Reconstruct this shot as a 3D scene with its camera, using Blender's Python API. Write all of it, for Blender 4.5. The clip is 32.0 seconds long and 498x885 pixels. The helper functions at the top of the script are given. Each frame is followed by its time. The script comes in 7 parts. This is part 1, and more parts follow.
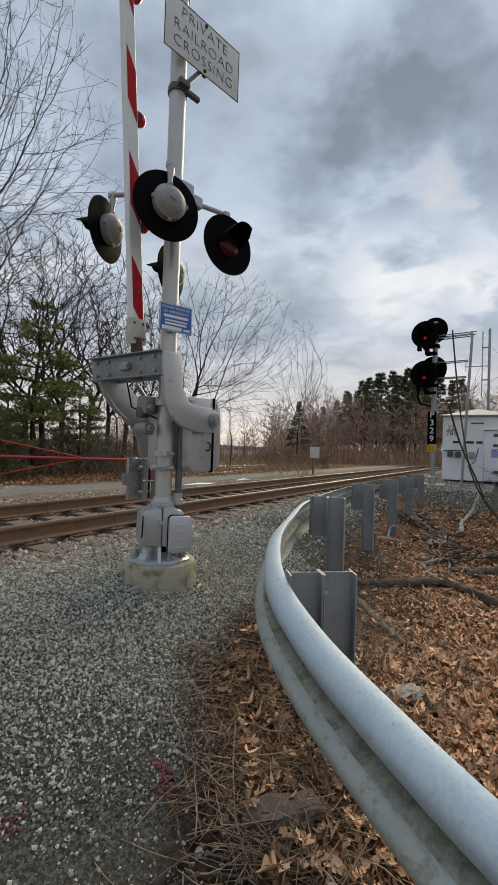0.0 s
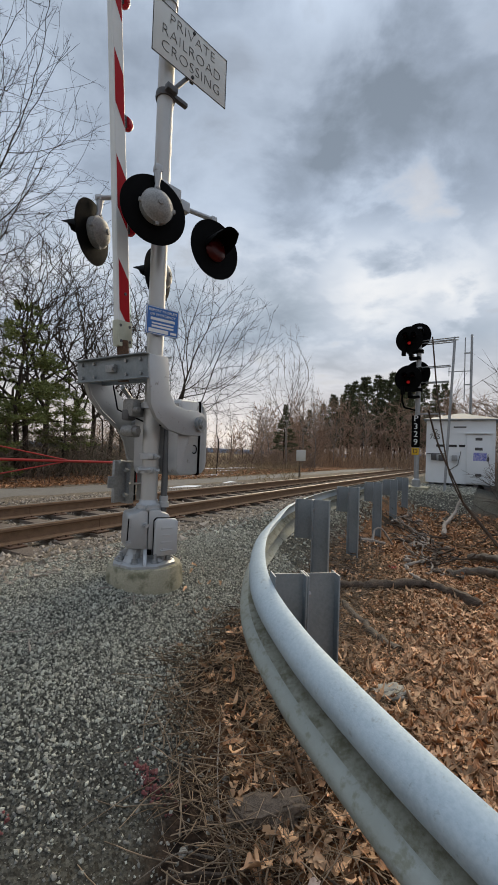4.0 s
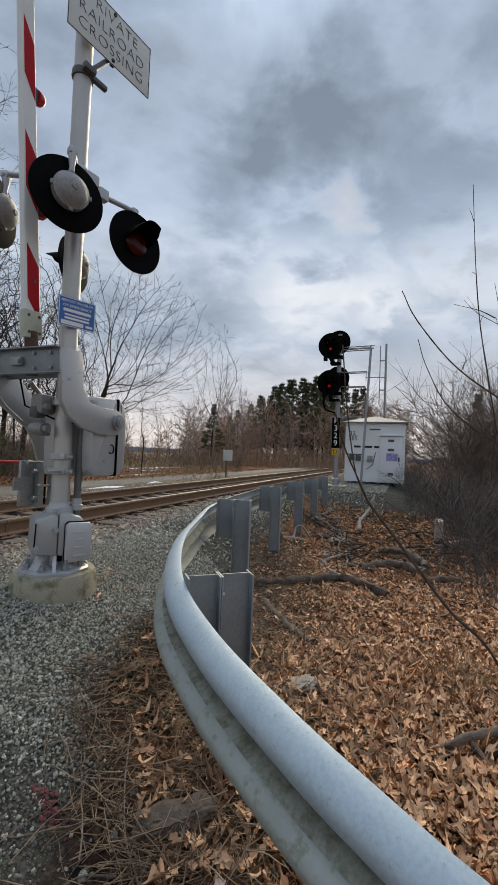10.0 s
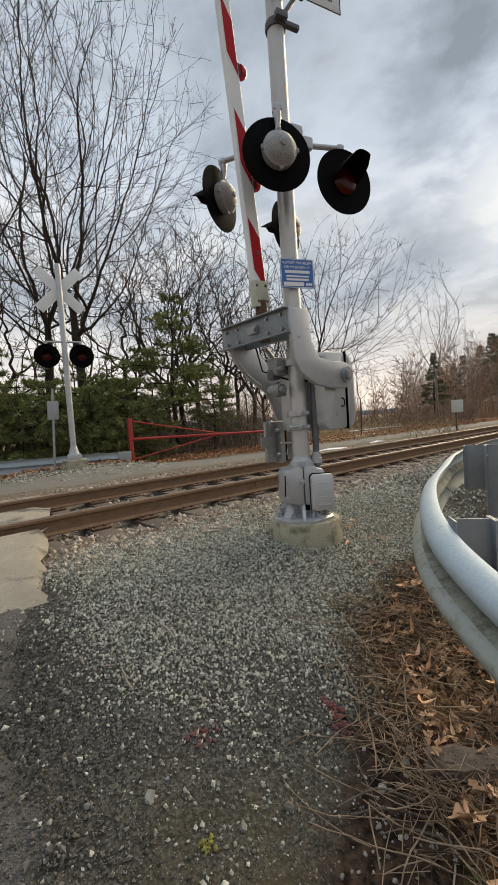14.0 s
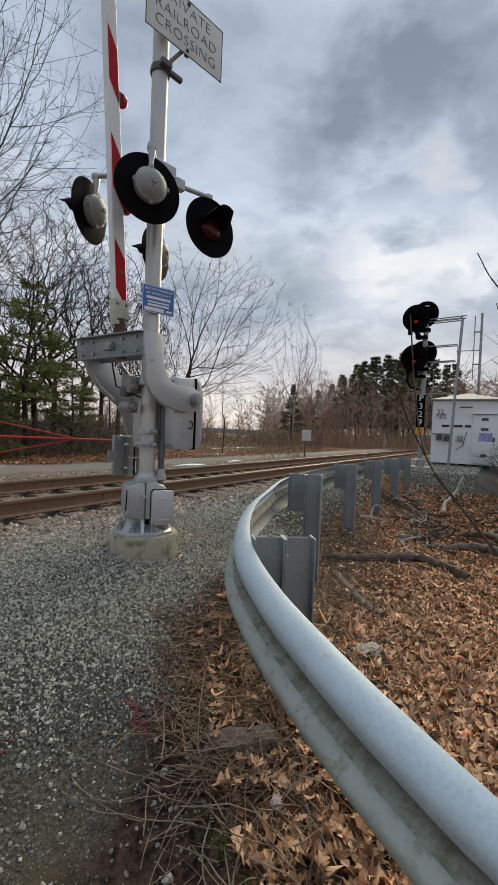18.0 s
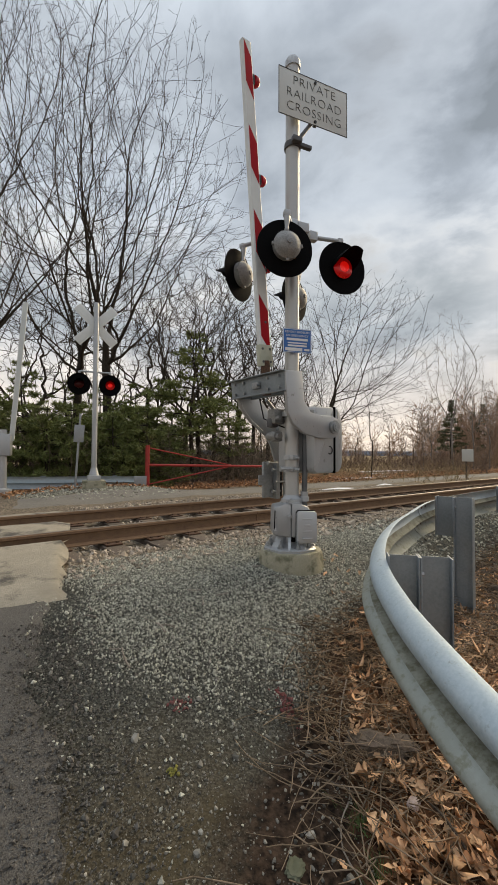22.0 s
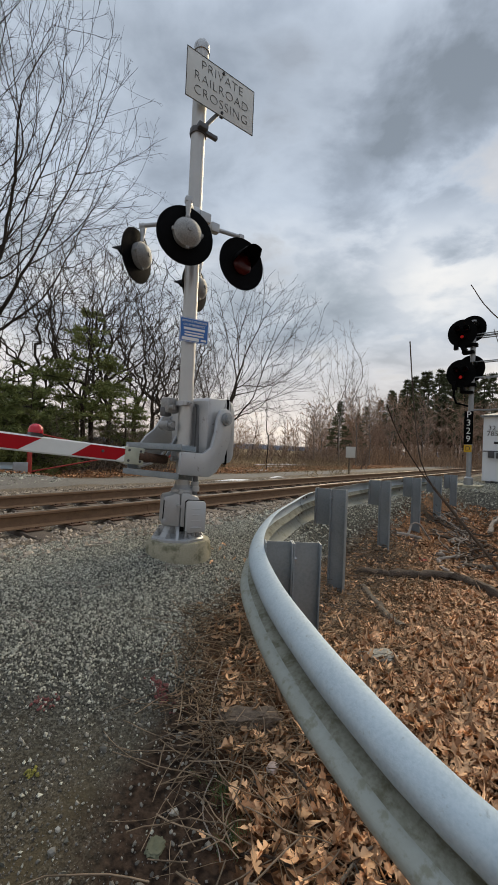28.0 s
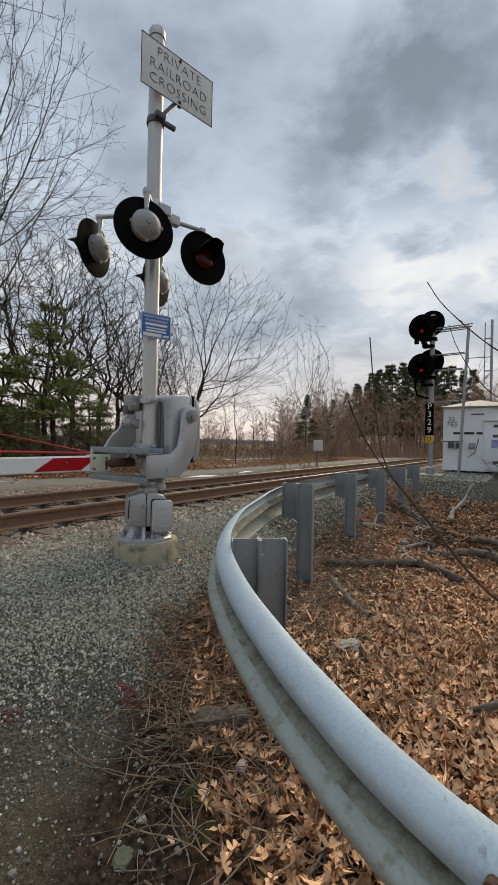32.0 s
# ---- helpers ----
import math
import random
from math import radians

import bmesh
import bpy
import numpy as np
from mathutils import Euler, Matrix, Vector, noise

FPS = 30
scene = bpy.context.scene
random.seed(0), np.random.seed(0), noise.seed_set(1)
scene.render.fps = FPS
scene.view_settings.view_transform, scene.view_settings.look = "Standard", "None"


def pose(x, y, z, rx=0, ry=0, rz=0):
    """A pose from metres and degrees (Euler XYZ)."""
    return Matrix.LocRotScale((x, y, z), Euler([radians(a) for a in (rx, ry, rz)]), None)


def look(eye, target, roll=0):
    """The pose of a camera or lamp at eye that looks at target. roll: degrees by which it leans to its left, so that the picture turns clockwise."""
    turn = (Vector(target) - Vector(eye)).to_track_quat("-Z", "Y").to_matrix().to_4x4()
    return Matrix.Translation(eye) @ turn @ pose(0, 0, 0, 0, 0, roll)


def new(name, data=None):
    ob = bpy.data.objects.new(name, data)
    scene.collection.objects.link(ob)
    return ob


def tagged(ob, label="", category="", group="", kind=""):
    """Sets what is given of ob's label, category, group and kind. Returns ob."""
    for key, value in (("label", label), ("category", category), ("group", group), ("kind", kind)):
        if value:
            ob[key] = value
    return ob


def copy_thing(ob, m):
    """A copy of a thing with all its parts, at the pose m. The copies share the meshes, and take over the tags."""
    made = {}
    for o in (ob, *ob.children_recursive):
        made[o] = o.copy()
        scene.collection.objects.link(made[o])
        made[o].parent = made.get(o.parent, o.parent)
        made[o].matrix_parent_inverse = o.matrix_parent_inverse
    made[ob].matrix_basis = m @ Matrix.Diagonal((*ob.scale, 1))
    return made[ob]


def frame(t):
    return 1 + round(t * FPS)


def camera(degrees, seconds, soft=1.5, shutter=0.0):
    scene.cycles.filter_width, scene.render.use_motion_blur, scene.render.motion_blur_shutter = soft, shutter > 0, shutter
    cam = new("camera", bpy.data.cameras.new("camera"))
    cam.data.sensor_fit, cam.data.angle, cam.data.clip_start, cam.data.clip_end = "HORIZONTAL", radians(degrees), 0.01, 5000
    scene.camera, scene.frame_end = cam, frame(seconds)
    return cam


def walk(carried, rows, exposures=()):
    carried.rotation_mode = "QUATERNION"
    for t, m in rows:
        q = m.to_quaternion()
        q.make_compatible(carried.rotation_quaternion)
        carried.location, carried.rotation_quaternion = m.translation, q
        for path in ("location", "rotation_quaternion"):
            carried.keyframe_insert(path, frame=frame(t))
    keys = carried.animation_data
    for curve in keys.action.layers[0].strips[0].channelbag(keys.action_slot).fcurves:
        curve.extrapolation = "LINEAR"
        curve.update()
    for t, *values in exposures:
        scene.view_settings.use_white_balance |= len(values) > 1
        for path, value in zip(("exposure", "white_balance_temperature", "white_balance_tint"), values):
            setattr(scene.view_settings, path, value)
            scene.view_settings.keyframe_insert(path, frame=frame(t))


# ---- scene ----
cam = camera(62.8, 32.0, soft=1.6)
PATH = [
    (0, (-1.803, -2.902, 1.066), (-0.431, -1.447, 1.101), 1.9),
    (0.5, (-1.803, -2.903, 1.066), (-0.41, -1.468, 1.098), 1.7),
    (1, (-1.803, -2.907, 1.066), (-0.4, -1.481, 1.1), 1.6),
    (1.5, (-1.806, -2.909, 1.067), (-0.399, -1.488, 1.106), 1.5),
    (2, (-1.806, -2.913, 1.065), (-0.4, -1.492, 1.112), 1.6),
    (2.5, (-1.813, -2.919, 1.07), (-0.407, -1.498, 1.121), 1.7),
    (3, (-1.815, -2.92, 1.066), (-0.406, -1.501, 1.122), 1.7),
    (3.5, (-1.816, -2.926, 1.067), (-0.404, -1.511, 1.122), 1.9),
    (5.5, (-1.807, -2.916, 1.066), (-0.379, -1.516, 1.1), 2.1),
    (6, (-1.802, -2.909, 1.067), (-0.377, -1.506, 1.096), 2.1),
    (6.5, (-1.805, -2.905, 1.068), (-0.381, -1.501, 1.095), 2.1),
    (7, (-1.806, -2.907, 1.067), (-0.38, -1.506, 1.097), 2.1),
    (7.5, (-1.809, -2.905, 1.065), (-0.372, -1.513, 1.098), 2.2),
    (8, (-1.806, -2.909, 1.067), (-0.354, -1.533, 1.1), 2.2),
    (8.5, (-1.801, -2.908, 1.066), (-0.322, -1.561, 1.102), 2.3),
    (9, (-1.801, -2.91, 1.068), (-0.28, -1.612, 1.107), 2.2),
    (9.5, (-1.791, -2.915, 1.069), (-0.218, -1.68, 1.117), 2.2),
    (10, (-1.772, -2.967, 1.077), (-0.131, -1.825, 1.139), 2.3),
    (10.5, (-1.77, -2.958, 1.075), (-0.148, -1.789, 1.133), 2.5),
    (11, (-1.779, -2.944, 1.072), (-0.214, -1.699, 1.123), 2.5),
    (11.5, (-1.778, -2.94, 1.068), (-0.252, -1.648, 1.114), 2.6),
    (12, (-1.776, -2.933, 1.068), (-0.289, -1.596, 1.108), 2.4),
    (12.5, (-1.772, -2.924, 1.068), (-0.317, -1.553, 1.105), 2.1),
    (13, (-1.779, -2.916, 1.063), (-0.478, -1.398, 1.078), 0.0),
    (13.5, (-1.797, -2.877, 1.019), (-0.779, -1.156, 0.985), -3.1),
    (14, (-1.832, -2.83, 0.97), (-0.972, -1.027, 0.869), -3.9),
    (14.5, (-1.861, -2.787, 0.934), (-1.04, -0.972, 0.759), -3.8),
    (15, (-1.881, -2.819, 1.031), (-0.684, -1.222, 0.907), 1.8),
    (15.5, (-1.839, -2.905, 1.066), (-0.359, -1.56, 1.043), 4.6),
    (17.5, (-1.757, -2.992, 1.031), (-0.32, -1.602, 1.006), 3.1),
    (18, (-1.811, -3.106, 1.029), (-0.421, -1.669, 0.983), 2.3),
    (18.5, (-1.937, -3.249, 1.0), (-0.564, -1.796, 0.952), 1.7),
    (19, (-1.942, -3.383, 1.03), (-0.557, -1.94, 1.017), 2.2),
    (19.5, (-1.904, -3.438, 1.032), (-0.763, -1.795, 1.046), 1.5),
    (20, (-1.931, -3.401, 1.047), (-1.161, -1.555, 1.077), 0.5),
    (20.5, (-1.921, -3.387, 1.042), (-1.168, -1.535, 1.081), 0.7),
    (21, (-1.916, -3.383, 1.04), (-1.15, -1.537, 1.087), 0.7),
    (21.5, (-1.92, -3.385, 1.04), (-1.149, -1.54, 1.094), 0.5),
    (22, (-1.92, -3.395, 1.039), (-1.128, -1.56, 1.096), 0.3),
    (22.5, (-1.911, -3.413, 1.039), (-1.098, -1.587, 1.102), 0.2),
    (23, (-1.907, -3.424, 1.039), (-1.082, -1.604, 1.117), 0.1),
    (23.5, (-1.915, -3.42, 1.044), (-1.076, -1.608, 1.16), 0.3),
    (24, (-1.911, -3.424, 1.043), (-1.07, -1.618, 1.214), 0.6),
    (24.5, (-1.91, -3.428, 1.06), (-1.057, -1.64, 1.338), 1.0),
    (26.5, (-1.891, -3.425, 1.055), (-0.883, -1.709, 1.249), 2.6),
    (27, (-1.877, -3.419, 1.037), (-0.802, -1.737, 1.157), 2.6),
    (27.5, (-1.877, -3.434, 1.038), (-0.725, -1.8, 1.099), 2.6),
    (28, (-1.864, -3.45, 1.032), (-0.653, -1.858, 1.058), 2.5),
    (28.5, (-1.86, -3.469, 1.033), (-0.604, -1.912, 1.033), 2.3),
    (29, (-1.86, -3.478, 1.032), (-0.583, -1.938, 1.021), 2.1),
    (29.5, (-1.861, -3.477, 1.034), (-0.581, -1.94, 1.021), 1.9),
    (30, (-1.857, -3.465, 1.036), (-0.575, -1.93, 1.03), 1.6),
    (30.5, (-1.849, -3.468, 1.04), (-0.563, -1.936, 1.04), 1.5),
    (31, (-1.839, -3.463, 1.044), (-0.545, -1.937, 1.051), 1.3),
    (31.5, (-1.832, -3.459, 1.047), (-0.527, -1.944, 1.053), 1.3),
    (32, (-1.831, -3.454, 1.049), (-0.503, -1.958, 1.054), 1.2),
]
EXPOSURE = [(0.0, 0.40, 6950, 10), (12.5, 0.34, 6650, 10), (14.0, 0.60, 7500, 10), (15.0, 0.78, 8300, 10), (15.5, 0.75, 8100, 10), (17.5, 0.44, 6950, 10), (19.2, 0.45, 7000, 10),
            (20.0, 0.54, 7700, 10), (24.5, 0.48, 7600, 10), (27.0, 0.40, 7150, 10), (28.5, 0.41, 7150, 10), (32.0, 0.41, 7100, 10)]
walk(cam, [(t, look(eye, target, roll)) for t, eye, target, roll in PATH], EXPOSURE)

# ---- world and light ----
SUN_AZ, SUN_EL = radians(24), radians(32)


def build_world():
    w = bpy.data.worlds.new("sky")
    w.use_nodes = True
    scene.world = w
    nt = w.node_tree
    nt.nodes.clear()
    N, L = nt.nodes.new, nt.links.new

    def math_(op, a, b=None, c=None):
        n = N("ShaderNodeMath")
        n.operation = op
        for k, v in enumerate((a, b, c)):
            if v is None:
                continue
            if isinstance(v, (int, float)):
                n.inputs[k].default_value = v
            else:
                L(v, n.inputs[k])
        return n.outputs[0]

    def ramp(fac, stops):
        n = N("ShaderNodeValToRGB")
        L(fac, n.inputs[0])
        el = n.color_ramp.elements
        while len(el) < len(stops):
            el.new(0.5)
        for e, (p, c) in zip(el, stops):
            e.position, e.color = p, (*c, 1)
        return n.outputs[0]

    def mix(fac, a, b):
        n = N("ShaderNodeMix")
        n.data_type = "RGBA"
        for s, v in ((0, fac), (6, a), (7, b)):
            if isinstance(v, (int, float)):
                n.inputs[s].default_value = v
            else:
                L(v, n.inputs[s])
        return n.outputs[2]

    sky = N("ShaderNodeTexSky")
    sky.sky_type, sky.sun_disc = "NISHITA", False
    sky.sun_elevation, sky.sun_rotation = SUN_EL, radians(90) - SUN_AZ
    coord = N("ShaderNodeTexCoord")
    sep = N("ShaderNodeSeparateXYZ")
    L(coord.outputs["Generated"], sep.inputs[0])
    up = math_("MAXIMUM", sep.outputs[2], 0.0)
    den = math_("ADD", up, 0.30)
    comb = N("ShaderNodeCombineXYZ")
    L(math_("DIVIDE", sep.outputs[0], den), comb.inputs[0])
    L(math_("DIVIDE", sep.outputs[1], den), comb.inputs[1])
    face = N("ShaderNodeMapping")
    face.inputs["Rotation"].default_value = (0, 0, radians(-48))
    L(comb.outputs[0], face.inputs[0])
    turn = N("ShaderNodeMapping")
    turn.inputs["Location"].default_value = (3.1, 1.4, 0)
    turn.inputs["Scale"].default_value = (1.15, 0.9, 1)
    L(face.outputs[0], turn.inputs[0])

    def cloud(scale, detail, rough, offset):
        n = N("ShaderNodeTexNoise")
        n.inputs["Scale"].default_value, n.inputs["Detail"].default_value = scale, detail
        n.inputs["Roughness"].default_value, n.inputs["Distortion"].default_value = rough, 0.2
        m = N("ShaderNodeMapping")
        m.inputs["Location"].default_value = offset
        L(turn.outputs[0], m.inputs[0])
        L(m.outputs[0], n.inputs["Vector"])
        return n.outputs[0]

    big, small = cloud(1.1, 5, 0.5, (0, 0, 0)), cloud(3.6, 10, 0.55, (4, 2, 0))
    dense = math_("ADD", math_("MULTIPLY", big, 0.52), math_("MULTIPLY", small, 0.48))

    def mass(az, el, wide, weight):
        """A heavier stretch of cloud round one direction."""
        n = N("ShaderNodeVectorMath")
        n.operation = "DOT_PRODUCT"
        L(coord.outputs["Generated"], n.inputs[0])
        n.inputs[1].default_value = (math.cos(radians(az)) * math.cos(radians(el)), math.sin(radians(az)) * math.cos(radians(el)), math.sin(radians(el)))
        edge = math_("ADD", n.outputs["Value"], math_("MULTIPLY", math_("SUBTRACT", small, 0.5), 0.10))
        m = N("ShaderNodeMapRange")
        m.interpolation_type = "SMOOTHSTEP"
        for key, v in (("From Min", math.cos(radians(wide))), ("From Max", 1.0), ("To Min", 0.0), ("To Max", weight)):
            m.inputs[key].default_value = v
        L(edge, m.inputs["Value"])
        return m.outputs[0]

    for spot in ((19, 34, 14, 0.085), (31, 33, 12, 0.05), (95, 35, 34, -0.03), (25, 22, 11, -0.115), (9, 22, 12, -0.085), (50, 36, 20, 0.02), (62, 50, 18, -0.03)):
        dense = math_("ADD", dense, mass(*spot))
    body = ramp(dense, [(0.36, (0.56, 0.675, 0.85)), (0.46, (0.46, 0.56, 0.72)), (0.54, (0.335, 0.415, 0.545)), (0.64, (0.235, 0.295, 0.385))])
    # brighter, broken band low over the horizon towards the hidden sun
    low = ramp(dense, [(0.34, (0.90, 0.92, 0.95)), (0.42, (0.67, 0.73, 0.82)), (0.48, (0.50, 0.575, 0.69)), (0.55, (0.385, 0.46, 0.565)), (0.63, (0.30, 0.365, 0.455))])
    band = ramp(up, [(0.0, (0.85, 0.85, 0.85)), (0.22, (0.85, 0.85, 0.85)), (0.36, (0.95, 0.95, 0.95)), (0.52, (0, 0, 0))])
    cover = mix(band, body, low)
    warm = ramp(up, [(0.0, (0.9, 0.9, 0.9)), (0.12, (0.42, 0.42, 0.42)), (0.27, (0, 0, 0))])
    peach = N("ShaderNodeRGB")
    peach.outputs[0].default_value = (0.93, 0.78, 0.66, 1)
    cover = mix(math_("MULTIPLY", warm, 0.72), cover, peach.outputs[0])
    zenith = ramp(up, [(0.0, (0.86, 0.86, 0.86)), (0.45, (0.82, 0.82, 0.82)), (0.70, (0.72, 0.72, 0.72)), (0.82, (1.1, 1.1, 1.1)), (1.0, (1.9, 1.9, 1.9))])
    lit = N("ShaderNodeVectorMath")
    lit.operation = "MULTIPLY"
    L(cover, lit.inputs[0])
    L(zenith, lit.inputs[1])
    cover = lit.outputs[0]
    thin = ramp(small, [(0.33, (0.30, 0.30, 0.30)), (0.42, (0, 0, 0))])
    blue = N("ShaderNodeVectorMath")
    blue.operation = "SCALE"
    L(sky.outputs[0], blue.inputs[0])
    blue.inputs["Scale"].default_value = 0.022
    both = mix(thin, cover, blue.outputs[0])
    bg = N("ShaderNodeBackground")
    L(both, bg.inputs[0])
    bg.inputs[1].default_value = 1.0
    out = N("ShaderNodeOutputWorld")
    L(bg.outputs[0], out.inputs[0])


build_world()
sun_data = bpy.data.lights.new("sun", "SUN")
sun_data.energy, sun_data.angle, sun_data.color = 2.3, radians(45), (1.0, 0.86, 0.62)
sun = new("sun", sun_data)
sun.matrix_world = look((0, 0, 0), (-math.cos(SUN_AZ) * math.cos(SUN_EL), -math.sin(SUN_AZ) * math.cos(SUN_EL), -math.sin(SUN_EL)))

# ---- materials ----
def material(name, base, rough=0.7, metal=0.0, dark=None, scale=8.0, amount=0.5, fine=None, bump=0.0, bump_scale=60.0,
             rust=None, rust_amount=0.0, rust_scale=6.0, per_object=0.0, island=0.0, emit=0.0, spec=0.5, detail=6.0, coat=0.0):
    """A surface with colour variation at two scales, optional rust or dirt patches and a fine relief."""
    m = bpy.data.materials.new(name)
    m.use_nodes = True
    nt = m.node_tree
    bs = nt.nodes["Principled BSDF"]
    N, L = nt.nodes.new, nt.links.new
    co = N("ShaderNodeTexCoord").outputs["Object"]

    def noise_(s, d=6.0, r=0.55):
        n = N("ShaderNodeTexNoise")
        n.inputs["Scale"].default_value, n.inputs["Detail"].default_value, n.inputs["Roughness"].default_value = s, d, r
        L(co, n.inputs["Vector"])
        return n.outputs[0]

    def ramp(fac, a, b, ca=(0, 0, 0), cb=(1, 1, 1)):
        n = N("ShaderNodeValToRGB")
        L(fac, n.inputs[0])
        e = n.color_ramp.elements
        e[0].position, e[0].color, e[1].position, e[1].color = a, (*ca, 1), b, (*cb, 1)
        return n.outputs[0]

    def mix(fac, a, b, kind="MIX"):
        n = N("ShaderNodeMix")
        n.data_type, n.blend_type = "RGBA", kind
        for s, v in ((0, fac), (6, a), (7, b)):
            if isinstance(v, (int, float)):
                n.inputs[s].default_value = v
            elif isinstance(v, tuple):
                n.inputs[s].default_value = (*v, 1)
            else:
                L(v, n.inputs[s])
        return n.outputs[2]

    dark = dark or tuple(c * 0.6 for c in base)
    col = mix(ramp(noise_(scale, detail), 0.5 - amount / 2, 0.5 + amount / 2), dark, base)
    if fine:
        f = noise_(scale * 9, 4.0)
        col = mix(ramp(f, 0.40, 0.62), mix(0.5, col, fine), col)
    if per_object or island:
        if per_object:
            r = N("ShaderNodeObjectInfo").outputs["Random"]
        else:
            r = N("ShaderNodeNewGeometry").outputs["Random Per Island"]
        k = per_object or island
        h = N("ShaderNodeHueSaturation")
        mr = N("ShaderNodeMapRange")
        L(r, mr.inputs[0])
        mr.inputs[3].default_value, mr.inputs[4].default_value = 1 - k, 1 + k
        L(mr.outputs[0], h.inputs["Value"])
        L(col, h.inputs["Color"])
        col = h.outputs[0]
    rough_out = None
    if rust:
        patch = ramp(noise_(rust_scale, 8.0, 0.65), 1 - rust_amount - 0.06, 1 - rust_amount + 0.06)
        col = mix(patch, col, rust)
        if metal:
            inv = N("ShaderNodeMath")
            inv.operation = "MULTIPLY_ADD"
            L(patch, inv.inputs[0])
            inv.inputs[1].default_value, inv.inputs[2].default_value = -metal, metal
            L(inv.outputs[0], bs.inputs["Metallic"])
    L(col, bs.inputs["Base Color"])
    if not (rust and metal):
        bs.inputs["Metallic"].default_value = metal
    rr = N("ShaderNodeMapRange")
    L(noise_(scale * 3, 4.0), rr.inputs[0])
    rr.inputs[3].default_value, rr.inputs[4].default_value = max(0.02, rough - 0.12), min(1, rough + 0.12)
    L(rr.outputs[0], bs.inputs["Roughness"])
    bs.inputs["Specular IOR Level"].default_value = spec
    if coat:
        bs.inputs["Coat Weight"].default_value = coat
    if bump:
        b = N("ShaderNodeBump")
        b.inputs["Strength"].default_value, b.inputs["Distance"].default_value = bump, 0.01
        L(noise_(bump_scale, 6.0), b.inputs["Height"])
        L(b.outputs[0], bs.inputs["Normal"])
    if emit:
        bs.inputs["Emission Color"].default_value = (*base, 1)
        bs.inputs["Emission Strength"].default_value = emit
    return m


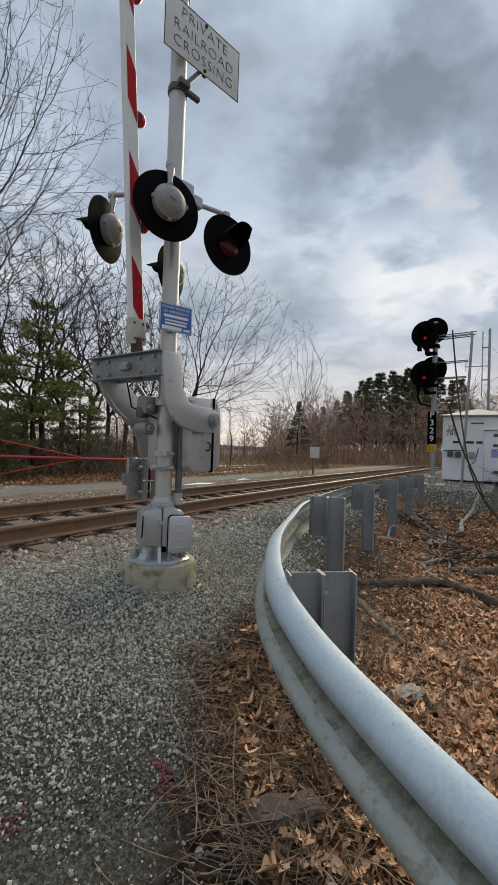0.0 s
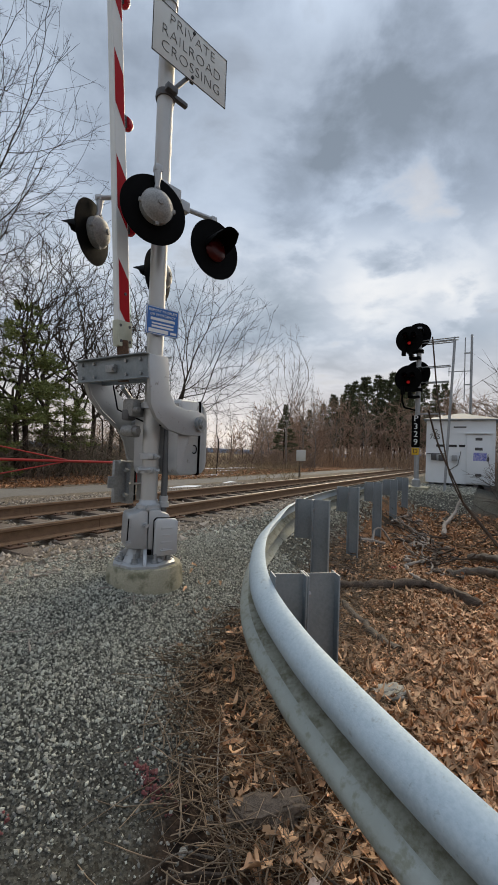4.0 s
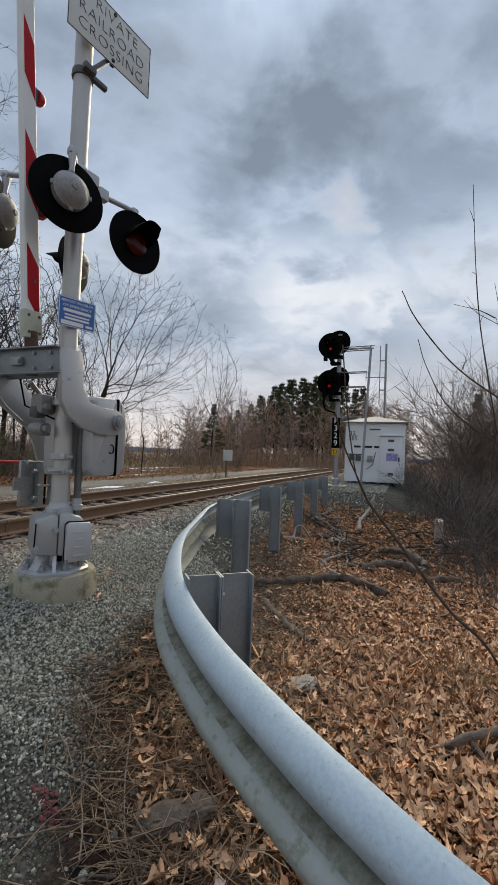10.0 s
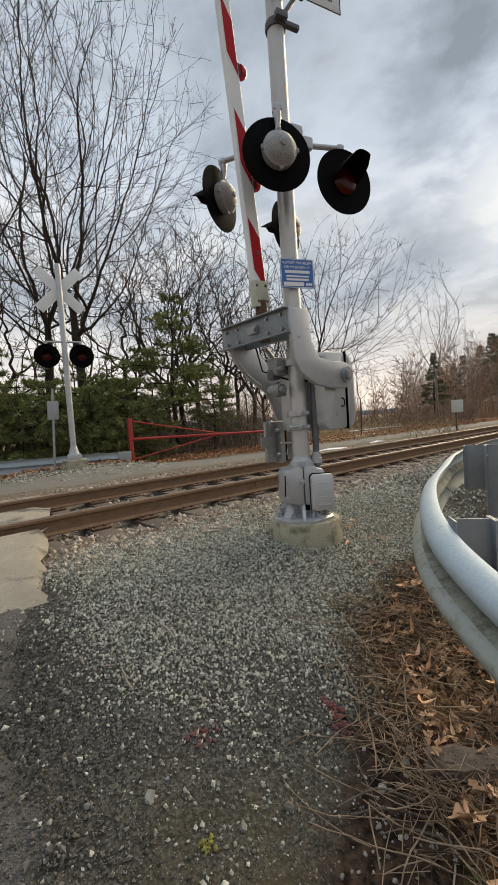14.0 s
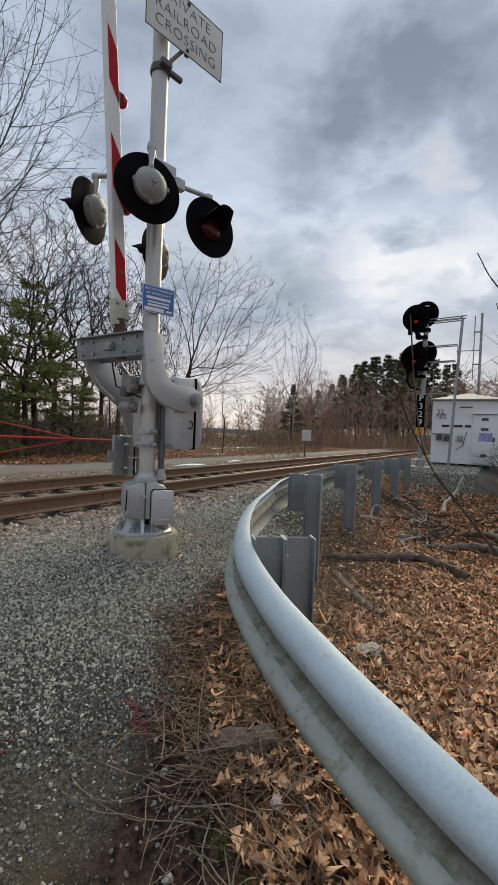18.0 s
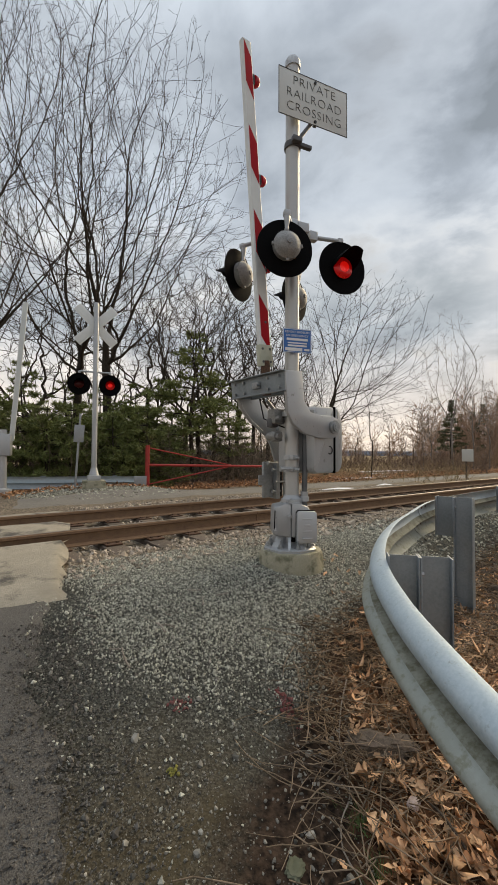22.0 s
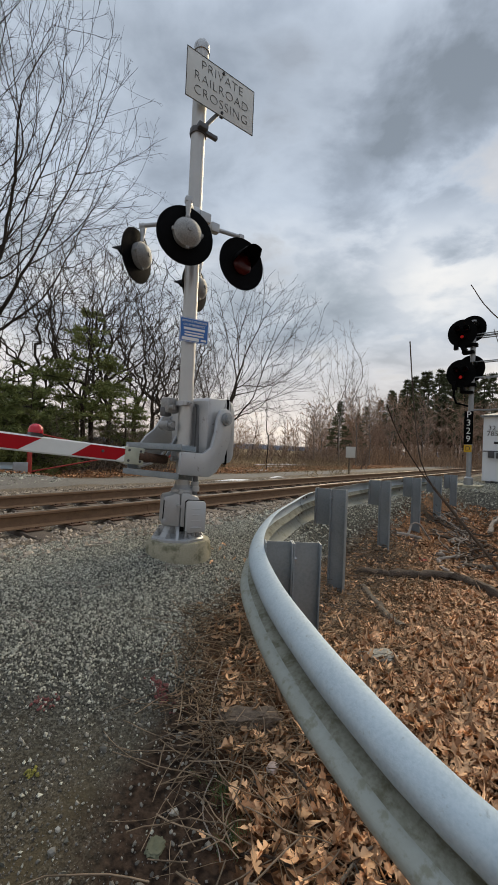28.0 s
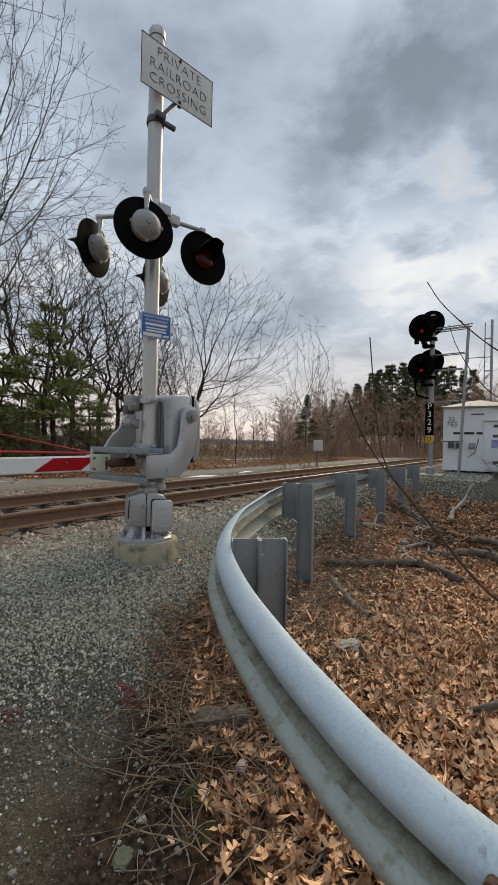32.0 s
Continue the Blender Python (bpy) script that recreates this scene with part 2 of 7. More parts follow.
M = dict(
    galv=material("galvanised_steel", (0.30, 0.315, 0.325), 0.5, 0.5, (0.21, 0.225, 0.235), 7, 0.6, (0.37, 0.38, 0.39), 0.1, 90),
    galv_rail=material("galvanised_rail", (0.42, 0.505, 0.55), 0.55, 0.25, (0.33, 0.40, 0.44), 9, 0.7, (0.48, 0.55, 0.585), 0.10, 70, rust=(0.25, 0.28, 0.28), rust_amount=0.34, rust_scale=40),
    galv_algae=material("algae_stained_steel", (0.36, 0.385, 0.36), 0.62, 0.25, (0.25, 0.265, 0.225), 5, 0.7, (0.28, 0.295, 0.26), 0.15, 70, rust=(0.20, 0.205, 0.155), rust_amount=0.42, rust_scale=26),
    # valley tone: olive dirt, darkened further by shade put into the colour
    galv_shaded_stain=material("stained_steel", (0.25, 0.255, 0.205), 0.75, 0.1, (0.15, 0.15, 0.11), 8, 0.6, (0.30, 0.31, 0.27), 0.15, 70, rust=(0.12, 0.115, 0.075), rust_amount=0.45, rust_scale=14),
    galv_dark=material("galvanised_post", (0.25, 0.285, 0.305), 0.55, 0.45, (0.165, 0.19, 0.205), 6, 0.6, (0.27, 0.30, 0.32), 0.12, 80),
    silver=material("silver_paint", (0.44, 0.45, 0.46), 0.42, 0.42, (0.33, 0.34, 0.35), 3, 0.7, (0.39, 0.40, 0.41), 0.06, 160, rust=(0.17, 0.15, 0.13), rust_amount=0.33, rust_scale=16),
    mast=material("mast_aluminium", (0.50, 0.495, 0.48), 0.42, 0.45, (0.38, 0.375, 0.365), 3, 0.7, (0.44, 0.44, 0.43), 0.05, 200),
    black=material("black_paint", (0.0028, 0.0028, 0.003), 0.7, 0.0, (0.0014, 0.0014, 0.0016), 12, 0.6, bump=0.05, spec=0.06),
    white=material("white_sheeting", (0.72, 0.74, 0.73), 0.45, 0.0, (0.62, 0.64, 0.62), 9, 0.7),
    red=material("red_sheeting", (0.40, 0.006, 0.012), 0.5, 0.0, (0.33, 0.005, 0.010), 9, 0.7, spec=0.15),
    sign=material("sign_face", (0.60, 0.62, 0.60), 0.5, 0.0, (0.54, 0.56, 0.54), 5, 0.7),
    ink=material("sign_ink", (0.02, 0.02, 0.02), 0.6),
    blue=material("blue_sign", (0.02, 0.13, 0.42), 0.4, 0.0, (0.015, 0.11, 0.36), 12, 0.7),
    concrete=material("concrete", (0.36, 0.335, 0.235), 0.9, 0.0, (0.25, 0.23, 0.155), 10, 0.6, (0.38, 0.345, 0.28), 0.5, 120, rust=(0.14, 0.135, 0.085), rust_amount=0.44, rust_scale=6),
    slab=material("worn_slab", (0.37, 0.33, 0.265), 0.92, 0.0, (0.23, 0.205, 0.165), 4, 0.6, (0.24, 0.215, 0.165), 0.9, 130, rust=(0.07, 0.063, 0.054), rust_amount=0.44, rust_scale=2.6),
    asphalt=material("asphalt", (0.086, 0.077, 0.068), 0.92, 0.0, (0.042, 0.036, 0.031), 18, 0.6, (0.20, 0.187, 0.167), 0.9, 240),
    paving=material("worn_paving", (0.165, 0.15, 0.132), 0.92, 0.0, (0.11, 0.10, 0.088), 3, 0.6, (0.21, 0.195, 0.17), 0.6, 160),
    rail=material("rail_steel", (0.20, 0.118, 0.066), 0.8, 0.0, (0.09, 0.053, 0.032), 14, 0.6, (0.26, 0.15, 0.085), 0.3, 120),
    lid=material("lid_paint", (0.50, 0.515, 0.53), 0.42, 0.3, (0.46, 0.47, 0.48), 6, 0.7, (0.48, 0.49, 0.50), 0.05, 160),
    conduit=material("worn_conduit", (0.13, 0.132, 0.135), 0.5, 0.2, (0.07, 0.072, 0.075), 14, 0.6, rust=(0.52, 0.53, 0.53), rust_amount=0.36, rust_scale=9),
    housing=material("weathered_housing", (0.25, 0.25, 0.245), 0.5, 0.1, (0.15, 0.15, 0.148), 9, 0.6, (0.33, 0.33, 0.32), 0.15, 60),
    railtop=material("rail_head", (0.34, 0.28, 0.23), 0.42, 0.6, (0.22, 0.17, 0.13), 10, 0.6),
    tie=material("creosoted_wood", (0.10, 0.073, 0.055), 0.9, 0.0, (0.045, 0.034, 0.027), 9, 0.6, (0.19, 0.15, 0.12), 0.6, 60, per_object=0.25),
    bark=material("bark", (0.045, 0.036, 0.029), 0.95, 0.0, (0.024, 0.019, 0.015), 5, 0.6, (0.08, 0.068, 0.057), 0.6, 25, spec=0.03),
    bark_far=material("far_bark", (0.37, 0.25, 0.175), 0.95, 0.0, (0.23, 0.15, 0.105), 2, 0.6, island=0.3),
    birch=material("pale_bark", (0.26, 0.23, 0.20), 0.9, 0.0, (0.11, 0.095, 0.085), 5, 0.6),
    needle=material("pine_needles", (0.21, 0.235, 0.08), 0.7, 0.0, (0.11, 0.135, 0.045), 2, 0.6, spec=0.25, island=0.45),
    needle_far=material("far_needles", (0.10, 0.115, 0.05), 0.8, 0.0, (0.06, 0.07, 0.035), 1, 0.6, island=0.4),
    wood=material("weathered_wood", (0.30, 0.25, 0.21), 0.9, 0.0, (0.14, 0.115, 0.095), 7, 0.6, (0.38, 0.33, 0.28), 0.6, 40),
    wood_dark=material("damp_wood", (0.105, 0.078, 0.06), 0.9, 0.0, (0.022, 0.016, 0.013), 16, 0.5, (0.13, 0.10, 0.078), 1.0, 60, spec=0.2),
    leaf=material("oak_leaf", (0.54, 0.295, 0.155), 0.7, 0.0, (0.25, 0.122, 0.062), 14, 0.5, spec=0.2, island=0.62, bump=0.25, bump_scale=90),
    leaf_bright=material("tan_leaf", (0.80, 0.50, 0.295), 0.65, 0.0, (0.40, 0.225, 0.12), 14, 0.5, spec=0.2, island=0.55, bump=0.25, bump_scale=90),
    twig=material("dead_twigs", (0.34, 0.235, 0.15), 0.9, 0.0, (0.065, 0.045, 0.03), 6, 0.6, spec=0.15, island=0.75),
    stone=material("gravel_stone", (0.365, 0.355, 0.295), 0.8, 0.0, (0.17, 0.164, 0.135), 40, 0.6, (0.47, 0.46, 0.385), 0.2, 90, spec=0.25, island=0.72),
    ballast=material("ballast_stone", (0.36, 0.30, 0.235), 0.88, 0.0, (0.20, 0.16, 0.125), 14, 0.6, (0.44, 0.38, 0.31), 0.2, 90, island=0.6),
    gate_red=material("red_gate_paint", (0.40, 0.030, 0.022), 0.5, 0.0, (0.30, 0.022, 0.017), 8, 0.6),
    house=material("white_enamel", (0.74, 0.77, 0.79), 0.4, 0.0, (0.66, 0.69, 0.71), 2, 0.6),
    roof=material("grey_roof", (0.20, 0.225, 0.24), 0.6, 0.1, (0.15, 0.17, 0.185), 2, 0.6),
    yellow=material("yellow_paint", (0.72, 0.42, 0.01), 0.5),
    lens=material("red_lens_dark", (0.05, 0.002, 0.002), 0.3, 0.0, (0.035, 0.002, 0.002), 30, 0.6, spec=0.2),
    armlens=material("red_lamp_dome", (0.55, 0.012, 0.035), 0.2, 0.0, (0.34, 0.008, 0.012), 30, 0.6),
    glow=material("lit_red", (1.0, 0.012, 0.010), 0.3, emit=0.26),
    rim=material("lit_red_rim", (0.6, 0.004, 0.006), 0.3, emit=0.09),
    rusty=material("rusty_iron", (0.10, 0.055, 0.035), 0.85, 0.2, (0.045, 0.03, 0.024), 9, 0.6, (0.18, 0.09, 0.05), 0.4, 70),
    darkmetal=material("dark_conduit", (0.10, 0.10, 0.105), 0.5, 0.3, (0.06, 0.06, 0.063), 12, 0.6),
    snow=material("old_snow", (0.80, 0.82, 0.85), 0.8, 0.0, (0.66, 0.68, 0.71), 1, 0.6),
    grass=material("dead_grass", (0.33, 0.245, 0.13), 0.9, 0.0, (0.22, 0.155, 0.085), 3, 0.6, island=0.4),
    moss=material("yellow_paint_spot", (0.26, 0.24, 0.04), 0.9, 0.0, (0.12, 0.11, 0.04), 60, 0.6),
    redspot=material("red_marking_paint", (0.22, 0.05, 0.052), 0.9, 0.0, (0.12, 0.065, 0.058), 60, 0.6),
)


# ---- mesh helpers ----
class Geo:
    """Collects vertices and faces of one mesh."""

    def __init__(self):
        self.v, self.f = [], []

    def add(self, verts, faces, m=None):
        n = len(self.v)
        self.v += [tuple(m @ Vector(p)) for p in verts] if m is not None else [tuple(p) for p in verts]
        self.f += [tuple(n + i for i in f) for f in faces]
        return self

    def box(self, c, s, bev=0.0, m=None):
        bm = bmesh.new()
        bmesh.ops.create_cube(bm, size=1)
        for v in bm.verts:
            v.co = Vector((c[0] + v.co.x * s[0], c[1] + v.co.y * s[1], c[2] + v.co.z * s[2]))
        if bev:
            bmesh.ops.bevel(bm, geom=bm.edges[:], offset=bev, segments=2, affect="EDGES", profile=0.6)
        bm.verts.index_update()
        self.add([v.co for v in bm.verts], [[v.index for v in f.verts] for f in bm.faces], m)
        bm.free()
        return self

    def tube(self, pts, radii, n=8, caps=True, m=None):
        pts = [Vector(p) for p in pts]
        if isinstance(radii, (int, float)):
            radii = [radii] * len(pts)
        verts, faces, ref = [], [], None
        for i, p in enumerate(pts):
            d = (pts[min(i + 1, len(pts) - 1)] - pts[max(i - 1, 0)]).normalized()
            if ref is None:
                ref = d.orthogonal().normalized()
            ref = (ref - d * ref.dot(d)).normalized()
            o = d.cross(ref)
            verts += [p + (ref * math.cos(2 * math.pi * k / n) + o * math.sin(2 * math.pi * k / n)) * radii[i] for k in range(n)]
        for i in range(len(pts) - 1):
            faces += [(i * n + k, i * n + (k + 1) % n, (i + 1) * n + (k + 1) % n, (i + 1) * n + k) for k in range(n)]
        if caps:
            faces += [tuple(range(n - 1, -1, -1)), tuple(range((len(pts) - 1) * n, len(pts) * n))]
        return self.add(verts, faces, m)

    def cyl(self, a, b, r, r2=None, n=16, m=None):
        return self.tube([a, b], [r, r if r2 is None else r2], n, True, m)

    def lathe(self, prof, n=24, m=None):
        verts, faces = [], []
        for r, z in prof:
            verts += [(r * math.cos(2 * math.pi * k / n), r * math.sin(2 * math.pi * k / n), z) for k in range(n)]
        for i in range(len(prof) - 1):
            faces += [(i * n + k, i * n + (k + 1) % n, (i + 1) * n + (k + 1) % n, (i + 1) * n + k) for k in range(n)]
        if prof[0][0] > 1e-6:
            faces.append(tuple(range(n - 1, -1, -1)))
        if prof[-1][0] > 1e-6:
            faces.append(tuple(range((len(prof) - 1) * n, len(prof) * n)))
        return self.add(verts, faces, m)

    def prism(self, poly, y0, y1, bev=0.0, m=None):
        """A polygon in x and z, drawn out along y."""
        bm = bmesh.new()
        a = [bm.verts.new((x, y0, z)) for x, z in poly]
        face = bm.faces.new(a)
        got = bmesh.ops.extrude_face_region(bm, geom=[face])
        bmesh.ops.translate(bm, vec=(0, y1 - y0, 0), verts=[g for g in got["geom"] if isinstance(g, bmesh.types.BMVert)])
        bmesh.ops.recalc_face_normals(bm, faces=bm.faces)
        if bev:
            es = [e for e in bm.edges if len(e.link_faces) == 2 and e.calc_face_angle() > 0.8]
            bmesh.ops.bevel(bm, geom=es, offset=bev, segments=2, affect="EDGES", profile=0.6)
        bm.verts.index_update()
        self.add([v.co for v in bm.verts], [[v.index for v in f.verts] for f in bm.faces], m)
        bm.free()
        return self

    def mesh(self, name, mat, smooth=True, angle=40):
        me = bpy.data.meshes.new(name)
        me.from_pydata(self.v, [], self.f)
        me.materials.append(mat)
        if smooth:
            me.shade_smooth()
            me.set_sharp_from_angle(angle=radians(angle))
        me.update()
        return me


def part(name, geo, mat, parent=None, label="", smooth=True, m=None):
    """One mesh object under a thing or a part."""
    ob = new(name, geo.mesh(name, mat, smooth) if isinstance(geo, Geo) else geo)
    if parent is not None:
        ob.parent = parent
    if m is not None:
        ob.matrix_basis = m
    if label:
        ob["label"] = label
    return ob


def thing(name, m, label, category, group="", kind=""):
    ob = new(name)
    ob.empty_display_size = 0.1
    ob.matrix_basis = m
    return tagged(ob, label, category, group, kind)


def raw_mesh(name, verts, faces, mat, smooth=False):
    """A mesh from arrays of vertices and equal-sided faces."""
    verts, faces = np.asarray(verts, np.float32), np.asarray(faces, np.int32)
    me = bpy.data.meshes.new(name)
    k = faces.shape[1]
    me.vertices.add(len(verts))
    me.vertices.foreach_set("co", verts.ravel())
    me.loops.add(faces.size)
    me.loops.foreach_set("vertex_index", faces.ravel())
    me.polygons.add(len(faces))
    me.polygons.foreach_set("loop_start", np.arange(0, faces.size, k, dtype=np.int32))
    me.polygons.foreach_set("use_smooth", np.full(len(faces), smooth))
    me.materials.append(mat)
    me.update(calc_edges=True)
    return me


# ---- lie of the land ----
RAIL_A, RAIL_B, RAIL_TOP = 1.98, 0.26, 0.20
RAIL_ANG = math.atan(RAIL_B)
RAIL_DIR = Vector((math.cos(RAIL_ANG), math.sin(RAIL_ANG), 0))
RAIL_OUT = Vector((math.sin(RAIL_ANG), -math.cos(RAIL_ANG), 0))
GAUGE = 1.505


SLOPE = ([-400, -60, -30, -8, -4, -2.7, -2.15, -1.5, 0, 0.35, 0.65, 1.3, 1.9, 2.5, 3.1, 3.4, 3.85, 5.0, 6.5, 9, 14, 40, 400],
         [-1.5, -0.5, -0.15, 0.0, 0.05, 0.015, -0.02, -0.045, -0.045, -0.015, 0.012, 0.02, 0.0, -0.10, -0.23, -0.285, -0.33, -0.47, -0.62, -0.85, -1.0, -1.2, -2])


def land(x, y):
    """Height of the ground, for numbers or arrays."""
    d = (RAIL_A + RAIL_B * np.asarray(x, float) - np.asarray(y, float)) * math.cos(RAIL_ANG)
    z = np.interp(d, *SLOPE)
    x, y = np.asarray(x, float), np.asarray(y, float)
    mound = 0.22 * np.exp(-(((x + 1.4) / 1.7) ** 2 + ((y - 7.2) / 1.0) ** 2))
    bump = 0.02 * np.sin(1.7 * x + 0.6) * np.sin(1.3 * y) + 0.012 * np.sin(4.1 * x + 2 * y)
    near = np.clip((np.hypot(x, y) - 0.9) / 1.5, 0, 1)
    pad = np.clip((x - 9.0) / 1.5, 0, 1) * np.clip((30 - x) / 5, 0, 1) * np.clip((d - 0.6) / 1.0, 0, 1) * np.clip((6.0 - d) / 2.0, 0, 1) * (0.10 - z)
    dip = 0.30 * np.clip((x - 0.2) / 1.8, 0, 1) * np.clip((10.3 - x) / 1.5, 0, 1) * np.clip((d - 1.7) / 0.7, 0, 1) * np.clip((5 - d) / 1.5, 0, 1)
    heap = 0.03 * np.exp(-((x * x + y * y) / 0.55) ** 2)
    return z + mound + bump * near * 0.6 - dip + pad + heap


def on_land(x, y):
    return float(land(x, y))

# ---- ground ----
def ground_material():
    m = bpy.data.materials.new("ground_cover")
    m.use_nodes = True
    nt = m.node_tree
    bs = nt.nodes["Principled BSDF"]
    N, L = nt.nodes.new, nt.links.new
    co = N("ShaderNodeTexCoord").outputs["Object"]
    sep = N("ShaderNodeSeparateXYZ")
    L(co, sep.inputs[0])

    def calc(op, a, b=None, c=None):
        n = N("ShaderNodeMath")
        n.operation = op
        for k, v in enumerate((a, b, c)):
            if v is None:
                continue
            if isinstance(v, (int, float)):
                n.inputs[k].default_value = v
            else:
                L(v, n.inputs[k])
        return n.outputs[0]

    def noise_(s, d=6.0):
        n = N("ShaderNodeTexNoise")
        n.inputs["Scale"].default_value, n.inputs["Detail"].default_value = s, d
        L(co, n.inputs["Vector"])
        return n.outputs[0]

    def ramp(fac, *stops):
        n = N("ShaderNodeValToRGB")
        L(fac, n.inputs[0])
        e = n.color_ramp.elements
        while len(e) < len(stops):
            e.new(0.5)
        for q, (p, c) in zip(e, stops):
            q.position, q.color = p, (*c, 1)
        return n.outputs[0]

    def mix(fac, a, b):
        n = N("ShaderNodeMix")
        n.data_type = "RGBA"
        L(fac, n.inputs[0])
        L(a, n.inputs[6])
        L(b, n.inputs[7])
        return n.outputs[2]

    def cells(s, *stops):
        n = N("ShaderNodeTexVoronoi")
        n.inputs["Scale"].default_value = s
        L(co, n.inputs["Vector"])
        return ramp(n.outputs["Color"], *stops)

    x, y = sep.outputs[0], sep.outputs[1]
    d = calc("MULTIPLY", calc("SUBTRACT", calc("MULTIPLY_ADD", x, RAIL_B, RAIL_A), y), math.cos(RAIL_ANG))
    wob = calc("MULTIPLY", calc("SUBTRACT", noise_(0.9, 5), 0.5), 1.2)
    # far darker than the loose stones: shade of the gaps put into the colour
    gravel = cells(120, (0.1, (0.016, 0.016, 0.014)), (0.5, (0.05, 0.049, 0.042)), (0.9, (0.13, 0.128, 0.11)))
    dirt = mix(ramp(noise_(5, 8), (0.38, (0.15, 0.15, 0.15)), (0.62, (0.9, 0.9, 0.9))), ramp(noise_(3.5, 8), (0.3, (0.030, 0.024, 0.014)), (0.7, (0.088, 0.070, 0.042))), cells(170, (0.15, (0.022, 0.018, 0.013)), (0.55, (0.075, 0.064, 0.048)), (0.85, (0.14, 0.126, 0.10)), (0.97, (0.30, 0.28, 0.235))))
    leaves = cells(42, (0.1, (0.035, 0.02, 0.013)), (0.5, (0.13, 0.06, 0.03)), (0.9, (0.30, 0.145, 0.065)))
    field = ramp(noise_(0.35, 8), (0.3, (0.15, 0.10, 0.06)), (0.55, (0.27, 0.20, 0.11)), (0.75, (0.33, 0.27, 0.17)))
    # leaf litter past the guard rail: to the right of the road and away from the track
    edge = calc("ADD", calc("SUBTRACT", calc("MULTIPLY_ADD", x, 0.40, -1.02), y), calc("MULTIPLY", wob, 0.35))
    edge2 = calc("ADD", calc("ADD", calc("MULTIPLY_ADD", y, -0.55, x), -0.30), calc("MULTIPLY", wob, 0.35))
    litter = calc("MULTIPLY", ramp(calc("MULTIPLY_ADD", edge, 1.6, 0.5), (0.3, (0, 0, 0)), (0.7, (1, 1, 1))), ramp(calc("MULTIPLY_ADD", edge2, 1.6, 0.5), (0.3, (0, 0, 0)), (0.7, (1, 1, 1))))
    pad = calc("MULTIPLY", ramp(calc("MULTIPLY_ADD", x, 0.5, -4.2), (0.3, (0, 0, 0)), (0.7, (1, 1, 1))), ramp(calc("MULTIPLY_ADD", d, -0.5, 3.6), (0.3, (0, 0, 0)), (0.7, (1, 1, 1))))
    litter = calc("MULTIPLY", litter, calc("SUBTRACT", 1.0, pad))
    worn = ramp(calc("MULTIPLY_ADD", calc("ADD", calc("MULTIPLY_ADD", x, -0.55, d), calc("MULTIPLY", wob, 0.6)), 0.5, -1.55), (0.3, (0, 0, 0)), (0.6, (1, 1, 1)))
    base = mix(worn, gravel, dirt)
    soil = calc("MULTIPLY", ramp(calc("MULTIPLY_ADD", edge, 2.0, 0.9), (0.3, (0, 0, 0)), (0.7, (1, 1, 1))), ramp(calc("MULTIPLY_ADD", calc("ADD", edge2, calc("MULTIPLY", calc("MINIMUM", calc("MAXIMUM", calc("SUBTRACT", -1.45, y), 0.0), 0.5), 0.8)), 2.0, 0.75), (0.3, (0, 0, 0)), (0.7, (1, 1, 1))))
    soil = calc("MULTIPLY", soil, calc("SUBTRACT", 1.0, pad))
    humus = ramp(noise_(34, 8), (0.38, (0.012, 0.008, 0.006)), (0.66, (0.066, 0.043, 0.030)))
    base = mix(soil, base, humus)
    base = mix(litter, base, mix(ramp(noise_(1.6, 6), (0.42, (0, 0, 0)), (0.5, (1, 1, 1))), humus, leaves))
    bed = cells(55, (0.1, (0.05, 0.04, 0.03)), (0.5, (0.15, 0.122, 0.092)), (0.9, (0.28, 0.23, 0.175)))
    base = mix(ramp(calc("MULTIPLY_ADD", calc("ADD", d, calc("MULTIPLY", wob, 0.3)), -1.0, 1.5), (0.3, (0, 0, 0)), (0.7, (1, 1, 1))), base, bed)
    base = mix(ramp(calc("MULTIPLY_ADD", calc("ADD", d, wob), -0.5, -2.3), (0.3, (0, 0, 0)), (0.5, (1, 1, 1))), base, leaves)
    base = mix(ramp(calc("MULTIPLY_ADD", calc("ADD", d, calc("MULTIPLY", wob, 3.0)), -0.08, -0.6), (0.3, (0, 0, 0)), (0.5, (1, 1, 1))), base, field)
    L(base, bs.inputs["Base Color"])
    bs.inputs["Roughness"].default_value = 0.95
    bs.inputs["Specular IOR Level"].default_value = 0.12
    b = N("ShaderNodeBump")
    b.inputs["Strength"].default_value, b.inputs["Distance"].default_value = 0.7, 0.02
    L(noise_(55, 6), b.inputs["Height"])
    L(b.outputs[0], bs.inputs["Normal"])
    return m


def spread(near, far, step):
    """Grid lines, close together near zero and wider apart outwards."""
    out, p = [0.0], 0.0
    while p < far:
        p += step if p < near else max(step, (p - near) * 0.22 + step)
        out.append(p)
    return np.array([-v for v in out[:0:-1]] + out)


gx, gy = spread(9, 1600, 0.15), spread(7, 1600, 0.15)
GX, GY = np.meshgrid(gx, gy)
GZ = land(GX, GY)
n_col = len(gx)
idx = np.arange((len(gy) - 1) * n_col).reshape(-1, n_col)[:, :-1].ravel()
ground = new("ground", raw_mesh("ground", np.stack([GX, GY, GZ], -1).reshape(-1, 3), np.stack([idx, idx + 1, idx + n_col + 1, idx + n_col], -1), ground_material(), True))
tagged(ground, "gravel, bare dirt, brown leaf litter and dead field grass", "ground", kind="structure")


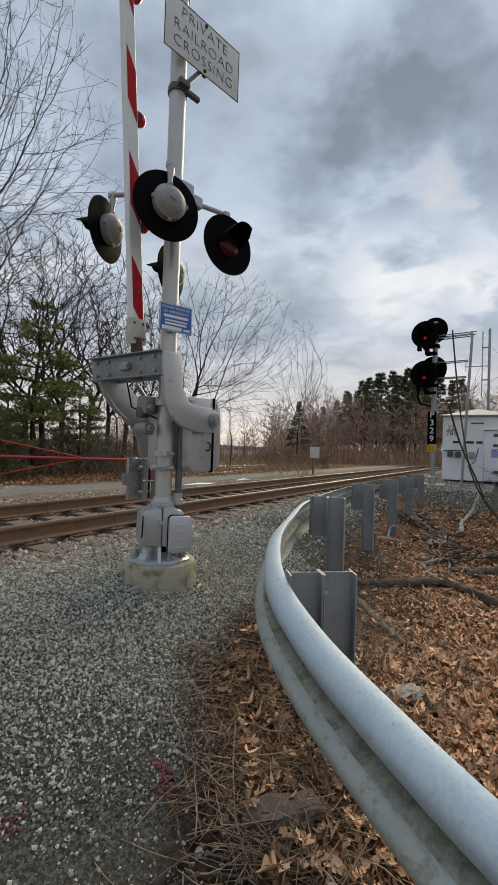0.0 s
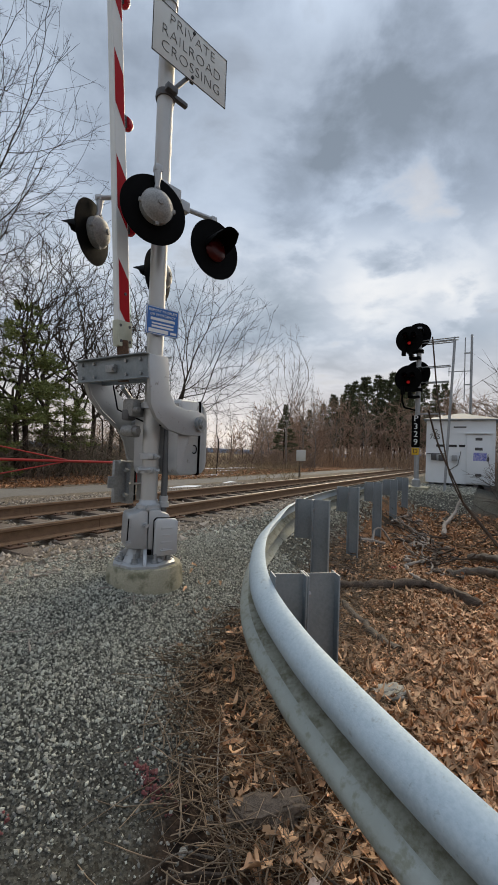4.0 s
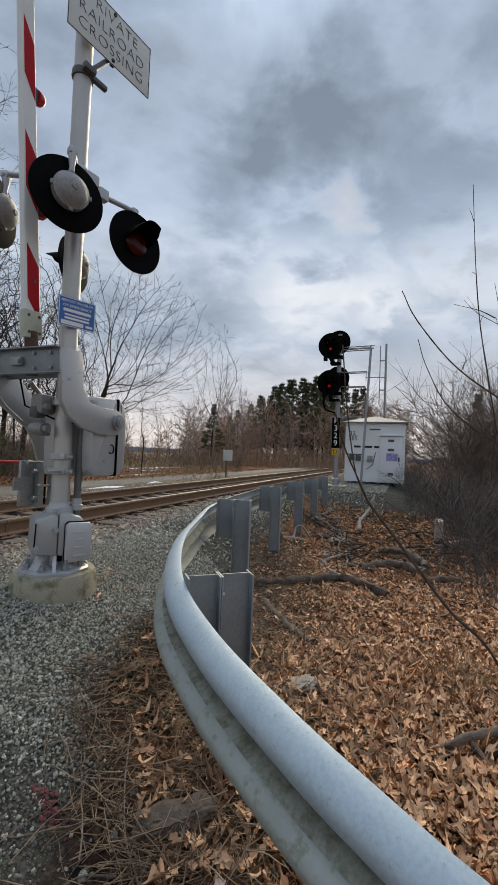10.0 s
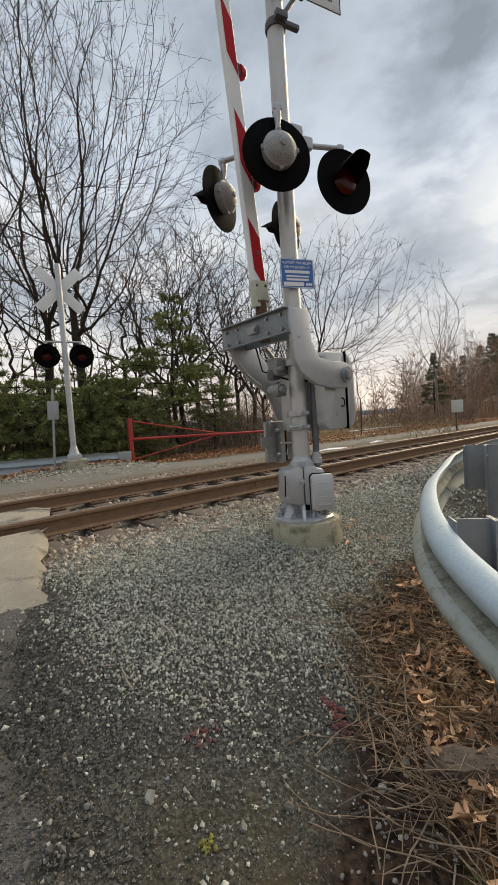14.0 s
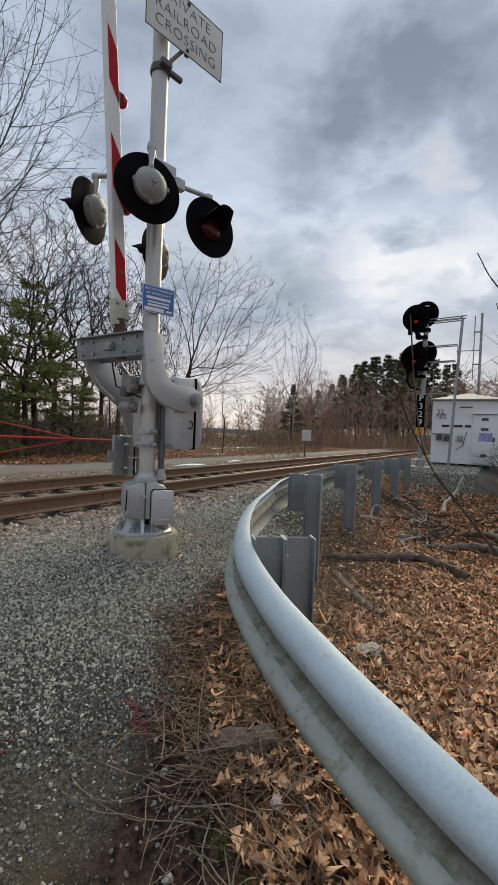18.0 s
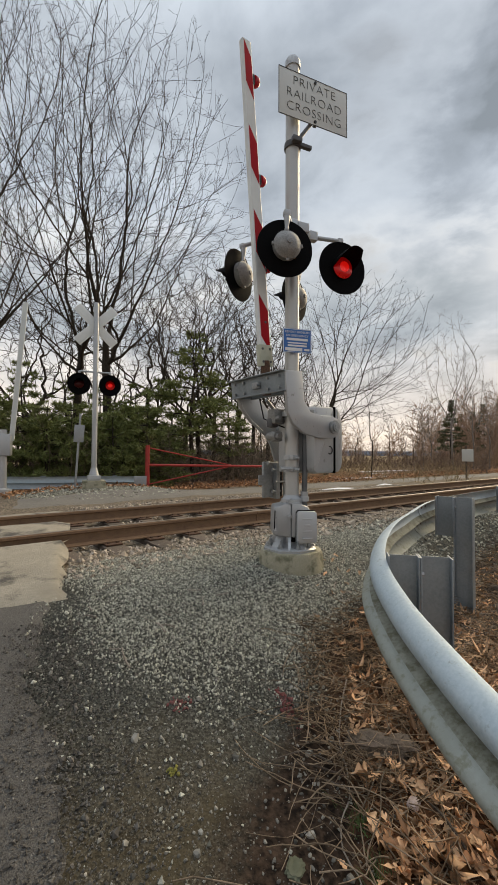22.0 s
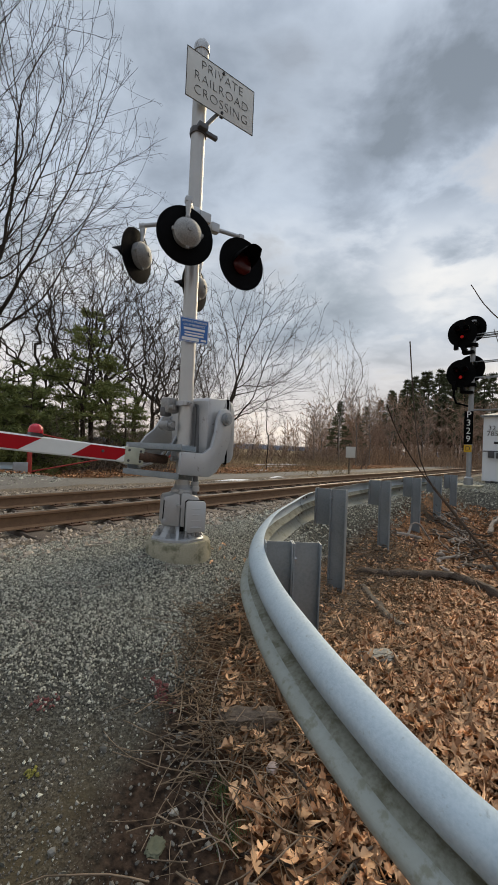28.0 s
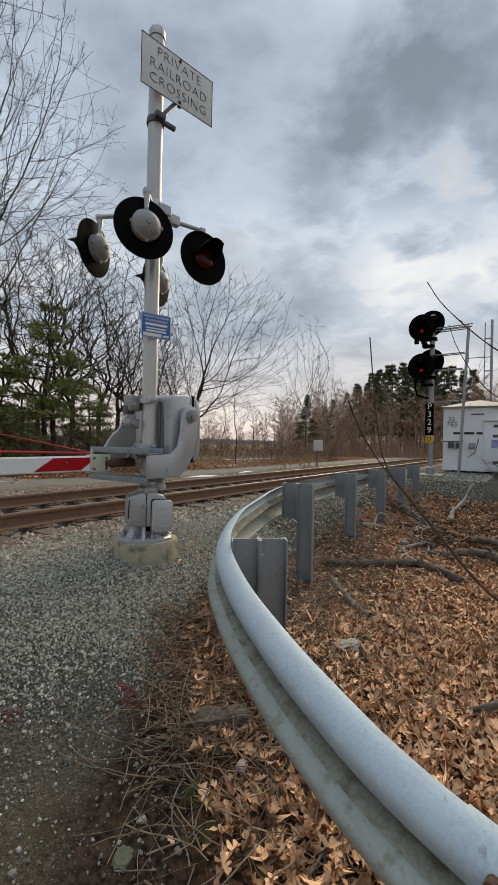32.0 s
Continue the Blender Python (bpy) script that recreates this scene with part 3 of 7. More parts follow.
def draped(name, poly_x, ys, lift, mat, label, wob=0.0, thick=0.05):
    """A sheet over the land between two edge lines x0(y) and x1(y)."""
    xs = np.linspace(0, 1, 44)
    v, f = [], []
    for y in ys:
        x0, x1 = poly_x(y)
        for i, s in enumerate(xs):
            x = x0 + (x1 - x0) * s
            w = wob * (noise.noise((x0 * 1.3, y * 1.3, 3.0)) + 0.6 * noise.noise((x0 * 5, y * 5, 7.0)) + 0.35 * noise.noise((x0 * 5, y * 15, 2.0))) * max(0, 1 - min(i, len(xs) - 1 - i) / 4)
            v.append((x + w, y, on_land(x, y) + lift - (thick if s in (0.0, 1.0) else 0)))
    n = len(xs)
    for j in range(len(ys) - 1):
        f += [(j * n + i, j * n + i + 1, (j + 1) * n + i + 1, (j + 1) * n + i) for i in range(n - 1)]
    ob = new(name, raw_mesh(name, v, f, mat, True))
    return tagged(ob, label, "road", kind="structure")


ROAD_W, ROAD_E = -6.4, -1.94
draped("road", lambda y: (ROAD_W, ROAD_E + 0.10 * min(max(-y - 1.1, 0), 2)), np.arange(-24, 0.42, 0.04), 0.014, M["asphalt"], "worn dark grey asphalt lane leading to the crossing", 0.16)


def skewed(name, d0, d1, lift, mat, label, x0=ROAD_W, x1=ROAD_E, wob=0.05, n=24, m=10, ramp_z=None, top_d=0.0):
    """A sheet over the land between two distances from the near rail."""
    v, f = [], []
    for i in range(n + 1):
        x = x0 + (x1 - x0) * i / n
        for j in range(m + 1):
            d = d0 + (d1 - d0) * j / m
            y = RAIL_A + RAIL_B * x - d / math.cos(RAIL_ANG)
            e = wob * (noise.noise((x * 2, y * 2, 1.0)) + 0.6 * noise.noise((x * 7, y * 7, 2.0)))
            drop = 0.05 if (i in (0, n) or j in (0, m)) else 0.0
            v.append((x + (e if i in (0, n) else 0), y + (e if j in (0, m) else 0), max(on_land(x, y) + lift, 0.0 if ramp_z is None else ramp_z - 0.09 * abs(d - top_d)) - drop))
    f = [(i * (m + 1) + j, (i + 1) * (m + 1) + j, (i + 1) * (m + 1) + j + 1, i * (m + 1) + j + 1) for i in range(n) for j in range(m)]
    return tagged(new(name, raw_mesh(name, v, f, mat, True)), label, "road", kind="structure")


skewed("crossing_apron", 0.08, 1.75, 0.02, M["slab"], "pale worn concrete apron before the rails", n=60, wob=0.16, ramp_z=0.17, top_d=0.08)
skewed("crossing_panel", -GAUGE + 0.12, -0.12, 0.02, M["slab"], "worn concrete infill between the rails", wob=0.03, ramp_z=0.165, top_d=-0.75)
skewed("crossing_apron_far", -GAUGE - 1.2, -GAUGE - 0.08, 0.02, M["slab"], "pale worn concrete apron behind the rails", wob=0.06, ramp_z=0.17, top_d=-GAUGE - 0.08)
skewed("road_beyond", -30, -GAUGE - 1.2, 0.03, M["paving"], "asphalt road going on behind the track", x0=-8.0, x1=-3.2, wob=0.1, m=40)
skewed("path", -4.9, -3.45, 0.02, M["paving"], "narrow grey paved path running beside the track", x0=-3.2, x1=60.0, wob=0.1, n=120, m=6)

# ---- railway ----
def along(s, out=0.0, z=0.0):
    """A point s metres along the near rail, out metres towards the mast."""
    p = Vector((0, RAIL_A, 0)) + RAIL_DIR * s + RAIL_OUT * out
    return Vector((p.x, p.y, z))


def rail_profile(s0, s1, out, top):
    """A flat-footed rail between two distances along the track."""
    half = [(0.070, 0.0), (0.070, 0.012), (0.016, 0.032), (0.010, 0.075), (0.012, 0.128), (0.036, 0.140), (0.036, 0.166), (0.026, 0.176)]
    prof = half + [(-a, b) for a, b in half[::-1]]
    g = Geo()
    k = len(prof)
    for s in (s0, s1):
        g.v += [tuple(along(s, out + a, top - 0.176 + b)) for a, b in prof]
    g.f += [(i, (i + 1) % k, k + (i + 1) % k, k + i) for i in range(k)]
    g.f += [tuple(range(k)), tuple(range(2 * k - 1, k - 1, -1))]
    return g


track = thing("railroad_track", pose(0, 0, 0), "single railroad track with rusty rails on dark wooden ties", "railway track", kind="structure")
for out in (0.0, -GAUGE):
    for a, b in ((-60, -14), (-13.994, 0.6), (0.606, 12.6), (12.606, 24.6), (24.606, 160)):
        r = part("rail", rail_profile(a, b, out, RAIL_TOP), M["rail"], track)
    cap = Geo()
    for a, b in ((-60, 160),):
        cap.v += [tuple(along(s, out + o, RAIL_TOP + 0.002)) for s, o in ((a, -0.027), (b, -0.027), (b, 0.027), (a, 0.027))]
        cap.f.append((0, 1, 2, 3))
    part("running_surface", cap, M["railtop"], track, "worn shiny rail head")
tie_mesh = Geo().box((0, 0, 0), (0.23, 2.6, 0.17), 0.012).mesh("tie", M["tie"])
plate_mesh = Geo().box((0, 0, 0), (0.19, 0.34, 0.018), 0.004).mesh("tie_plate", M["rusty"])
spike_geo = Geo()
for dy in (-0.10, 0.10):
    for dx in (-0.05, 0.05):
        spike_geo.box((dx, dy, 0.016), (0.03, 0.035, 0.022), 0.004)
spike_mesh = spike_geo.mesh("spike", M["rusty"])
rng = random.Random(4)
for i in range(-16, 110):
    s = i * 0.52 + rng.uniform(-0.03, 0.03)
    skew = rng.uniform(-1.2, 1.2)
    c = along(s, -GAUGE / 2 + rng.uniform(-0.04, 0.04), RAIL_TOP - 0.176 - 0.103 + rng.uniform(-0.008, 0.004))
    tie = part("tie", tie_mesh, None, track, m=pose(*c, 0, 0, math.degrees(RAIL_ANG) + skew))
    if i < 60:
        for out in (0.0, -GAUGE):
            p = along(s, out, RAIL_TOP - 0.176 - 0.010)
            part("tie_plate", plate_mesh, None, track, m=pose(*p, 0, 0, math.degrees(RAIL_ANG)))
            part("spike", spike_mesh, None, track, m=pose(*p, 0, 0, math.degrees(RAIL_ANG)))

# ---- crossing signal with its gate ----
def text_mesh(name, body, size, mat, depth=0.0015, thin=0.0):
    """Flat lettering, centred, standing in x and z and read from -y."""
    cu = bpy.data.curves.new(name, "FONT")
    cu.body, cu.size, cu.align_x, cu.align_y, cu.extrude = body, size, "CENTER", "CENTER", depth
    cu.resolution_u, cu.offset, cu.space_character = 3, -thin * size, 1.06
    tmp = bpy.data.objects.new(name, cu)
    scene.collection.objects.link(tmp)
    bpy.context.view_layer.update()
    me = bpy.data.meshes.new_from_object(tmp.evaluated_get(bpy.context.evaluated_depsgraph_get()))
    bpy.data.objects.remove(tmp)
    bpy.data.curves.remove(cu)
    me.transform(Matrix.Rotation(radians(90), 4, "X"))
    me.materials.clear()
    me.materials.append(mat)
    me.name = name
    return me


MX, MR = -0.012, 0.067
signal = thing("crossing_signal", pose(0, 0, 0), "silver railroad crossing signal mast on round concrete base", "crossing signal")
part("foundation", Geo().lathe([(0.31, -0.35), (0.308, -0.02), (0.296, 0.12), (0.28, 0.155), (0.25, 0.16)], 44, pose(-0.02, 0, 0)), M["concrete"], signal, "round weathered concrete foundation")
part("mast", Geo().lathe([(MR, 0.30), (MR, 4.83)], 32, pose(MX, 0, 0)), M["mast"], signal, "satin aluminium pipe mast")
part("cap", Geo().lathe([(MR + 0.008, 4.79), (MR + 0.008, 4.855), (MR * 0.85, 4.89), (0.03, 4.905), (0.0, 4.907)], 32, pose(MX, 0, 0)), M["silver"], signal)
GANG = 14.6
turned = pose(-0.03, 0, 0, 0, 0, GANG)
base = Geo().lathe([(0.255, 0.158), (0.255, 0.178), (0.235, 0.190), (0.15, 0.200), (0.125, 0.215)], 8, pose(0, 0, 0, 0, 0, 22.5))
for a in (45, 135, 225, 315):
    base.prism([(0.05, 0.18), (0.235, 0.18), (0.225, 0.20), (0.12, 0.31), (0.05, 0.32)], -0.014, 0.014, 0.005, pose(0, 0, 0, 0, 0, a))
for a in (0, 90, 180, 270):
    base.prism([(0.05, 0.18), (0.205, 0.18), (0.13, 0.29), (0.05, 0.30)], -0.045, 0.045, 0.012, pose(0, 0, 0, 0, 0, a))
base.lathe([(0.105, 0.19), (0.098, 0.32), (0.088, 0.42)], 24)
part("base_casting", base, M["silver"], signal, "cast mast base with ribs", m=turned)
bolt_mesh = Geo().lathe([(0.036, 0.0), (0.036, 0.006), (0.024, 0.007), (0.024, 0.032), (0.012, 0.033), (0.012, 0.07), (0.0, 0.072)], 6).mesh("anchor_bolt", M["galv"])
for a in (22, 68, 112, 158, 202, 248, 292, 338):
    part("anchor_bolt", bolt_mesh, None, signal, m=turned @ pose(0.195 * math.cos(radians(a)), 0.195 * math.sin(radians(a)), 0.192))
# split junction box round the foot of the mast
boxed = pose(-0.02, 0, 0, 0, 0, -20)
left_box = [(-0.185, 0.305), (-0.022, 0.285), (-0.022, 0.585), (-0.075, 0.595), (-0.105, 0.575), (-0.165, 0.565), (-0.178, 0.54)]
right_box = [(-0.019, 0.285), (0.145, 0.275), (0.155, 0.53), (0.135, 0.56), (0.085, 0.575), (0.07, 0.595), (-0.019, 0.595)]
jb = part("junction_box", Geo().prism(left_box, -0.15, 0.12, 0.018), M["silver"], signal, "grey cast junction box half", m=boxed)
part("box_rim", Geo().prism([(-0.18, 0.345), (-0.172, 0.345), (-0.165, 0.53), (-0.173, 0.53)], -0.158, -0.145, 0.002), M["black"], jb)
part("junction_box", Geo().prism(right_box, -0.15, 0.12, 0.018), M["silver"], signal, "grey cast junction box half", m=boxed)
part("saddle", Geo().lathe([(MR + 0.035, 0.57), (MR + 0.032, 0.62), (MR + 0.012, 0.635), (MR + 0.006, 0.66)], 24), M["silver"], signal, m=pose(MX, 0, 0))
jl = part("box_lid", Geo().prism([(0.0, 0.25), (0.014, 0.236), (0.175, 0.24), (0.19, 0.256), (0.19, 0.50), (0.172, 0.524), (0.02, 0.530), (0.0, 0.512)], -0.200, -0.165, 0.014), M["lid"], signal, "pale embossed lid of the junction box", m=boxed @ pose(0, 0, 0, 0, 0, 7))
part("lid_gasket", Geo().prism([(-0.002, 0.25), (0.012, 0.234), (0.177, 0.238), (0.193, 0.254), (0.193, 0.505), (0.174, 0.530), (0.02, 0.537), (-0.002, 0.516)], -0.166, -0.158, 0.003), M["black"], jl)
for k in range(4):
    part("lid_marking", Geo().box((0.095, -0.2008, 0.455 - 0.055 * k), (0.06 if k % 2 else 0.09, 0.0025, 0.016), 0.001), M["lid"], jl)
part("lid_handle", Geo().tube([(0.05, -0.196, 0.285), (0.05, -0.214, 0.285), (0.14, -0.214, 0.285), (0.14, -0.196, 0.285)], 0.005, 6), M["lid"], jl)
for qx, qz in ((-0.165, 0.345), (-0.03, 0.61), (-0.04, 0.475)):
    part("lug", Geo().cyl((qx, -0.148, qz), (qx, -0.162, qz), 0.024, n=12).cyl((qx, -0.162, qz), (qx, -0.185, qz), 0.015, n=6), M["silver"], signal, m=boxed)
for qx in (0.055, 0.10, 0.145):
    part("padlock", Geo().box((qx, -0.150, 0.222), (0.026, 0.03, 0.034), 0.005).tube([(qx - 0.008, -0.15, 0.235), (qx, -0.15, 0.256), (qx + 0.008, -0.15, 0.235)], 0.004, 6), M["galv"], signal, m=boxed)
part("mouth", Geo().box((-0.01, -0.115, 0.262), (0.06, 0.03, 0.045), 0.004), M["black"], signal, m=boxed)
part("conduit", Geo().tube([(0.10, -0.09, 0.55), (0.10, -0.09, 0.66), (0.105, -0.09, 0.92), (0.115, -0.085, 1.22), (0.12, -0.08, 1.34), (0.125, -0.075, 1.40), (0.145, -0.02, 1.44)], [0.026, 0.026, 0.028, 0.027, 0.027, 0.032, 0.034], 14), M["conduit"], signal, "worn grey flexible conduit", m=turned)
part("conduit_collar", Geo().lathe([(0.045, 0.60), (0.045, 0.64), (0.036, 0.645), (0.036, 0.69)], 14, pose(0.10, -0.09, 0)), M["silver"], signal, m=turned)
for z in (0.90, 1.01, 1.42):
    cl = Geo().lathe([(MR + 0.004, z - 0.024), (MR + 0.012, z - 0.022), (MR + 0.012, z + 0.022), (MR + 0.004, z + 0.024)], 28).box((-0.045, -0.085, z), (0.05, 0.05, 0.044), 0.008).box((0.10, -0.02, z), (0.12, 0.012, 0.044), 0.003)
    cl.cyl((-0.045, -0.16, z), (-0.045, -0.08, z), 0.011, n=8).cyl((-0.045, -0.135, z), (-0.045, -0.115, z), 0.020, n=6)
    part("mast_clamp", cl, M["silver"], signal, m=turned)
part("clamp_bolt", Geo().tube([(-0.16, -0.05, 0.905), (-0.05, -0.09, 0.905), (0.02, -0.10, 0.905)], 0.011, 8).cyl((-0.17, -0.047, 0.905), (-0.145, -0.055, 0.905), 0.024, n=12), M["silver"], signal, m=turned)
# gate mechanism housing behind the swinging arm
PIV = Vector((0.237, 0.062, 1.295))
gate_frame = pose(PIV.x, PIV.y, PIV.z, 0, 0, GANG)
body_poly = [(-0.17, 0.16), (-0.14, 0.195), (0.09, 0.205), (0.115, 0.205), (0.115, -0.435), (-0.13, -0.435), (-0.17, -0.40)]
cover_poly = [(0.125, 0.205), (0.165, 0.195), (0.205, 0.16), (0.232, 0.08), (0.240, -0.02), (0.240, -0.33), (0.225, -0.385), (0.185, -0.425), (0.125, -0.435)]
mech = part("mechanism_case", Geo().prism(body_poly, -0.205, 0.30, 0.035), M["silver"], signal, "grey gate mechanism case", m=gate_frame)
part("case_cover", Geo().prism(cover_poly, -0.205, 0.30, 0.035), M["silver"], mech)
part("gasket", Geo().box((0.12, 0.0475, -0.115), (0.012, 0.512, 0.642), 0.004), M["black"], mech)
part("hasp", Geo().tube([(0.045 + 0.032 * math.cos(radians(a)), -0.208, -0.215 + 0.036 * math.sin(radians(a))) for a in range(110, -131, -30)], 0.005, 6), M["black"], mech)
part("main_shaft", Geo().cyl((0, -0.33, 0), (0, 0.56, 0), 0.042, n=20), M["galv"], signal, m=gate_frame)
# bell crank, added dark block and cables on the far side of the mast
# both covers take the darker housing grey: shade put into their colour
part("pushbutton_cover", Geo().cyl((-0.125, 0.0, 1.21), (-0.125, 0.14, 1.21), 0.028, n=18).cyl((-0.125, 0.04, 1.21), (-0.125, 0.16, 1.21), 0.042, n=20).box((-0.09, 0.10, 1.21), (0.12, 0.06, 0.10), 0.02), M["housing"], signal, m=turned)
# invented box, dark to deepen the shade between mast and rear arm
part("terminal_block", Geo().box((-0.10, 0.14, 1.34), (0.09, 0.08, 0.09), 0.02), M["darkmetal"], signal, "dark block added for the shade behind the mast", m=turned)
part("pushbutton_cover", Geo().box((-0.07, 0.12, 1.40), (0.14, 0.12, 0.15), 0.03).cyl((-0.11, 0.02, 1.38), (-0.11, 0.08, 1.38), 0.022, n=18), M["housing"], signal, "cast cover box with round cap", m=turned)

# swinging arm, drawn level with the boom along -x
arm_poly = [(0.105, 0.0), (0.09, -0.20), (0.04, -0.38), (-0.05, -0.51), (-0.15, -0.565), (-0.51, -0.565), (-0.51, -0.365), (-0.25, -0.355),
            (-0.15, -0.29), (-0.115, -0.15), (-0.105, 0.0), (-0.075, 0.075), (0.0, 0.105), (0.075, 0.075)]
gate_arm = part("gate_arm", Geo().prism(arm_poly, -0.285, -0.245, 0.014), M["silver"], signal, "silver swinging gate arm carrying a striped boom")
part("hub", Geo().cyl((0, -0.31, 0), (0, -0.28, 0), 0.062, n=24).cyl((0, -0.335, 0), (0, -0.30, 0), 0.030, n=6), M["galv"], gate_arm, "round pivot hub with hexagon nut")
part("rear_arm", Geo().prism([(-0.565, 0.49), (-0.565, 0.33), (-0.51, 0.20), (-0.40, 0.08), (-0.25, -0.02), (-0.12, -0.10), (0.0, -0.11), (0.08, -0.07), (0.105, 0.02), (0.06, 0.10), (-0.03, 0.15), (-0.15, 0.21), (-0.23, 0.29), (-0.35, 0.36), (-0.37, 0.49)], 0.47, 0.50, 0.008), M["silver"], gate_arm, "curved plate of the rear arm", m=pose(0, 0, 0, 0, -85, 0))
part("rear_flange", Geo().tube([(-0.565, 0.455, 0.34), (-0.51, 0.455, 0.20), (-0.40, 0.455, 0.08), (-0.25, 0.455, -0.02)], 0.016, 6), M["silver"], gate_arm, m=pose(0, 0, 0, 0, -85, 0))
for z, lip in ((-0.560, -1), (-0.352, 1)):
    ch = Geo().box((-0.425, 0.12, z), (0.176, 0.78, 0.010), 0.002)
    for x in (-0.511, -0.339):
        ch.box((x, 0.12, z + lip * 0.022), (0.009, 0.784, 0.052), 0.002)
    part("channel", ch, M["galv_dark"], gate_arm, "galvanised cross channel")
part("channel_web", Geo().box((-0.42, 0.47, -0.456), (0.16, 0.012, 0.19), 0.002), M["galv_dark"], gate_arm)
for y in (-0.20, -0.05, 0.30, 0.44):
    for x in (-0.475, -0.375):
        part("channel_bolt", Geo().cyl((x, y, -0.582), (x, y, -0.562), 0.013, n=6), M["galv"], gate_arm)
part("channel_clamp", Geo().box((-0.425, 0.10, -0.580), (0.06, 0.10, 0.03), 0.008).cyl((-0.425, 0.06, -0.615), (-0.425, 0.06, -0.57), 0.014, n=6), M["galv"], gate_arm)
part("boom_socket", Geo().tube([(-0.34, 0.12, -0.44), (-0.50, 0.12, -0.44), (-0.56, 0.12, -0.44), (-0.66, 0.12, -0.44)], [0.042, 0.042, 0.046, 0.044], 18), M["rusty"], gate_arm, "rusty boom socket")
part("cable", Geo().tube([(-0.36, 0.36, 0.30), (-0.33, 0.33, 0.10), (-0.29, 0.22, 0.05), (-0.25, 0.04, -0.02), (-0.23, -0.10, -0.03), (-0.16, -0.13, 0.02)], 0.007, 6), M["black"], gate_arm, "loose black cable", m=pose(0, 0, 0, 0, -85, 0))
# tail of the rear arm with its stack of counterweights, drawn with the boom upright
upright = pose(0, 0, 0, 0, -85, 0)
part("tail_plate", Geo().prism([(-0.21, 0.02), (0.05, 0.05), (0.06, -0.30), (0.055, -0.70), (0.0, -0.70), (-0.02, -0.36), (-0.09, -0.16)], 0.475, 0.495, 0.006), M["silver"], gate_arm, "tapered tail plate of the rear arm", m=upright)
part("tail_flange", Geo().tube([(-0.225, 0.485, 0.02), (-0.10, 0.485, -0.16), (-0.03, 0.485, -0.36), (-0.012, 0.485, -0.70)], 0.014, 6), M["silver"], gate_arm, m=upright)
weight = part("counterweight", Geo().box((-0.185, 0.44, -0.52), (0.13, 0.03, 0.37), 0.006), M["galv"], gate_arm, "grey steel counterweight plate", m=upright)
part("counterweight", Geo().box((-0.085, 0.43, -0.53), (0.055, 0.10, 0.38), 0.006), M["galv"], gate_arm, "grey steel counterweight plate", m=upright)
# solid black box drawn for the shade in the gap between the plates
part("slot", Geo().box((-0.04, 0.42, -0.53), (0.028, 0.06, 0.34), 0.002), M["black"], gate_arm, m=upright)
part("counterweight", Geo().prism([(0.03, -0.44), (0.13, -0.46), (0.135, -0.68), (0.10, -0.72), (0.03, -0.70)], 0.38, 0.44, 0.008), M["silver"], gate_arm, "small cast counterweight block", m=upright)
part("block_window", Geo().tube([(0.085, 0.376, -0.52), (0.085, 0.376, -0.56)], 0.028, 12), M["black"], gate_arm, m=upright)
part("stop_plate", Geo().box((-0.255, 0.41, -0.52), (0.15, 0.012, 0.10), 0.003), M["galv"], gate_arm, "small flat stop plate", m=upright)
for z, x0, x1 in ((-0.345, -0.22, -0.03), (-0.545, -0.12, 0.20), (-0.42, -0.16, -0.05), (-0.64, -0.16, -0.05)):
    part("weight_rod", Geo().cyl((x0, 0.39, z), (x1, 0.39, z), 0.010, n=8).cyl((x0 - 0.006, 0.39, z), (x0 + 0.02, 0.39, z), 0.019, n=6), M["galv"], gate_arm, m=upright)
part("counter_strut", Geo().tube([(0.0, 0.30, -0.05), (-0.14, 0.22, -0.20), (-0.30, 0.16, -0.42)], 0.018, 8), M["galv"], gate_arm)

BOOM0, BOOM1, BOOM_Z = -0.63, -3.60, -0.44


def boom_half(x):
    return 0.064 - 0.013 * (BOOM0 - x) / (BOOM0 - BOOM1)


boom = Geo()
for x in (BOOM0, BOOM1):
    h = boom_half(x)
    boom.v += [(x, 0.12 + y, BOOM_Z + z) for y, z in ((-0.022, -h), (0.022, -h), (0.028, -h + 0.01), (0.028, h - 0.01), (0.022, h), (-0.022, h), (-0.028, h - 0.01), (-0.028, -h + 0.01))]
boom.f += [(i, (i + 1) % 8, 8 + (i + 1) % 8, 8 + i) for i in range(8)] + [tuple(range(7, -1, -1)), tuple(range(8, 16))]
part("boom", boom, M["white"], gate_arm, "white boom with slanting red bands", smooth=False)
x = -0.815
while x > BOOM1 + 0.02:
    x2 = x - 0.39
    for y in (0.12 - 0.0295, 0.12 + 0.0295):
        q = []
        for xx, s in ((x, -1), (x, 1), (x2, 1), (x2, -1)):
            xs = max(xx + 0.075 * s, BOOM1 + 0.002)
            q.append((xs, y, BOOM_Z + s * (boom_half(xs) - 0.012)))
        part("red_band", Geo().add(q, [(0, 1, 2, 3)]), M["red"], gate_arm, "red reflective band", smooth=False)
    x -= 0.775
for x, y in ((BOOM0 - 0.02, 0.045), (BOOM0 - 0.02, -0.045), (BOOM0 - 0.14, 0.045), (BOOM0 - 0.14, -0.045), (-1.02, 0.01)):
    part("boom_bolt", Geo().cyl((x, 0.085, BOOM_Z + y), (x, 0.097, BOOM_Z + y), 0.012, n=8), M["darkmetal"], gate_arm)
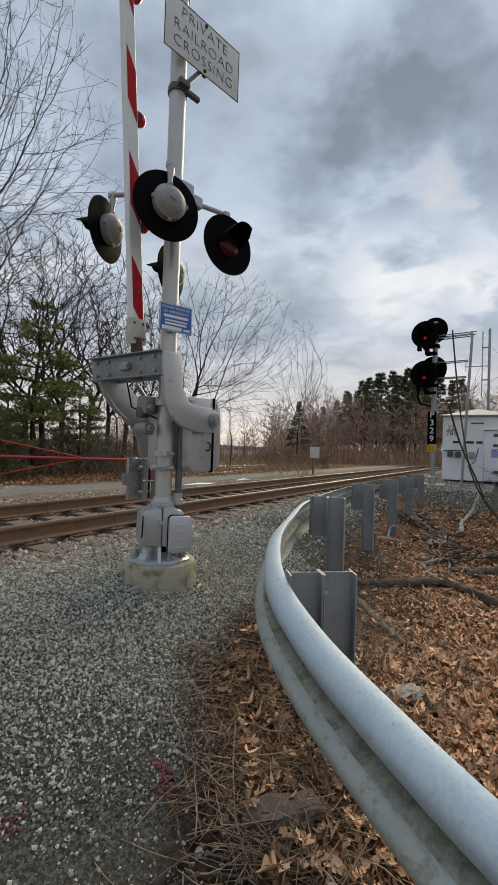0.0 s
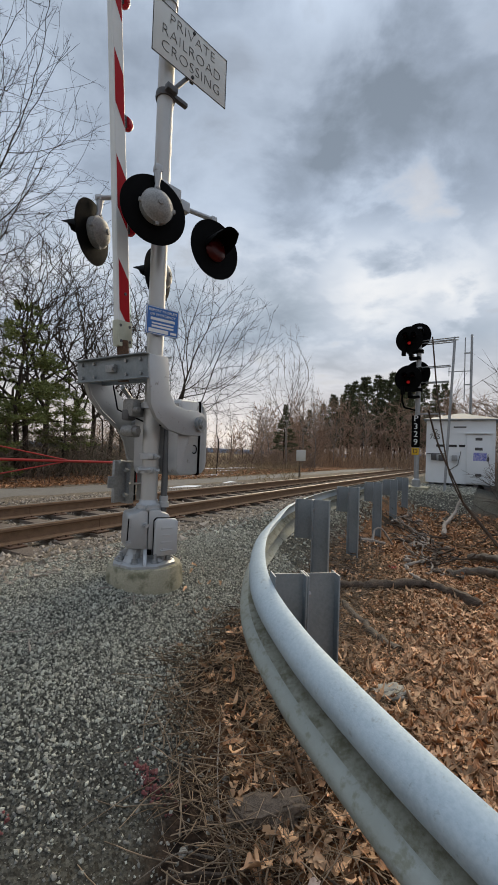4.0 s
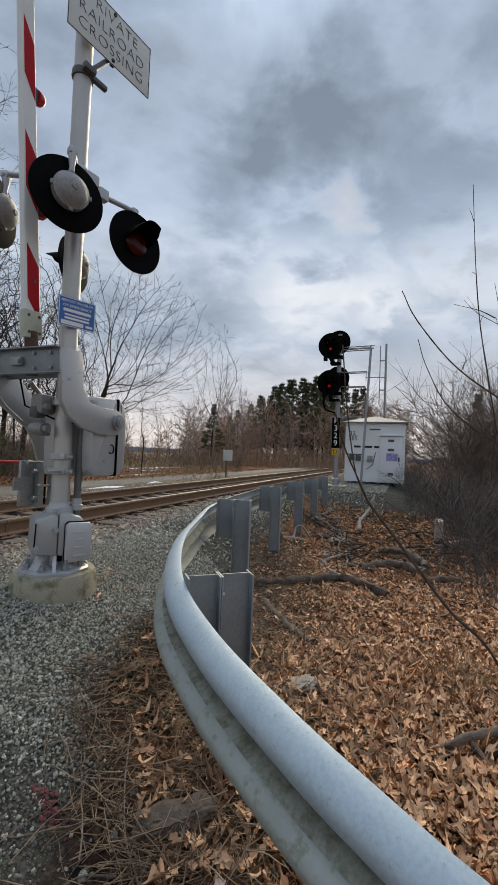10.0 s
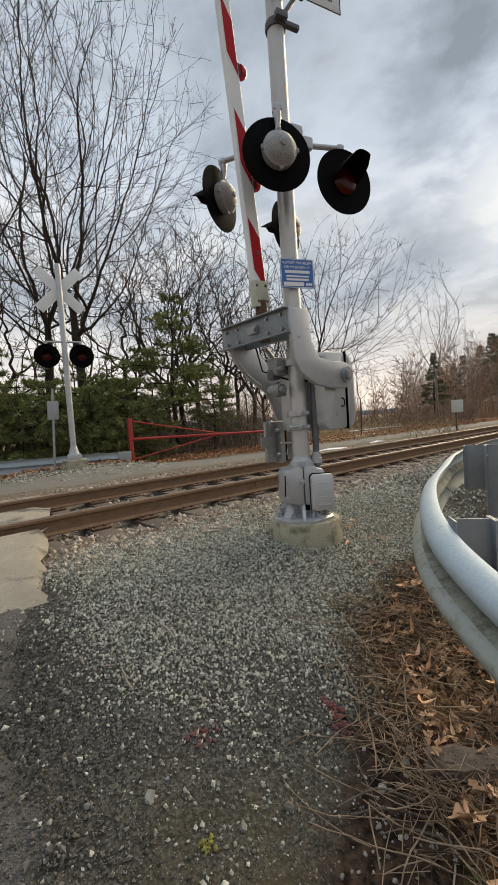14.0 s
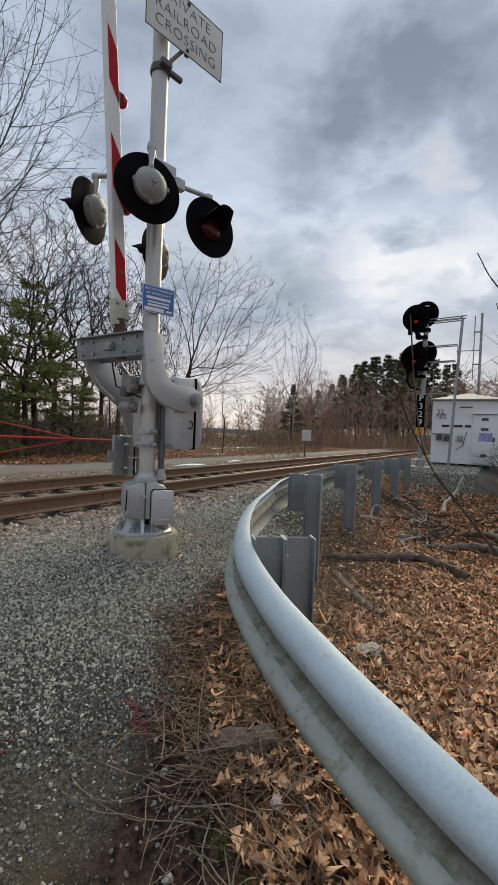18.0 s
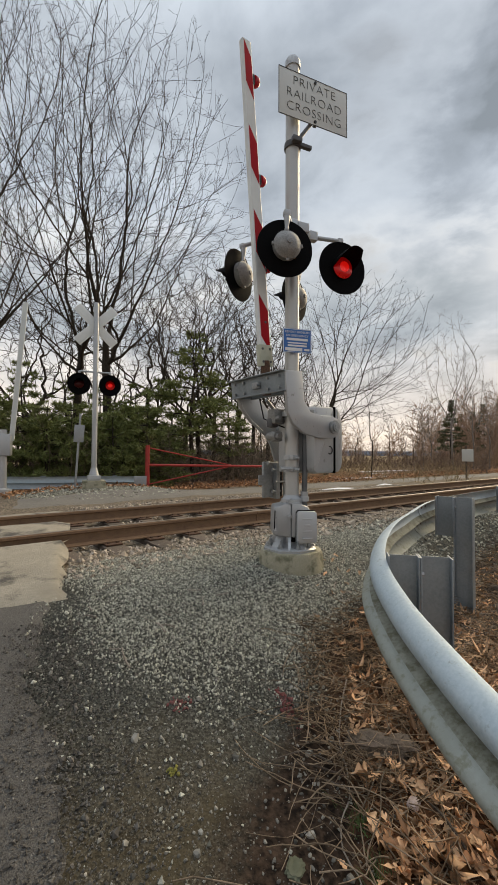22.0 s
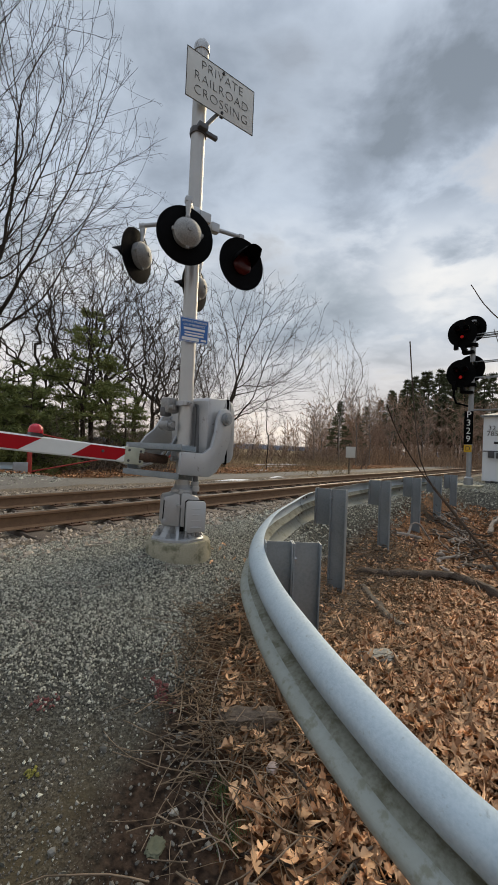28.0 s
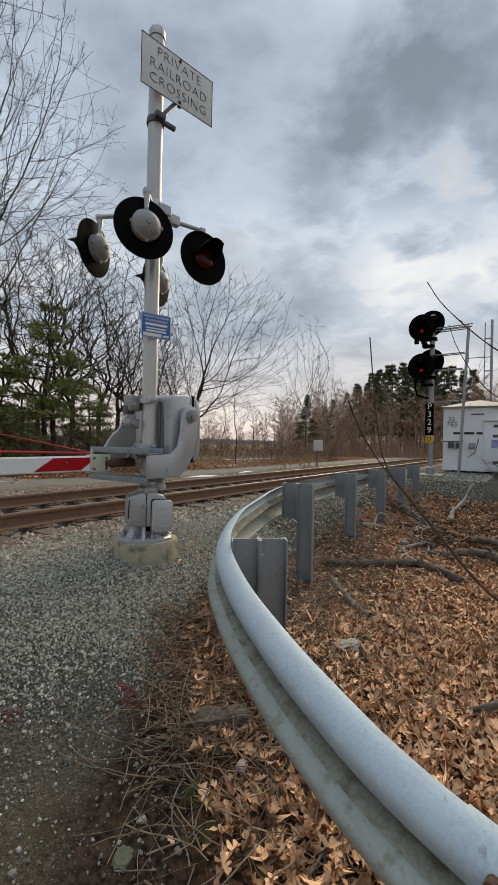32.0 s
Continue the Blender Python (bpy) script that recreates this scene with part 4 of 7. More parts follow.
part("boom_sleeve", Geo().box((BOOM0 - 0.08, 0.12, BOOM_Z), (0.20, 0.062, 0.146), 0.006), material("old_sheeting", (0.55, 0.56, 0.44), 0.5), gate_arm, "yellowed end plate of the boom")
lamp_prof = [(0.05, 0.0), (0.05, 0.018), (0.045, 0.042), (0.027, 0.062), (0.0, 0.068)]
for x in (-1.55, -2.36, -3.28):
    h = BOOM_Z + boom_half(x)
    lamp = part("boom_lamp", Geo().lathe(lamp_prof, 18, pose(x, 0.12, h + 0.02)), M["armlens"], gate_arm, "red domed boom lamp")
    part("lamp_foot", Geo().box((x, 0.12, h + 0.008), (0.09, 0.05, 0.03), 0.006), M["darkmetal"], gate_arm)
gate_arm.matrix_basis = gate_frame @ pose(0, 0, 0, 0, 85, 0)

# lamp heads
visor = Geo()
nv = 20
for ring, (yy, rad, a0) in enumerate(((0.01, 0.112, -6), (0.09, 0.114, 4), (0.17, 0.112, 20), (0.245, 0.106, 48))):
    for th in (0.0, -0.005):
        visor.v += [((rad + th) * math.cos(radians(a0 + (180 - 2 * a0) * k / nv)), yy, (rad + th) * math.sin(radians(a0 + (180 - 2 * a0) * k / nv))) for k in range(nv + 1)]
for ring in range(3):
    a, b, w = ring * 2 * (nv + 1), (ring + 1) * 2 * (nv + 1), nv + 1
    visor.f += [(a + k, a + k + 1, b + k + 1, b + k) for k in range(nv)] + [(a + w + k + 1, a + w + k, b + w + k, b + w + k + 1) for k in range(nv)]
    visor.f += [(a, b, b + w, a + w), (a + nv, a + w + nv, b + w + nv, b + nv)]
e = 3 * 2 * (nv + 1)
visor.f += [(e + k, e + nv + 1 + k, e + nv + 2 + k, e + k + 1) for k in range(nv)]
visor_mesh = visor.mesh("visor", M["black"])
to_y = pose(0, 0, 0, -90, 0, 0)
disc_mesh = Geo().lathe([(0.10, -0.012), (0.20, -0.008), (0.254, 0.0), (0.256, 0.006), (0.252, 0.010), (0.20, 0.0), (0.10, -0.004)], 48, to_y).mesh("background", M["black"])
back = Geo().lathe([(0.118, -0.008), (0.122, -0.02), (0.118, -0.05), (0.124, -0.055), (0.124, -0.07), (0.112, -0.075), (0.095, -0.105), (0.055, -0.125), (0.022, -0.130), (0.020, -0.142), (0.0, -0.143)], 32, to_y)
for a in (0, 90, 180, 270):
    back.box((0.125 * math.cos(radians(a)), -0.062, 0.125 * math.sin(radians(a))), (0.03, 0.02, 0.03), 0.005)
back_mesh = back.mesh("housing", M["housing"])
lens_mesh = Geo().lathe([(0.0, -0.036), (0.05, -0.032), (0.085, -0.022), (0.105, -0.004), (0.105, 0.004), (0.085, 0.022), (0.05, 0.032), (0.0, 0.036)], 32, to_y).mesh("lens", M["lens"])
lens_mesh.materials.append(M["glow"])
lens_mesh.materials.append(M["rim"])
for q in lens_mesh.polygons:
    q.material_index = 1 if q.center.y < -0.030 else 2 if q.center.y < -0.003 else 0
hanger_mesh = Geo().tube([(0, -0.04, 0.115), (0, -0.045, 0.17), (0, -0.05, 0.23), (0, -0.045, 0.29)], [0.022, 0.018, 0.026, 0.03], 10).box((0, -0.045, 0.285), (0.06, 0.06, 0.05), 0.012).mesh("hanger", M["silver"])
HEADS = [(-0.235, -0.27, 2.85, (0.18, 0.98)), (0.45, -0.16, 2.845, (-0.06, -1.0)), (-0.40, 0.40, 2.85, (-0.58, 0.81)), (0.36, 0.60, 2.80, (-0.48, 0.88))]


def lamp_head(owner, m, back_on=True, hang=True):
    """A flashing lamp head facing its own +y: background disc, housing, lens and visor."""
    h = part("lamp_head", disc_mesh, None, owner, "black round lamp background", m=m)
    if back_on:
        part("housing", back_mesh, None, h, "grey domed lamp housing")
    # the turning lens is an added device that stands in for switching the lamp
    h["turner"] = part("lamp_reflector", lens_mesh, None, h, "red lens with a lit and an unlit face, turned to flash", m=pose(0, 0.012, 0)).name
    part("visor", visor_mesh, None, h)
    if hang:
        part("hanger", hanger_mesh, None, h, "grey cast hanger")
    return h


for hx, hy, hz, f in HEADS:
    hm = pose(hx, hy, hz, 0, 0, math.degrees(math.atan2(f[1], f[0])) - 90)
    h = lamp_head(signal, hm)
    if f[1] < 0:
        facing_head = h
for a, b in (((-0.40, 0.36), (0.45, -0.12)), ((-0.235, -0.31), (0.37, 0.56))):
    n = 9
    pts = [(a[0] + (b[0] - a[0]) * k / n, a[1] + (b[1] - a[1]) * k / n, 3.13 + 0.07 * math.sin(math.pi * k / n)) for k in range(n + 1)]
    part("crossarm", Geo().tube(pts, 0.021, 12), M["silver"], signal, "grey pipe crossarm")
part("crossarm_clamp", Geo().lathe([(MR + 0.01, 3.10), (MR + 0.03, 3.12), (MR + 0.03, 3.24), (MR + 0.01, 3.27)], 24, pose(MX, 0, 0)).box((0.05, -0.09, 3.19), (0.12, 0.05, 0.09), 0.012).box((0.20, -0.02, 3.17), (0.09, 0.07, 0.09), 0.012), M["silver"], signal)

# signs on the mast
panel = part("sign_panel", Geo().box((0.165, -0.105, 4.437), (0.772, 0.004, 0.455), 0.0015), M["sign"], signal, "white metal sign with thin black lettering")
for w, h, cx, cz in ((0.772, 0.006, 0.165, 4.6615), (0.772, 0.006, 0.165, 4.2125), (0.006, 0.455, -0.218, 4.437), (0.006, 0.455, 0.548, 4.437)):
    part("sign_border", Geo().box((cx, -0.1085, cz), (w, 0.002, h)), M["ink"], panel, smooth=False)
for k, (word, sz, cx) in enumerate((("PRIVATE", 0.124, 0.17), ("RAILROAD", 0.124, 0.17), ("CROSSING", 0.124, 0.17))):
    part("lettering", text_mesh("lettering", word, sz, M["ink"], thin=0.030), None, panel, m=pose(cx, -0.1095, 4.572 - 0.128 * k))
for z in (4.63, 4.245):
    part("sign_bolt", Geo().cyl((0.175, -0.118, z), (0.175, -0.106, z), 0.014, n=8), M["ink"], panel)
br = Geo().box((0.18, -0.09, 4.44), (0.035, 0.02, 0.46), 0.004).cyl((0.16, -0.08, 4.26), (0.0, -0.08, 4.03), 0.018, n=10).lathe([(MR + 0.012, 3.985), (MR + 0.016, 4.0), (MR + 0.012, 4.04)], 24, pose(MX, 0, 0))
br.box((0.08, -0.06, 4.01), (0.16, 0.04, 0.035), 0.006).box((-0.02, -0.10, 4.02), (0.10, 0.05, 0.05), 0.01).box((0.08, -0.03, 4.55), (0.18, 0.02, 0.03), 0.004)
part("sign_bracket", br, M["darkmetal"], signal, "dark steel sign bracket with clamp bolts")
plate = part("notice_plate", Geo().box((0, 0, 0), (0.285, 0.004, 0.225), 0.0015), M["blue"], signal, "blue emergency notice plate with white lettering", m=pose(-0.01, -0.095, 2.10, 0, 0, -8))
for w, h, cx, cz in ((0.275, 0.004, 0, 0.107), (0.275, 0.004, 0, -0.107), (0.004, 0.215, 0.137, 0), (0.004, 0.215, -0.137, 0)):
    part("plate_border", Geo().box((cx, -0.003, cz), (w, 0.002, h)), M["white"], plate, smooth=False)
part("lettering", text_mesh("lettering", "REPORT PROBLEM", 0.0285, M["white"]), None, plate, m=pose(0, -0.0035, 0.080))
part("lettering", text_mesh("lettering", "OR EMERGENCY", 0.0285, M["white"]), None, plate, m=pose(0, -0.0035, 0.046))
part("notice_bar", Geo().box((0, -0.003, 0.012), (0.21, 0.002, 0.022)), M["white"], plate)
part("notice_bar", Geo().box((0, -0.003, -0.022), (0.19, 0.002, 0.012)), M["white"], plate)
part("notice_bar", Geo().box((0, -0.003, -0.047), (0.19, 0.002, 0.016)), M["white"], plate)
part("notice_bar", Geo().box((-0.035, -0.003, -0.082), (0.17, 0.002, 0.030)), M["white"], plate)
part("notice_bar", Geo().box((0.095, -0.003, -0.082), (0.055, 0.002, 0.018)), M["white"], plate)

# ---- guard rail ----
RAIL_LINE = [(-0.74, -5.2, -0.06), (-0.754, -3.783, 0.083), (-0.775, -3.174, 0.183), (-0.796, -2.916, 0.251), (-0.78, -2.707, 0.308), (-0.705, -2.417, 0.354), (-0.532, -1.981, 0.406),
             (-0.317, -1.598, 0.485), (0.109, -1.197, 0.545), (0.59, -0.895, 0.586), (1.45, -0.42, 0.62), (3.44, 0.42, 0.59), (5.34, 1.02, 0.565), (7.2, 1.58, 0.535), (9.25, 2.19, 0.51)]


def smooth_line(ctrl, step):
    """Catmull-Rom through the points, resampled."""
    P = [Vector(p) for p in ctrl]
    P = [P[0] * 2 - P[1]] + P + [P[-1] * 2 - P[-2]]
    out = []
    for i in range(1, len(P) - 2):
        n = max(2, int((P[i + 1] - P[i]).length / step))
        for k in range(n):
            t = k / n
            out.append(0.5 * (2 * P[i] + (P[i + 1] - P[i - 1]) * t + (2 * P[i - 1] - 5 * P[i] + 4 * P[i + 1] - P[i + 2]) * t * t + (3 * P[i] - P[i - 1] - 3 * P[i + 1] + P[i + 2]) * t ** 3))
    return out + [P[-2]]


W_PROFILE = []
for k in range(31):
    b = 0.313 * k / 30
    wave = abs(math.sin(math.pi * b / 0.1565))
    bulge = 0.072 * wave ** 0.7 if b < 0.1565 else 0.090 * wave ** 0.9
    W_PROFILE.append((bulge * 0.988 + 0.151 * b, 0.151 * bulge - 0.988 * b - 0.006))


def beam(line, out=0.0, first=0, last=30):
    """A rolled W-shaped beam with real thickness along a line; the ridges face the road."""
    v, f = [], []
    shape = W_PROFILE[first:last + 1]
    k = len(shape)
    for i, p in enumerate(line):
        d = line[min(i + 1, len(line) - 1)] - line[max(i - 1, 0)]
        side = Vector((-d.y, d.x, 0)).normalized()
        for th in (0.0, -0.003):
            v += [tuple(p + side * (a + th + out) + Vector((0, 0, b))) for a, b in shape]
    for i in range(len(line) - 1):
        a, b = i * 2 * k, (i + 1) * 2 * k
        f += [(a + j, a + j + 1, b + j + 1, b + j) for j in range(k - 1)]
        f += [(a + k + j + 1, a + k + j, b + k + j, b + k + j + 1) for j in range(k - 1)]
        f += [(a, b, b + k, a + k), (a + k - 1, a + 2 * k - 1, b + 2 * k - 1, b + k - 1)]
    e = (len(line) - 1) * 2 * k
    f += [(j, k + j, k + j + 1, j + 1) for j in range(k - 1)] + [(e + j, e + j + 1, e + k + j + 1, e + k + j) for j in range(k - 1)]
    g = Geo()
    g.add(v, f)
    return g


guard = thing("guard_rail", pose(0, 0, 0), "curved galvanised W-beam guard rail on dark steel posts", "guard rail")
whole = smooth_line(RAIL_LINE, 0.06)
cut1 = min(range(len(whole)), key=lambda i: (whole[i] - Vector((-0.77, -3.30, 0.17))).length)
cut2 = min(range(len(whole)), key=lambda i: (whole[i] - Vector((1.0, -0.62, 0.61))).length)
cut3 = min(range(len(whole)), key=lambda i: (whole[i] - Vector((5.34, 1.02, 0.565))).length)
for a, b, o in ((0, cut1 + 4, -0.008), (cut1, cut2 + 3, 0.0), (cut2, cut3 + 2, -0.008), (cut3, len(whole) - 1, 0.0)):
    # colours carry sky light on the upper wave, shade and dirt in the valley
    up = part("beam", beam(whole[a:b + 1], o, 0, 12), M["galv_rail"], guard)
    part("stained_valley", beam(whole[a:b + 1], o, 12, 18), M["galv_shaded_stain"], up, "valley between the waves, dirt and shade both in its colour")
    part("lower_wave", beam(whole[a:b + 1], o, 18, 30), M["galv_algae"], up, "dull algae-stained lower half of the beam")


def w_post(h_top, h_foot):
    """An I-section steel post standing at the origin, flanges across x."""
    g = Geo()
    g.box((0.075, 0, (h_top + h_foot) / 2), (0.008, 0.10, h_top - h_foot), 0.002)
    g.box((-0.075, 0, (h_top + h_foot) / 2), (0.008, 0.10, h_top - h_foot), 0.002)
    g.box((0, 0, (h_top + h_foot) / 2), (0.142, 0.006, h_top - h_foot))
    return g


# post places along the rail, with the heading of the rail there
POSTS = [(-0.345, -1.645, 0.47), (1.28, -0.50, 0.62), (3.44, 0.42, 0.59), (5.34, 1.02, 0.565), (7.2, 1.58, 0.535), (9.05, 2.13, 0.515), (-0.755, -3.75, 0.09)]
for px, py, pz in POSTS:
    i = min(range(1, len(whole) - 1), key=lambda k: (whole[k] - Vector((px, py, pz))).length)
    d = (whole[i + 1] - whole[i - 1]).normalized()
    side = Vector((d.y, -d.x, 0)).normalized()
    ang = math.degrees(math.atan2(side.y, side.x))
    c = whole[i]
    foot = on_land(*(c + side * 0.3).xy) - c.z
    blk = part("blockout", w_post(0.03, -0.34), M["galv_dark"], guard, m=Matrix.Translation(c + side * 0.085) @ pose(0, 0, 0, 0, 0, ang))
    pst = part("post", w_post(0.03, foot - 0.3), M["galv_dark"], guard, m=Matrix.Translation(c + side * 0.245) @ pose(0, 0, 0, 0, 0, ang))
    for dz in (-0.06,):
        part("bolt", Geo().cyl((0.155, -0.03, dz), (0.185, -0.03, dz), 0.014, n=6), M["galv"], guard, m=Matrix.Translation(c) @ pose(0, 0, 0, 0, 0, ang))
# splice bolts where one beam laps over the next
for cut in (cut1, cut2, cut3):
    c, d = whole[cut + 2], (whole[cut + 3] - whole[cut + 1]).normalized()
    side = Vector((-d.y, d.x, 0)).normalized()
    for al, dz, o in ((-0.05, -0.06, 0.075), (0.06, -0.06, 0.075), (-0.05, -0.24, 0.12), (0.06, -0.24, 0.12)):
        p = c + d * al + Vector((0, 0, dz))
        part("splice_bolt", Geo().cyl(tuple(p + side * (o - 0.01)), tuple(p + side * (o + 0.022)), 0.015, n=10), M["rusty"], guard)

# ---- wayside signal, equipment house and antenna ----
SIGX, SIGY = 11.2, 2.46
SIGZ = on_land(SIGX, SIGY) - 0.26
away = math.degrees(RAIL_ANG)
wayside = thing("wayside_signal", pose(SIGX, SIGY, SIGZ, 0, 0, away), "tall two-headed black railway signal with ladder and number plate", "railway signal")
part("foundation", Geo().box((0, 0, 0.12), (0.75, 0.75, 0.45), 0.03), M["concrete"], wayside)
part("mast", Geo().lathe([(0.13, 0.34), (0.13, 0.55), (0.075, 0.60), (0.075, 5.45)], 18), M["galv"], wayside)
part("number_plate", Geo().box((-0.10, 0.03, 2.10), (0.012, 0.25, 1.02), 0.003), M["black"], wayside, "black plate with white characters")
for k, c in enumerate("P329"):
    part("character", text_mesh("character", c, 0.27, M["white"], 0.002), None, wayside, m=pose(-0.108, 0.03, 2.50 - 0.25 * k, 0, 0, -90))
dp = part("letter_plate", Geo().box((-0.11, 0.03, 1.46), (0.012, 0.215, 0.22), 0.003), M["yellow"], wayside, "yellow plate with a black letter")
part("character", text_mesh("character", "D", 0.20, M["ink"], 0.002), None, dp, m=pose(-0.118, 0.03, 1.46, 0, 0, -90))
oval = Geo().lathe([(0.0, -0.02), (0.36, -0.015), (0.50, 0.0), (0.505, 0.012), (0.36, 0.004), (0.0, 0.004)], 40, pose(0, 0, 0, 0, -90, 0) @ Matrix.Diagonal((0.84, 0.80, 1, 1)))
oval_mesh = oval.mesh("signal_background", M["black"])
hood = Geo().tube([(-0.02, 0, 0), (-0.16, 0, -0.005), (-0.28, 0, -0.02)], [0.095, 0.095, 0.085], 16, caps=False)
hood_mesh = hood.mesh("hood", M["black"])
case_mesh = Geo().lathe([(0.26, -0.01), (0.24, 0.10), (0.12, 0.24), (0.0, 0.26)], 24, pose(0, 0, 0, 0, 90, 0)).mesh("case", M["black"])
aspect_mesh = Geo().lathe([(0.075, 0.0), (0.05, 0.015), (0.0, 0.02)], 20, pose(-0.03, 0, 0, 0, -90, 0)).mesh("aspect", M["lens"])
dim_red = material("dim_red_aspect", (0.9, 0.03, 0.03), 0.3, emit=0.12)
for z in (5.03, 3.79):
    for dx, dy, dz, rz in ((-0.36, 0.25, -0.04, 6), (0.10, 0.06, 0.17, -3)):
        hd = part("signal_head", oval_mesh, None, wayside, "black oval background with hooded lamps", m=pose(dx, dy, z + dz, 0, 0, rz))
        part("case", case_mesh, None, hd)
        for hy, hz in ((0.12, 0.10), (-0.12, 0.10), (0.0, -0.12)):
            part("hood", hood_mesh, None, hd, m=pose(0, hy, hz))
            a = part("aspect", aspect_mesh, None, hd, m=pose(0, hy, hz))
        if dx < 0:
            part("lit_aspect", Geo().lathe([(0.05, 0.0), (0.03, 0.008), (0.0, 0.01)], 16, pose(-0.055, 0.0, -0.12, 0, -90, 0)), dim_red, hd, "dim red lamp")
    br = Geo().box((-0.17, 0.2, z - 0.52), (0.60, 0.10, 0.12), 0.01).box((-0.40, 0.40, z - 0.42), (0.14, 0.12, 0.26), 0.01).box((-0.02, 0.16, z - 0.36), (0.16, 0.40, 0.10), 0.01).box((0.05, 0.06, z - 0.25), (0.12, 0.12, 0.30), 0.01).box((-0.10, 0.10, z - 0.60), (0.30, 0.34, 0.07), 0.01).box((0.0, -0.02, z - 0.36), (0.22, 0.22, 0.10), 0.01)
    part("head_bracket", br, M["black"], wayside)
part("cable_loop", Geo().tube([(-0.40, 0.40, 3.35), (-0.40, 0.42, 3.05), (-0.30, 0.36, 2.85), (-0.05, 0.08, 2.78)], 0.03, 8), M["black"], wayside)
for sy in (-0.16, 0.16):
    part("ladder_rail", Geo().tube([(-0.12 + sy, -0.82, 0.0), (0.05 + sy, -1.02, 5.0)], 0.026, 8), M["galv"], wayside)
for k in range(15):
    t = (k + 0.6) / 15.5
    part("rung", Geo().cyl((-0.28 + 0.17 * t, -0.82 - 0.20 * t, 5.0 * t), (0.04 + 0.17 * t, -0.82 - 0.20 * t, 5.0 * t), 0.012, n=6), M["galv"], wayside)
for z, w in ((5.0, 1.02), (4.92, 1.0), (4.15, 0.92), (3.66, 0.88), (2.66, 0.80)):
    part("platform_bar", Geo().cyl((0, 0, z), (-0.05, -w - 0.12 * (z > 4.7), z), 0.018, n=6).cyl((0.2, 0, z), (0.15, -w, z), 0.018, n=6), M["galv"], wayside)

house_at = pose(14.4, 2.2, 0, 0, 0, away + 2)
HZ = on_land(14.8, 2.3)
house = thing("equipment_house", house_at @ pose(0, 0, 0), "white metal signal equipment house with grey roof on skids", "equipment house")
W2 = 1.14
part("wall", Geo().box((1.5, 0, 1.375), (3.0, 2 * W2, 2.35), 0.01), M["house"], house, smooth=False)
# low hipped roof over a thin eave
eave = [(-0.10, -W2 - 0.10), (3.10, -W2 - 0.10), (3.10, W2 + 0.10), (-0.10, W2 + 0.10)]
part("roof", Geo().add([(x, y, 2.55) for x, y in eave] + [(x, y, 2.60) for x, y in eave] + [(1.15, 0, 2.94), (1.85, 0, 2.94)], [(3, 2, 1, 0), (0, 1, 5, 4), (1, 2, 6, 5), (2, 3, 7, 6), (3, 0, 4, 7), (4, 5, 9, 8), (5, 6, 9), (6, 7, 8, 9), (7, 4, 8)]), M["roof"], house, "low hipped grey metal roof", smooth=False)
for y in (-0.95, -0.55, -0.15, 0.25, 0.65, 0.95):
    part("skid_block", Geo().box((0.12, y, HZ * 0.5 + 0.09), (0.16, 0.16, 0.24 - HZ), 0.01), M["darkmetal"], house)
part("skid", Geo().box((1.5, -0.9, 0.10), (3.0, 0.14, 0.20), 0.01).box((1.5, 0.9, 0.10), (3.0, 0.14, 0.20), 0.01), M["darkmetal"], house)
door = part("door", Geo().box((-0.025, -0.62, 1.14), (0.05, 0.78, 1.78), 0.008), M["house"], house, "white steel door with small vents and a sticker")
part("door_hood", Geo().box((-0.05, -0.62, 2.07), (0.12, 0.86, 0.05), 0.006), M["house"], house)
for z, w in ((1.86, 0.22), (1.50, 0.24), (0.55, 0.20)):
    part("vent", Geo().box((-0.053, -0.62, z), (0.01, w, 0.10)), M["darkmetal"], door)
part("sticker", Geo().box((-0.053, -0.66, 1.22), (0.008, 0.42, 0.30)), material("violet_sticker", (0.10, 0.12, 0.50), 0.5, 0.0, (0.45, 0.45, 0.6), 22, 0.3), door, "blue and white notice sticker")
part("handle", Geo().box((-0.07, -0.92, 1.14), (0.05, 0.06, 0.16), 0.01), M["darkmetal"], door)
part("vent", Geo().box((-0.006, 0.0, 2.30), (0.012, 0.42, 0.05)), M["darkmetal"], house)
for y, z in ((0.86, 1.16), (0.60, 1.14), (0.16, 1.14)):
    part("meter_box", Geo().box((-0.07, y, z), (0.14, 0.19, 0.22), 0.02), M["galv"] if y < 0.3 else M["darkmetal"], house)
part("conduit", Geo().tube([(-0.02, 1.12, 1.29), (-0.02, 0.45, 1.29)], 0.02, 6).tube([(-0.02, -0.05, 1.4), (-0.02, 0.05, 0.9), (-0.02, 0.3, 0.7)], 0.012, 6), M["darkmetal"], house)
part("number", text_mesh("number", "32", 0.24, M["ink"]), None, house, m=pose(-0.006, 0.86, 2.13, 0, 0, -90))
part("number_rule", Geo().box((-0.006, 0.84, 2.03), (0.004, 0.36, 0.014)), M["ink"], house)
part("number", text_mesh("number", "785", 0.24, M["ink"]), None, house, m=pose(-0.006, 0.84, 1.92, 0, 0, -90))
for y, w in ((0.66, 0.26), (0.26, 0.34), (-0.08, 0.20)):
    part("name_bar", Geo().box((-0.006, y, 1.60), (0.004, w, 0.085)), M["ink"], house)

antenna = thing("antenna_mast", pose(17.6, 2.80, on_land(17.6, 2.8)), "slim grey antenna mast with side whip aerials", "antenna")
part("mast", Geo().cyl((0, 0, -0.1), (0, 0, 6.5), 0.06, 0.05, 10), M["galv"], antenna)
part("whip", Geo().cyl((-0.1, 0.24, 3.6), (-0.1, 0.24, 6.4), 0.022, n=8), M["galv"], antenna)
